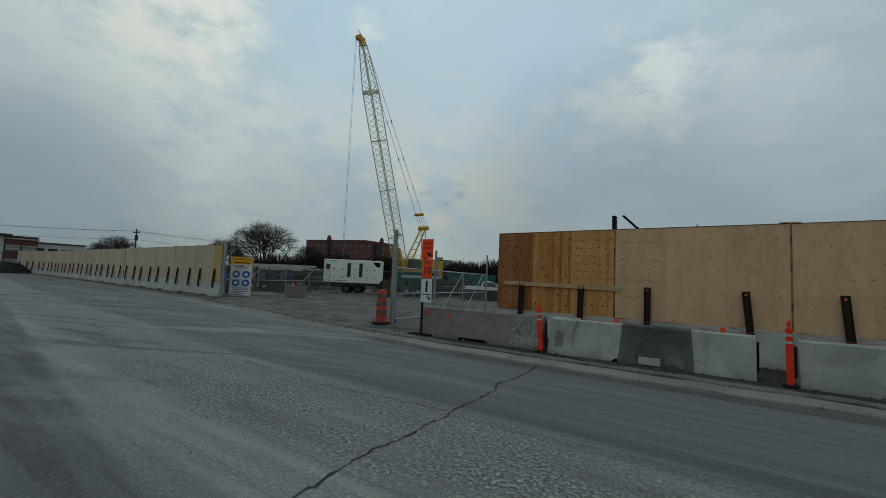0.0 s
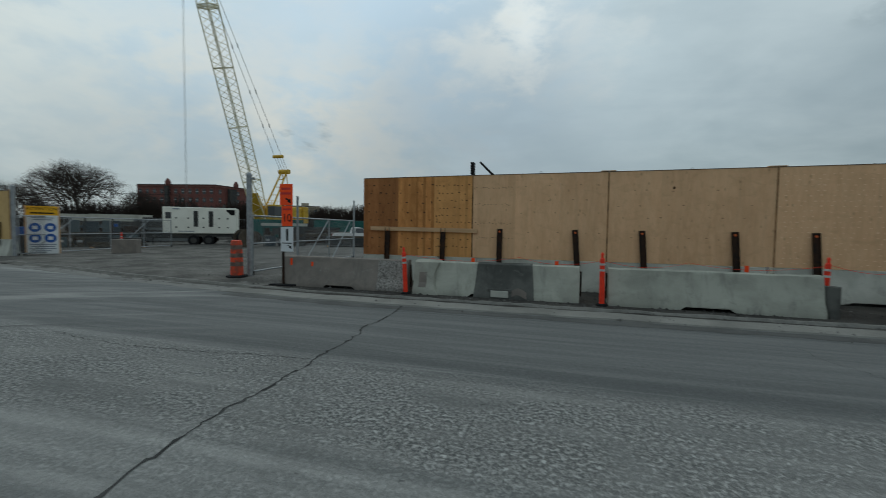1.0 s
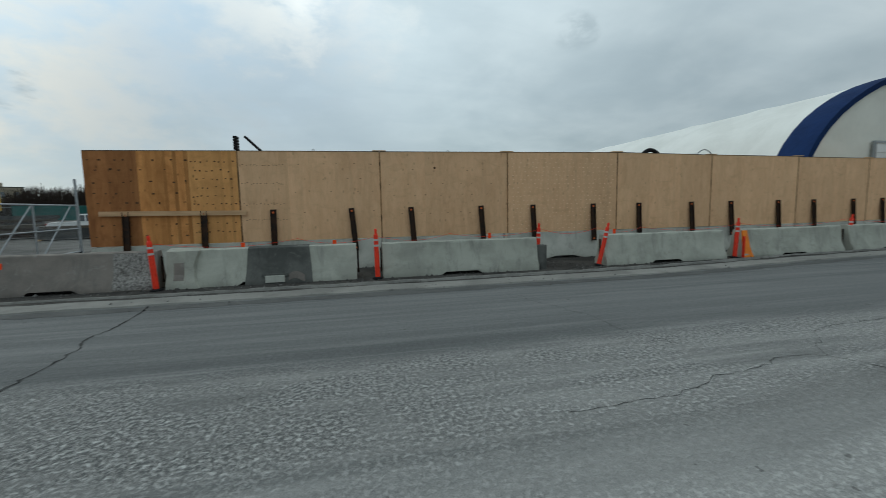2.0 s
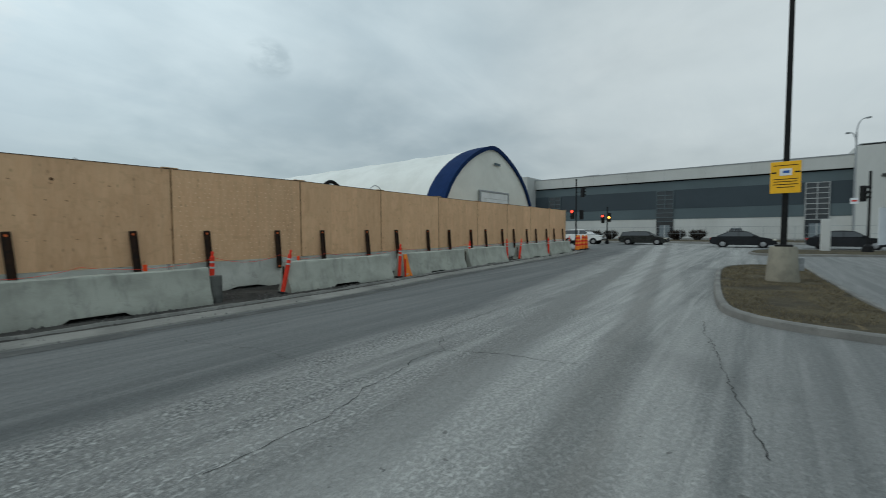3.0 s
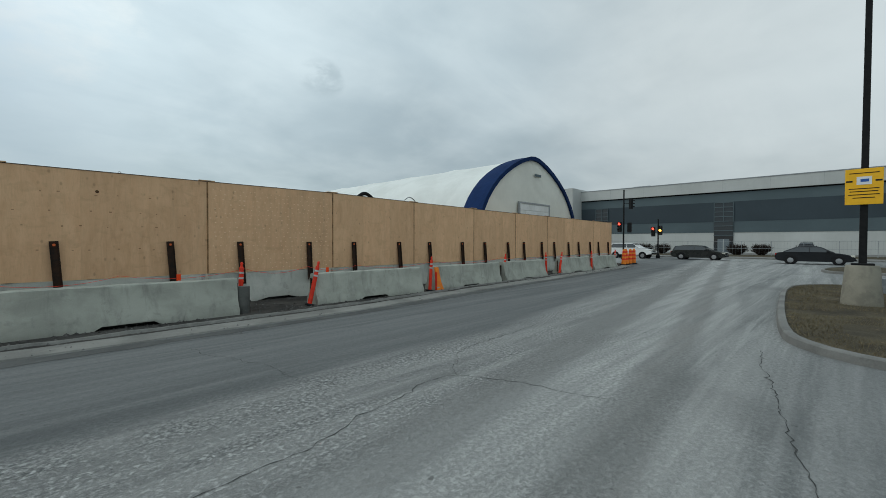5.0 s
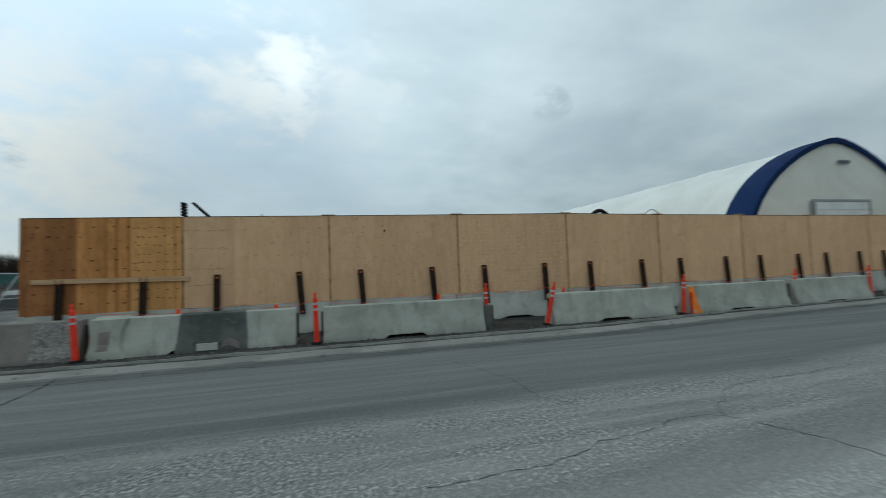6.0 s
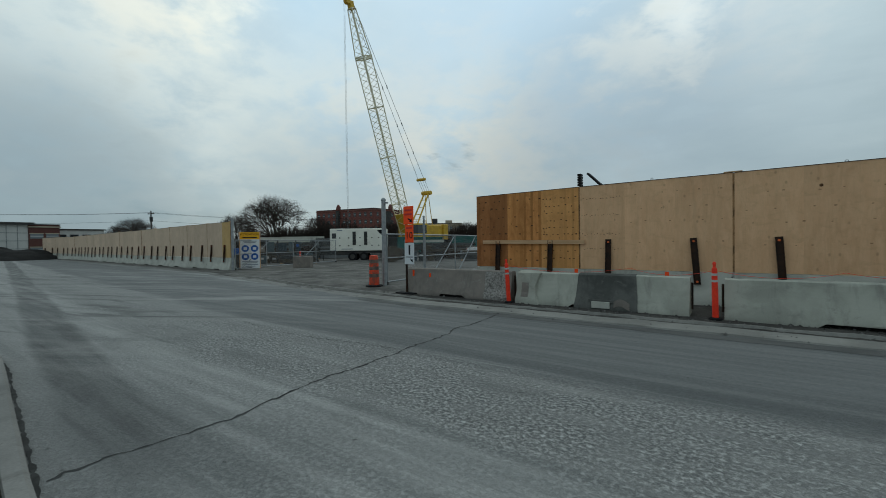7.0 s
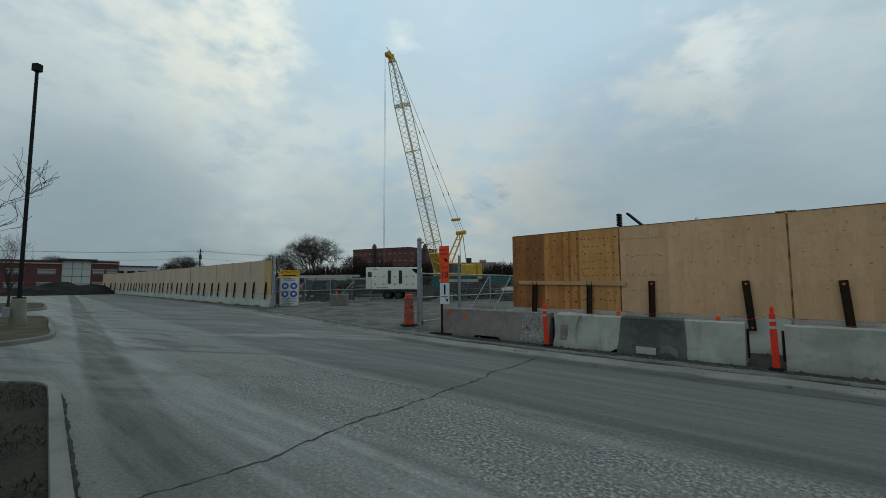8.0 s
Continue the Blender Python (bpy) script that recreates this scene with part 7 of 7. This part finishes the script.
def glazing(y0, y1, entrance):
    g = part("glazed_bay", box(FX - 0.14, FX + 0.1, y0, y1, 0.1, 8.2), M_GLASS, bld, "dark glazed stair bay")
    k = 7
    for i in range(k + 1):
        z = 2.9 + (8.2 - 2.9) * i / k
        part("transom", box(FX - 0.24, FX - 0.14, y0 - 0.05, y1 + 0.05, z - 0.06, z + 0.06), M_CLAD_FRAME if entrance else M_CLAD_MID, g)
    for t in (0.0, 0.5, 1.0):
        y = y0 + (y1 - y0) * t
        part("mullion", box(FX - 0.23, FX - 0.14, y - 0.06, y + 0.06, 2.9 if entrance else 5.0, 8.2), M_CLAD_FRAME if entrance else M_CLAD_MID, g)
    part("entrance", box(FX - 0.20, FX - 0.141, (y0 + y1) / 2 - 0.8, (y0 + y1) / 2 + 0.8, 0.1, 2.3), M_GLASS_PALE, g)
    part("door_frame", box(FX - 0.24, FX - 0.201, (y0 + y1) / 2 - 0.05, (y0 + y1) / 2 + 0.05, 0.1, 2.3), M_CLAD_LIGHT, g)


glazing(30.6, 33.0, False)
glazing(10.6, 13.2, False)
glazing(-9.0, -6.4, True)
glazing(-21.8, -19.2, True)
glazing(-44, -41.4, True)


# ---- brick and other buildings in the distance ----
def brick_block(m, length, depth, h, storeys, material, label, bays, win=(1.0, 1.5), parapet=0.6, pane=None, trim=None):
    """Local: the front lies along x from 0 at y = 0, facing -y."""
    root = thing("brick_building", label, "building", m)
    part("wall", box(0, length, 0, depth, 0, h), material, root)
    part("cornice", box(-0.15, length + 0.15, -0.18, depth + 0.15, h - parapet, h - parapet + 0.25), trim or M_BEIGE, root)
    part("roof", box(-0.1, length + 0.1, -0.1, depth + 0.1, h, h + 0.18), M_DARK, root)
    sh = (h - parapet - 0.4) / storeys
    proto = None
    for s in range(storeys):
        for b in range(bays):
            x = length * (b + 0.5) / bays
            z = 0.9 + sh * s
            if proto is None:
                w = part("window", box(-win[0] / 2, win[0] / 2, -0.04, 0.02, 0, win[1]), pane or M_GLASS_PALE, root, m=pose(x, 0, z))
                lint = part("lintel", box(-win[0] / 2 - 0.1, win[0] / 2 + 0.1, -0.08, 0.0, win[1], win[1] + 0.2), trim or M_BEIGE, w)
                bar = part("glazing_bar", box(-win[0] / 2, win[0] / 2, -0.07, -0.041, win[1] / 2 - 0.10, win[1] / 2 + 0.10), M_CLAD_FRAME, w)
                proto = (w, lint, bar)
            else:
                w = again(proto[0], pose(x, 0, z), root)
                again(proto[1], pose(0, 0, 0), w)
                again(proto[2], pose(0, 0, 0), w)
    return root


c = Vector((0.1, -1.3))
p0 = c + Vector((math.sin(radians(-52.75)), math.cos(radians(-52.75)))) * 172
p1 = c + Vector((math.sin(radians(-45.2)), math.cos(radians(-45.2)))) * 156
ln = (p1 - p0).length
az = math.degrees(math.atan2(p1.y - p0.y, p1.x - p0.x))
apart = brick_block(pose(p0.x, p0.y, 0, 0, 0, az), ln, 14, 14.9, 5, M_BRICK, "five-storey red brick apartment building behind the site", 11, pane=M_GLASS, trim=M_BRICK_TRIM)
part("gable", prism([(10, 14.9), (10, 15.9), (10.8, 17.0), (11.6, 15.9), (11.6, 14.9)], lambda z: 0.4), M_BRICK, apart)
part("fire_escape", box(10.2, 11.4, -1.1, -0.2, 3, 14.5), M_DARK, apart, "dark iron fire escape")
p2 = c + Vector((math.sin(radians(-41.3)), math.cos(radians(-41.3)))) * 168
wing = brick_block(pose(p1.x, p1.y, 0, 0, 0, math.degrees(math.atan2(p2.y - p1.y, p2.x - p1.x))), (p2 - p1).length, 14, 14.9, 5, M_BRICK, "return wing of the red brick apartment building", 4, pane=M_GLASS, trim=M_BRICK_TRIM)
part("gable", prism([(8.4, 14.9), (8.4, 15.9), (9.2, 17.0), (10.0, 15.9), (10.0, 14.9)], lambda z: 0.4), M_BRICK, wing)
part("fire_escape", box(5.2, 8.4, -1.2, -0.2, 3, 14.0), M_DARK, wing, "dark iron fire escape")

q0 = c + Vector((math.sin(radians(-38.0)), math.cos(radians(-38.0)))) * 150
flat = brick_block(pose(q0.x, q0.y, 0, 0, 0, 35), 13, 12, 8.6, 3, M_BEIGE, "low beige flat-roofed building beyond the crane", 5)
part("roof_plant", box(2, 4, 3, 6, 8.7, 10.6), M_DARK, flat)
part("roof_plant", box(7, 9.5, 3, 6, 8.7, 9.9), M_BEIGE, flat)

low = brick_block(pose(-113.0, 16.75, 0, 0, 0, 90), 4.6, 12, 6.3, 2, M_BRICK_FAR, "two-storey brick block with ribbon windows at the road's end", 2, (1.9, 0.9), 0.5)
low2 = brick_block(pose(-113.0, -27.9, 0, 0, 0, 90), 40, 12, 6.1, 2, M_BRICK_FAR, "long low brick school building at the road's end", 9, (2.6, 0.9), 0.5)
mid = thing("glazed_block", "pale panelled block between brick wings", "building", pose(-113.4, 16.7, 0))
part("wall", box(-10, 0.2, -4.55, 0.0, 0, 6.3), M_CLAD_LIGHT, mid)
part("roof", box(-10.5, 0.9, -5.4, 0.9, 6.3, 6.75), M_DARK, mid)
for i in range(1, 4):
    part("panel_joint", box(0.2, 0.24, -4.5, -0.05, 1.55 * i, 1.55 * i + 0.08), M_CLAD_MID, mid)
for i in range(1, 3):
    part("panel_joint", box(0.2, 0.24, -1.5 * i, -1.5 * i + 0.08, 0, 6.2), M_CLAD_MID, mid)
shed = thing("pale_shed", "pale low building with dark windows beyond the brick block", "building", pose(-120, 21.5, 0))
part("wall", box(-12, 0, 0, 9, 0, 5.6), M_CLAD_LIGHT, shed)
for i in range(4):
    part("window", box(0, 0.05, 0.8 + 2.1 * i, 2.3 + 2.1 * i, 3.4, 4.6), M_GLASS, shed)
part("roof", box(-12.2, 0.3, -0.2, 9.2, 5.6, 5.85), M_DARK, shed)

# dark spoil heap at the end of the road
bm = bmesh.new()
bmesh.ops.create_grid(bm, x_segments=36, y_segments=44, size=1)
for v in bm.verts:
    x, y = v.co.x * 5.0, v.co.y * 10.0
    r = math.hypot(v.co.x, v.co.y)
    z = 1.9 * max(0, 1 - r) ** 0.8 * (1 + 0.35 * noise.noise((x * 0.35, y * 0.35, 2))) + 0.22 * noise.noise((x * 1.1, y * 1.1, 7)) * (r < 0.95)
    v.co = Vector((x, y, max(z, -0.05)))
heap = part("spoil_heap", bm, M_SOIL, smooth=True, m=pose(-84, 9.4, -0.01, 0, 0, 6))
tagged(heap, "long low heap of dark soil across the road's end", "soil heap", kind="stuff")


# ---- bare trees ----
def tree(m, h, seed, label, spread=0.55, levels=5, fork=3, trunk_r=None, low_start=0.25, finest=0.0):
    rng = random.Random(seed)
    wood, crown = bmesh.new(), bmesh.new()

    def grow(p, d, length, r, level):
        steps = 4 if level < 2 else 3
        pts = [(p, r)]
        q = p
        for i in range(steps):
            wob = 0.10 + 0.05 * level
            d = (d + Vector((rng.gauss(0, wob), rng.gauss(0, wob), rng.gauss(0.03, wob * 0.6)))).normalized()
            q2 = q + d * (length / steps)
            r2 = max(finest, r * (1 - 0.5 * (i + 1) / steps))
            n = 8 if level == 0 else 6 if level == 1 else 4 if level == 2 else 3
            tube(q, q2, pts[-1][1], r2, n=n, bm=wood if level < 2 else crown, caps=False)
            q = q2
            pts.append((q, r2))
        if level >= levels:
            return
        k = fork + (1 if level in (1, 2) else 0)
        for j in range(k + (2 if level == 0 else 0)):
            t = rng.uniform(low_start if level == 0 else 0.3, 1.0)
            idx = min(len(pts) - 1, max(1, round(t * steps)))
            base, br = pts[idx]
            a = rng.uniform(0, math.tau)
            side = Vector((math.cos(a), math.sin(a), rng.uniform(-0.1, 0.5)))
            nd = (d * (1 - spread) + side * spread + Vector((0, 0, 0.16))).normalized()
            grow(base, nd, length * rng.uniform(0.55, 0.78), br * rng.uniform(0.5, 0.72), level + 1)
    grow(Vector((0, 0, 0)), Vector((0, 0, 1)), h * 0.42, trunk_r or h * 0.022, 0)
    root = thing("bare_tree", label, "tree", m, "bare winter trees")
    part("trunk", wood, M_BARK, root, smooth=True)
    part("crown", crown, M_TWIG, root, "leafless twigs")
    return root


def dome_tree(m, w, h, seed, label):
    """A broad old tree: limbs fanning from a short trunk, twigs filling a rounded crown."""
    rng = random.Random(seed)
    wood, crown = bmesh.new(), bmesh.new()
    fork = Vector((0, 0, h * 0.20))
    mid_z = h * 0.34

    def reach(d, k):
        return Vector((d.x * w * 0.5 * k, d.y * w * 0.5 * k, mid_z + d.z * (h - mid_z) * k))

    def limb(a, b, r0, r1, n, bm, sag):
        c = a.lerp(b, 0.5) + Vector((rng.gauss(0, sag), rng.gauss(0, sag), rng.gauss(0, sag)))
        tube(a, c, r0, (r0 + r1) / 2, n=n, bm=bm, caps=False)
        tube(c, b, (r0 + r1) / 2, r1, n=n, bm=bm, caps=False)
        return c

    def near(d, spread):
        e = d + Vector((rng.gauss(0, spread), rng.gauss(0, spread), rng.gauss(0, spread)))
        e.z = max(e.z, -0.25)
        return e.normalized()
    tube((0, 0, 0), fork, 0.34, 0.26, n=9, bm=wood, caps=False)
    for i in range(11):
        az, el = i * 2.4 + rng.uniform(-0.3, 0.3), radians(rng.uniform(5, 85))
        d1 = Vector((math.cos(az) * math.cos(el), math.sin(az) * math.cos(el), math.sin(el)))
        p1 = reach(d1, rng.uniform(0.45, 0.6))
        c1 = limb(fork, p1, 0.15, 0.07, 6, wood, 0.25)
        for _a in range(8):
            d2 = near(d1, 0.38)
            p2 = reach(d2, rng.uniform(0.70, 0.86))
            limb(c1.lerp(p1, rng.uniform(0.2, 1.0)), p2, 0.055, 0.028, 4, crown, 0.16)
            for _b in range(8):
                d3 = near(d2, 0.22)
                p3 = reach(d3, rng.uniform(0.84, 1.02) * (1 + 0.10 * noise.noise(d3 * 2.5)))
                c3 = limb(p2.lerp(p1, rng.uniform(0.0, 0.6)), p3, 0.026, 0.014, 3, crown, 0.12)
                for _c in range(4):
                    p4 = reach(near(d3, 0.10), rng.uniform(0.88, 1.08) * (1 + 0.10 * noise.noise(d3 * 2.5)))
                    tube(c3.lerp(p3, rng.uniform(0.2, 1.0)), p4, 0.010, 0.006, n=3, bm=crown, caps=False)
    root = thing("bare_tree", label, "tree", m, "bare winter trees")
    part("trunk", wood, M_BARK, root, smooth=True)
    part("crown", crown, M_TWIG, root, "leafless twigs")
    return root


def at(bearing, r, z=0.0, rz=0.0):
    b = radians(bearing)
    return pose(0.1 + r * math.sin(b), -1.3 + r * math.cos(b), z, 0, 0, rz)


big = dome_tree(at(-57.9, 76), 13.5, 9.8, 5, "large bare spreading tree behind the site")
side = dome_tree(at(-52.6, 90), 8.0, 7.4, 9, "smaller bare tree beside the large one")
copy_thing(side, at(-62.4, 88, 0, 70))
copy_thing(side, at(-74.0, 140, 0, 20))
copy_thing(big, at(-72.6, 150, 0, 200))
copy_thing(side, at(-32.2, 120, 0, 50))
copy_thing(side, at(-30.6, 125, 0, 150))
copy_thing(side, at(-28.6, 140, 0, 250))
copy_thing(big, at(-83.8, 170, 0, 90))
copy_thing(side, at(-88.0, 150, 0, 250))
near_tree = tree(at(-92.6, 17.0, 0.09), 6.4, 14, "slender young bare tree on the island", 0.46, 4, 3, 0.085, low_start=0.15, finest=0.006)
copy_thing(near_tree, at(-86.9, 41, 0.09, 120))
for bx, by in ((-25.6, -0.35), (-25.2, -1.1)):
    sk = thing("tree_stake", "wooden stake beside the young tree", "stake", pose(bx, by, 0.08), "tree stakes")
    part("stake", tube((0, 0, 0), (0, 0, 1.6), 0.035), M_TIMBER, sk)
    part("tie", tube((0, 0, 1.4), (0.25, 0, 1.42), 0.012, n=5), M_RUBBER, sk)

# street tree beyond the advertising board
tree(pose(62, -19.5, 0.1), 4.8, 23, "small bare street tree before the long building", 0.5, 4, 4)


def shrub(m, w, h, seed, label):
    """A rounded thicket of fine bare twigs."""
    rng = random.Random(seed)
    bm = bmesh.new()
    for _ in range(420):
        a, u = rng.uniform(0, math.tau), rng.random()
        tip = Vector((math.cos(a) * w * 0.5 * rng.uniform(0.3, 1), math.sin(a) * w * 0.5 * rng.uniform(0.3, 1), h * (0.35 + 0.65 * math.sqrt(u)) * rng.uniform(0.75, 1.0)))
        k = math.hypot(tip.x, tip.y) / (w * 0.5)
        tip.z *= 1 - 0.35 * k * k
        start = Vector((tip.x * 0.25, tip.y * 0.25, 0))
        midp = start.lerp(tip, 0.5) + Vector((rng.gauss(0, 0.08), rng.gauss(0, 0.08), 0.1))
        tube(start, midp, 0.022, 0.016, n=3, bm=bm, caps=False)
        tube(midp, tip, 0.016, 0.010, n=3, bm=bm, caps=False)
        for _k in range(2):
            e = tip + Vector((rng.gauss(0, 0.14), rng.gauss(0, 0.14), rng.gauss(0.05, 0.1)))
            tube(midp.lerp(tip, rng.uniform(0.3, 1)), e, 0.012, 0.006, n=3, bm=bm, caps=False)
    root = thing("bare_shrub", label, "shrub", m, "bare shrubs")
    part("thicket", bm, M_SHRUB, root)
    part("stem", tube((0, 0, 0), (0, 0, 0.3), 0.08), M_BARK, root)
    return root


sh = shrub(pose(66.5, 8.2, 0.1), 2.6, 1.7, 3, "rounded brown leafless shrub before the long building")
for x, y, k in ((66.3, 5.6, 40), (66.6, 22.5, 80), (66.5, 19.6, 120), (66.2, 25.5, 10), (66.4, 17.2, 60), (66.4, -26, 15), (66.4, -29, 65)):
    copy_thing(sh, pose(x, y, 0.1, 0, 0, k))

rng = random.Random(8)
bm = bmesh.new()
for _ in range(2600):
    t = rng.random()
    x, y = 38.2 + 1.6 * t + rng.gauss(0, 0.35), -14.6 - 9.0 * t + rng.gauss(0, 0.2)
    lift = rng.uniform(0.35, 1.0) * (0.98 + 0.1 * noise.noise((x, y, 2)))
    tube((x, y, 0.1), (x + rng.gauss(0, 0.16), y + rng.gauss(0, 0.16), 0.1 + lift), 0.022, 0.012, n=3, bm=bm, caps=False)
tagged(part("clipped_hedge", bm, M_SHRUB), "low clipped brown leafless hedge on the grass strip", "hedge", kind="stuff")

# hedge of brush along the back of the site
rng = random.Random(5)
bm = bmesh.new()
for _ in range(11000):
    t = rng.random()
    x, y = -72 + 50 * t + rng.gauss(0, 0.9), 40 + 22 * t + rng.gauss(0, 0.9)
    h = rng.uniform(2.8, 5.2) * (0.9 + 0.35 * noise.noise((x * 0.25, y * 0.25, 4)))
    tube((x, y, 0), (x + rng.gauss(0, 0.6), y + rng.gauss(0, 0.6), h), 0.055, 0.018, n=3, bm=bm, caps=False)
tagged(part("brush_hedge", bm, M_SHRUB), "long thicket of brown leafless brush behind the site", "hedge", kind="stuff")

# low woods on the horizon
rng = random.Random(15)
bm = bmesh.new()
for _ in range(9000):
    b = radians(rng.uniform(-100, 20))
    q = 215 + rng.gauss(0, 6)
    x, y = q * math.sin(b), q * math.cos(b)
    h = rng.uniform(3, 7.5) * (0.75 + 0.5 * noise.noise((x * 0.03, y * 0.03, 1)))
    tube((x, y, 0), (x + rng.gauss(0, 1.0), y + rng.gauss(0, 1.0), h), 0.22, 0.05, n=3, bm=bm, caps=False)
tagged(part("far_woods", bm, M_SHRUB), "brown leafless woods on the horizon", "woods", kind="stuff")

# ---- utility poles and wires ----
poles = []
for x, y in ((-118, -8), (-94.5, 31.2), (-84, 72)):
    up = thing("utility_pole", "dark wooden utility pole with crossarm and transformer", "utility pole", pose(x, y, 0, 0, 0, 15), "utility poles")
    part("pole", tube((0, 0, 0), (0, 0, 8.8), 0.16, 0.11), M_BARK, up)
    part("crossarm", box(-0.9, 0.9, -0.06, 0.06, 8.1, 8.25), M_BARK, up)
    part("transformer", tube((0.35, -0.2, 6.6), (0.35, -0.2, 7.6), 0.28, n=12), M_DARK, up)
    for s in (-0.8, 0.0, 0.8):
        part("insulator", tube((s, 0, 8.25), (s, 0, 8.42), 0.05), M_DARK, up)
    poles.append(Vector((x, y, 8.42)))
for a, b in zip(poles, poles[1:]):
    for dz, s in ((0, -0.8), (0, 0.8), (-1.6, 0.0)):
        bm = bmesh.new()
        prev = None
        for i in range(17):
            t = i / 16
            p = a.lerp(b, t) + Vector((s, 0, dz - 4 * 0.7 * t * (1 - t)))
            if prev:
                tube(prev, p, 0.018, n=4, bm=bm, caps=False)
            prev = p
        wire = thing("overhead_wire", "thin dark overhead wire between poles", "wire", group="overhead wires")
        part("cable", bm, M_RUBBER, wire)
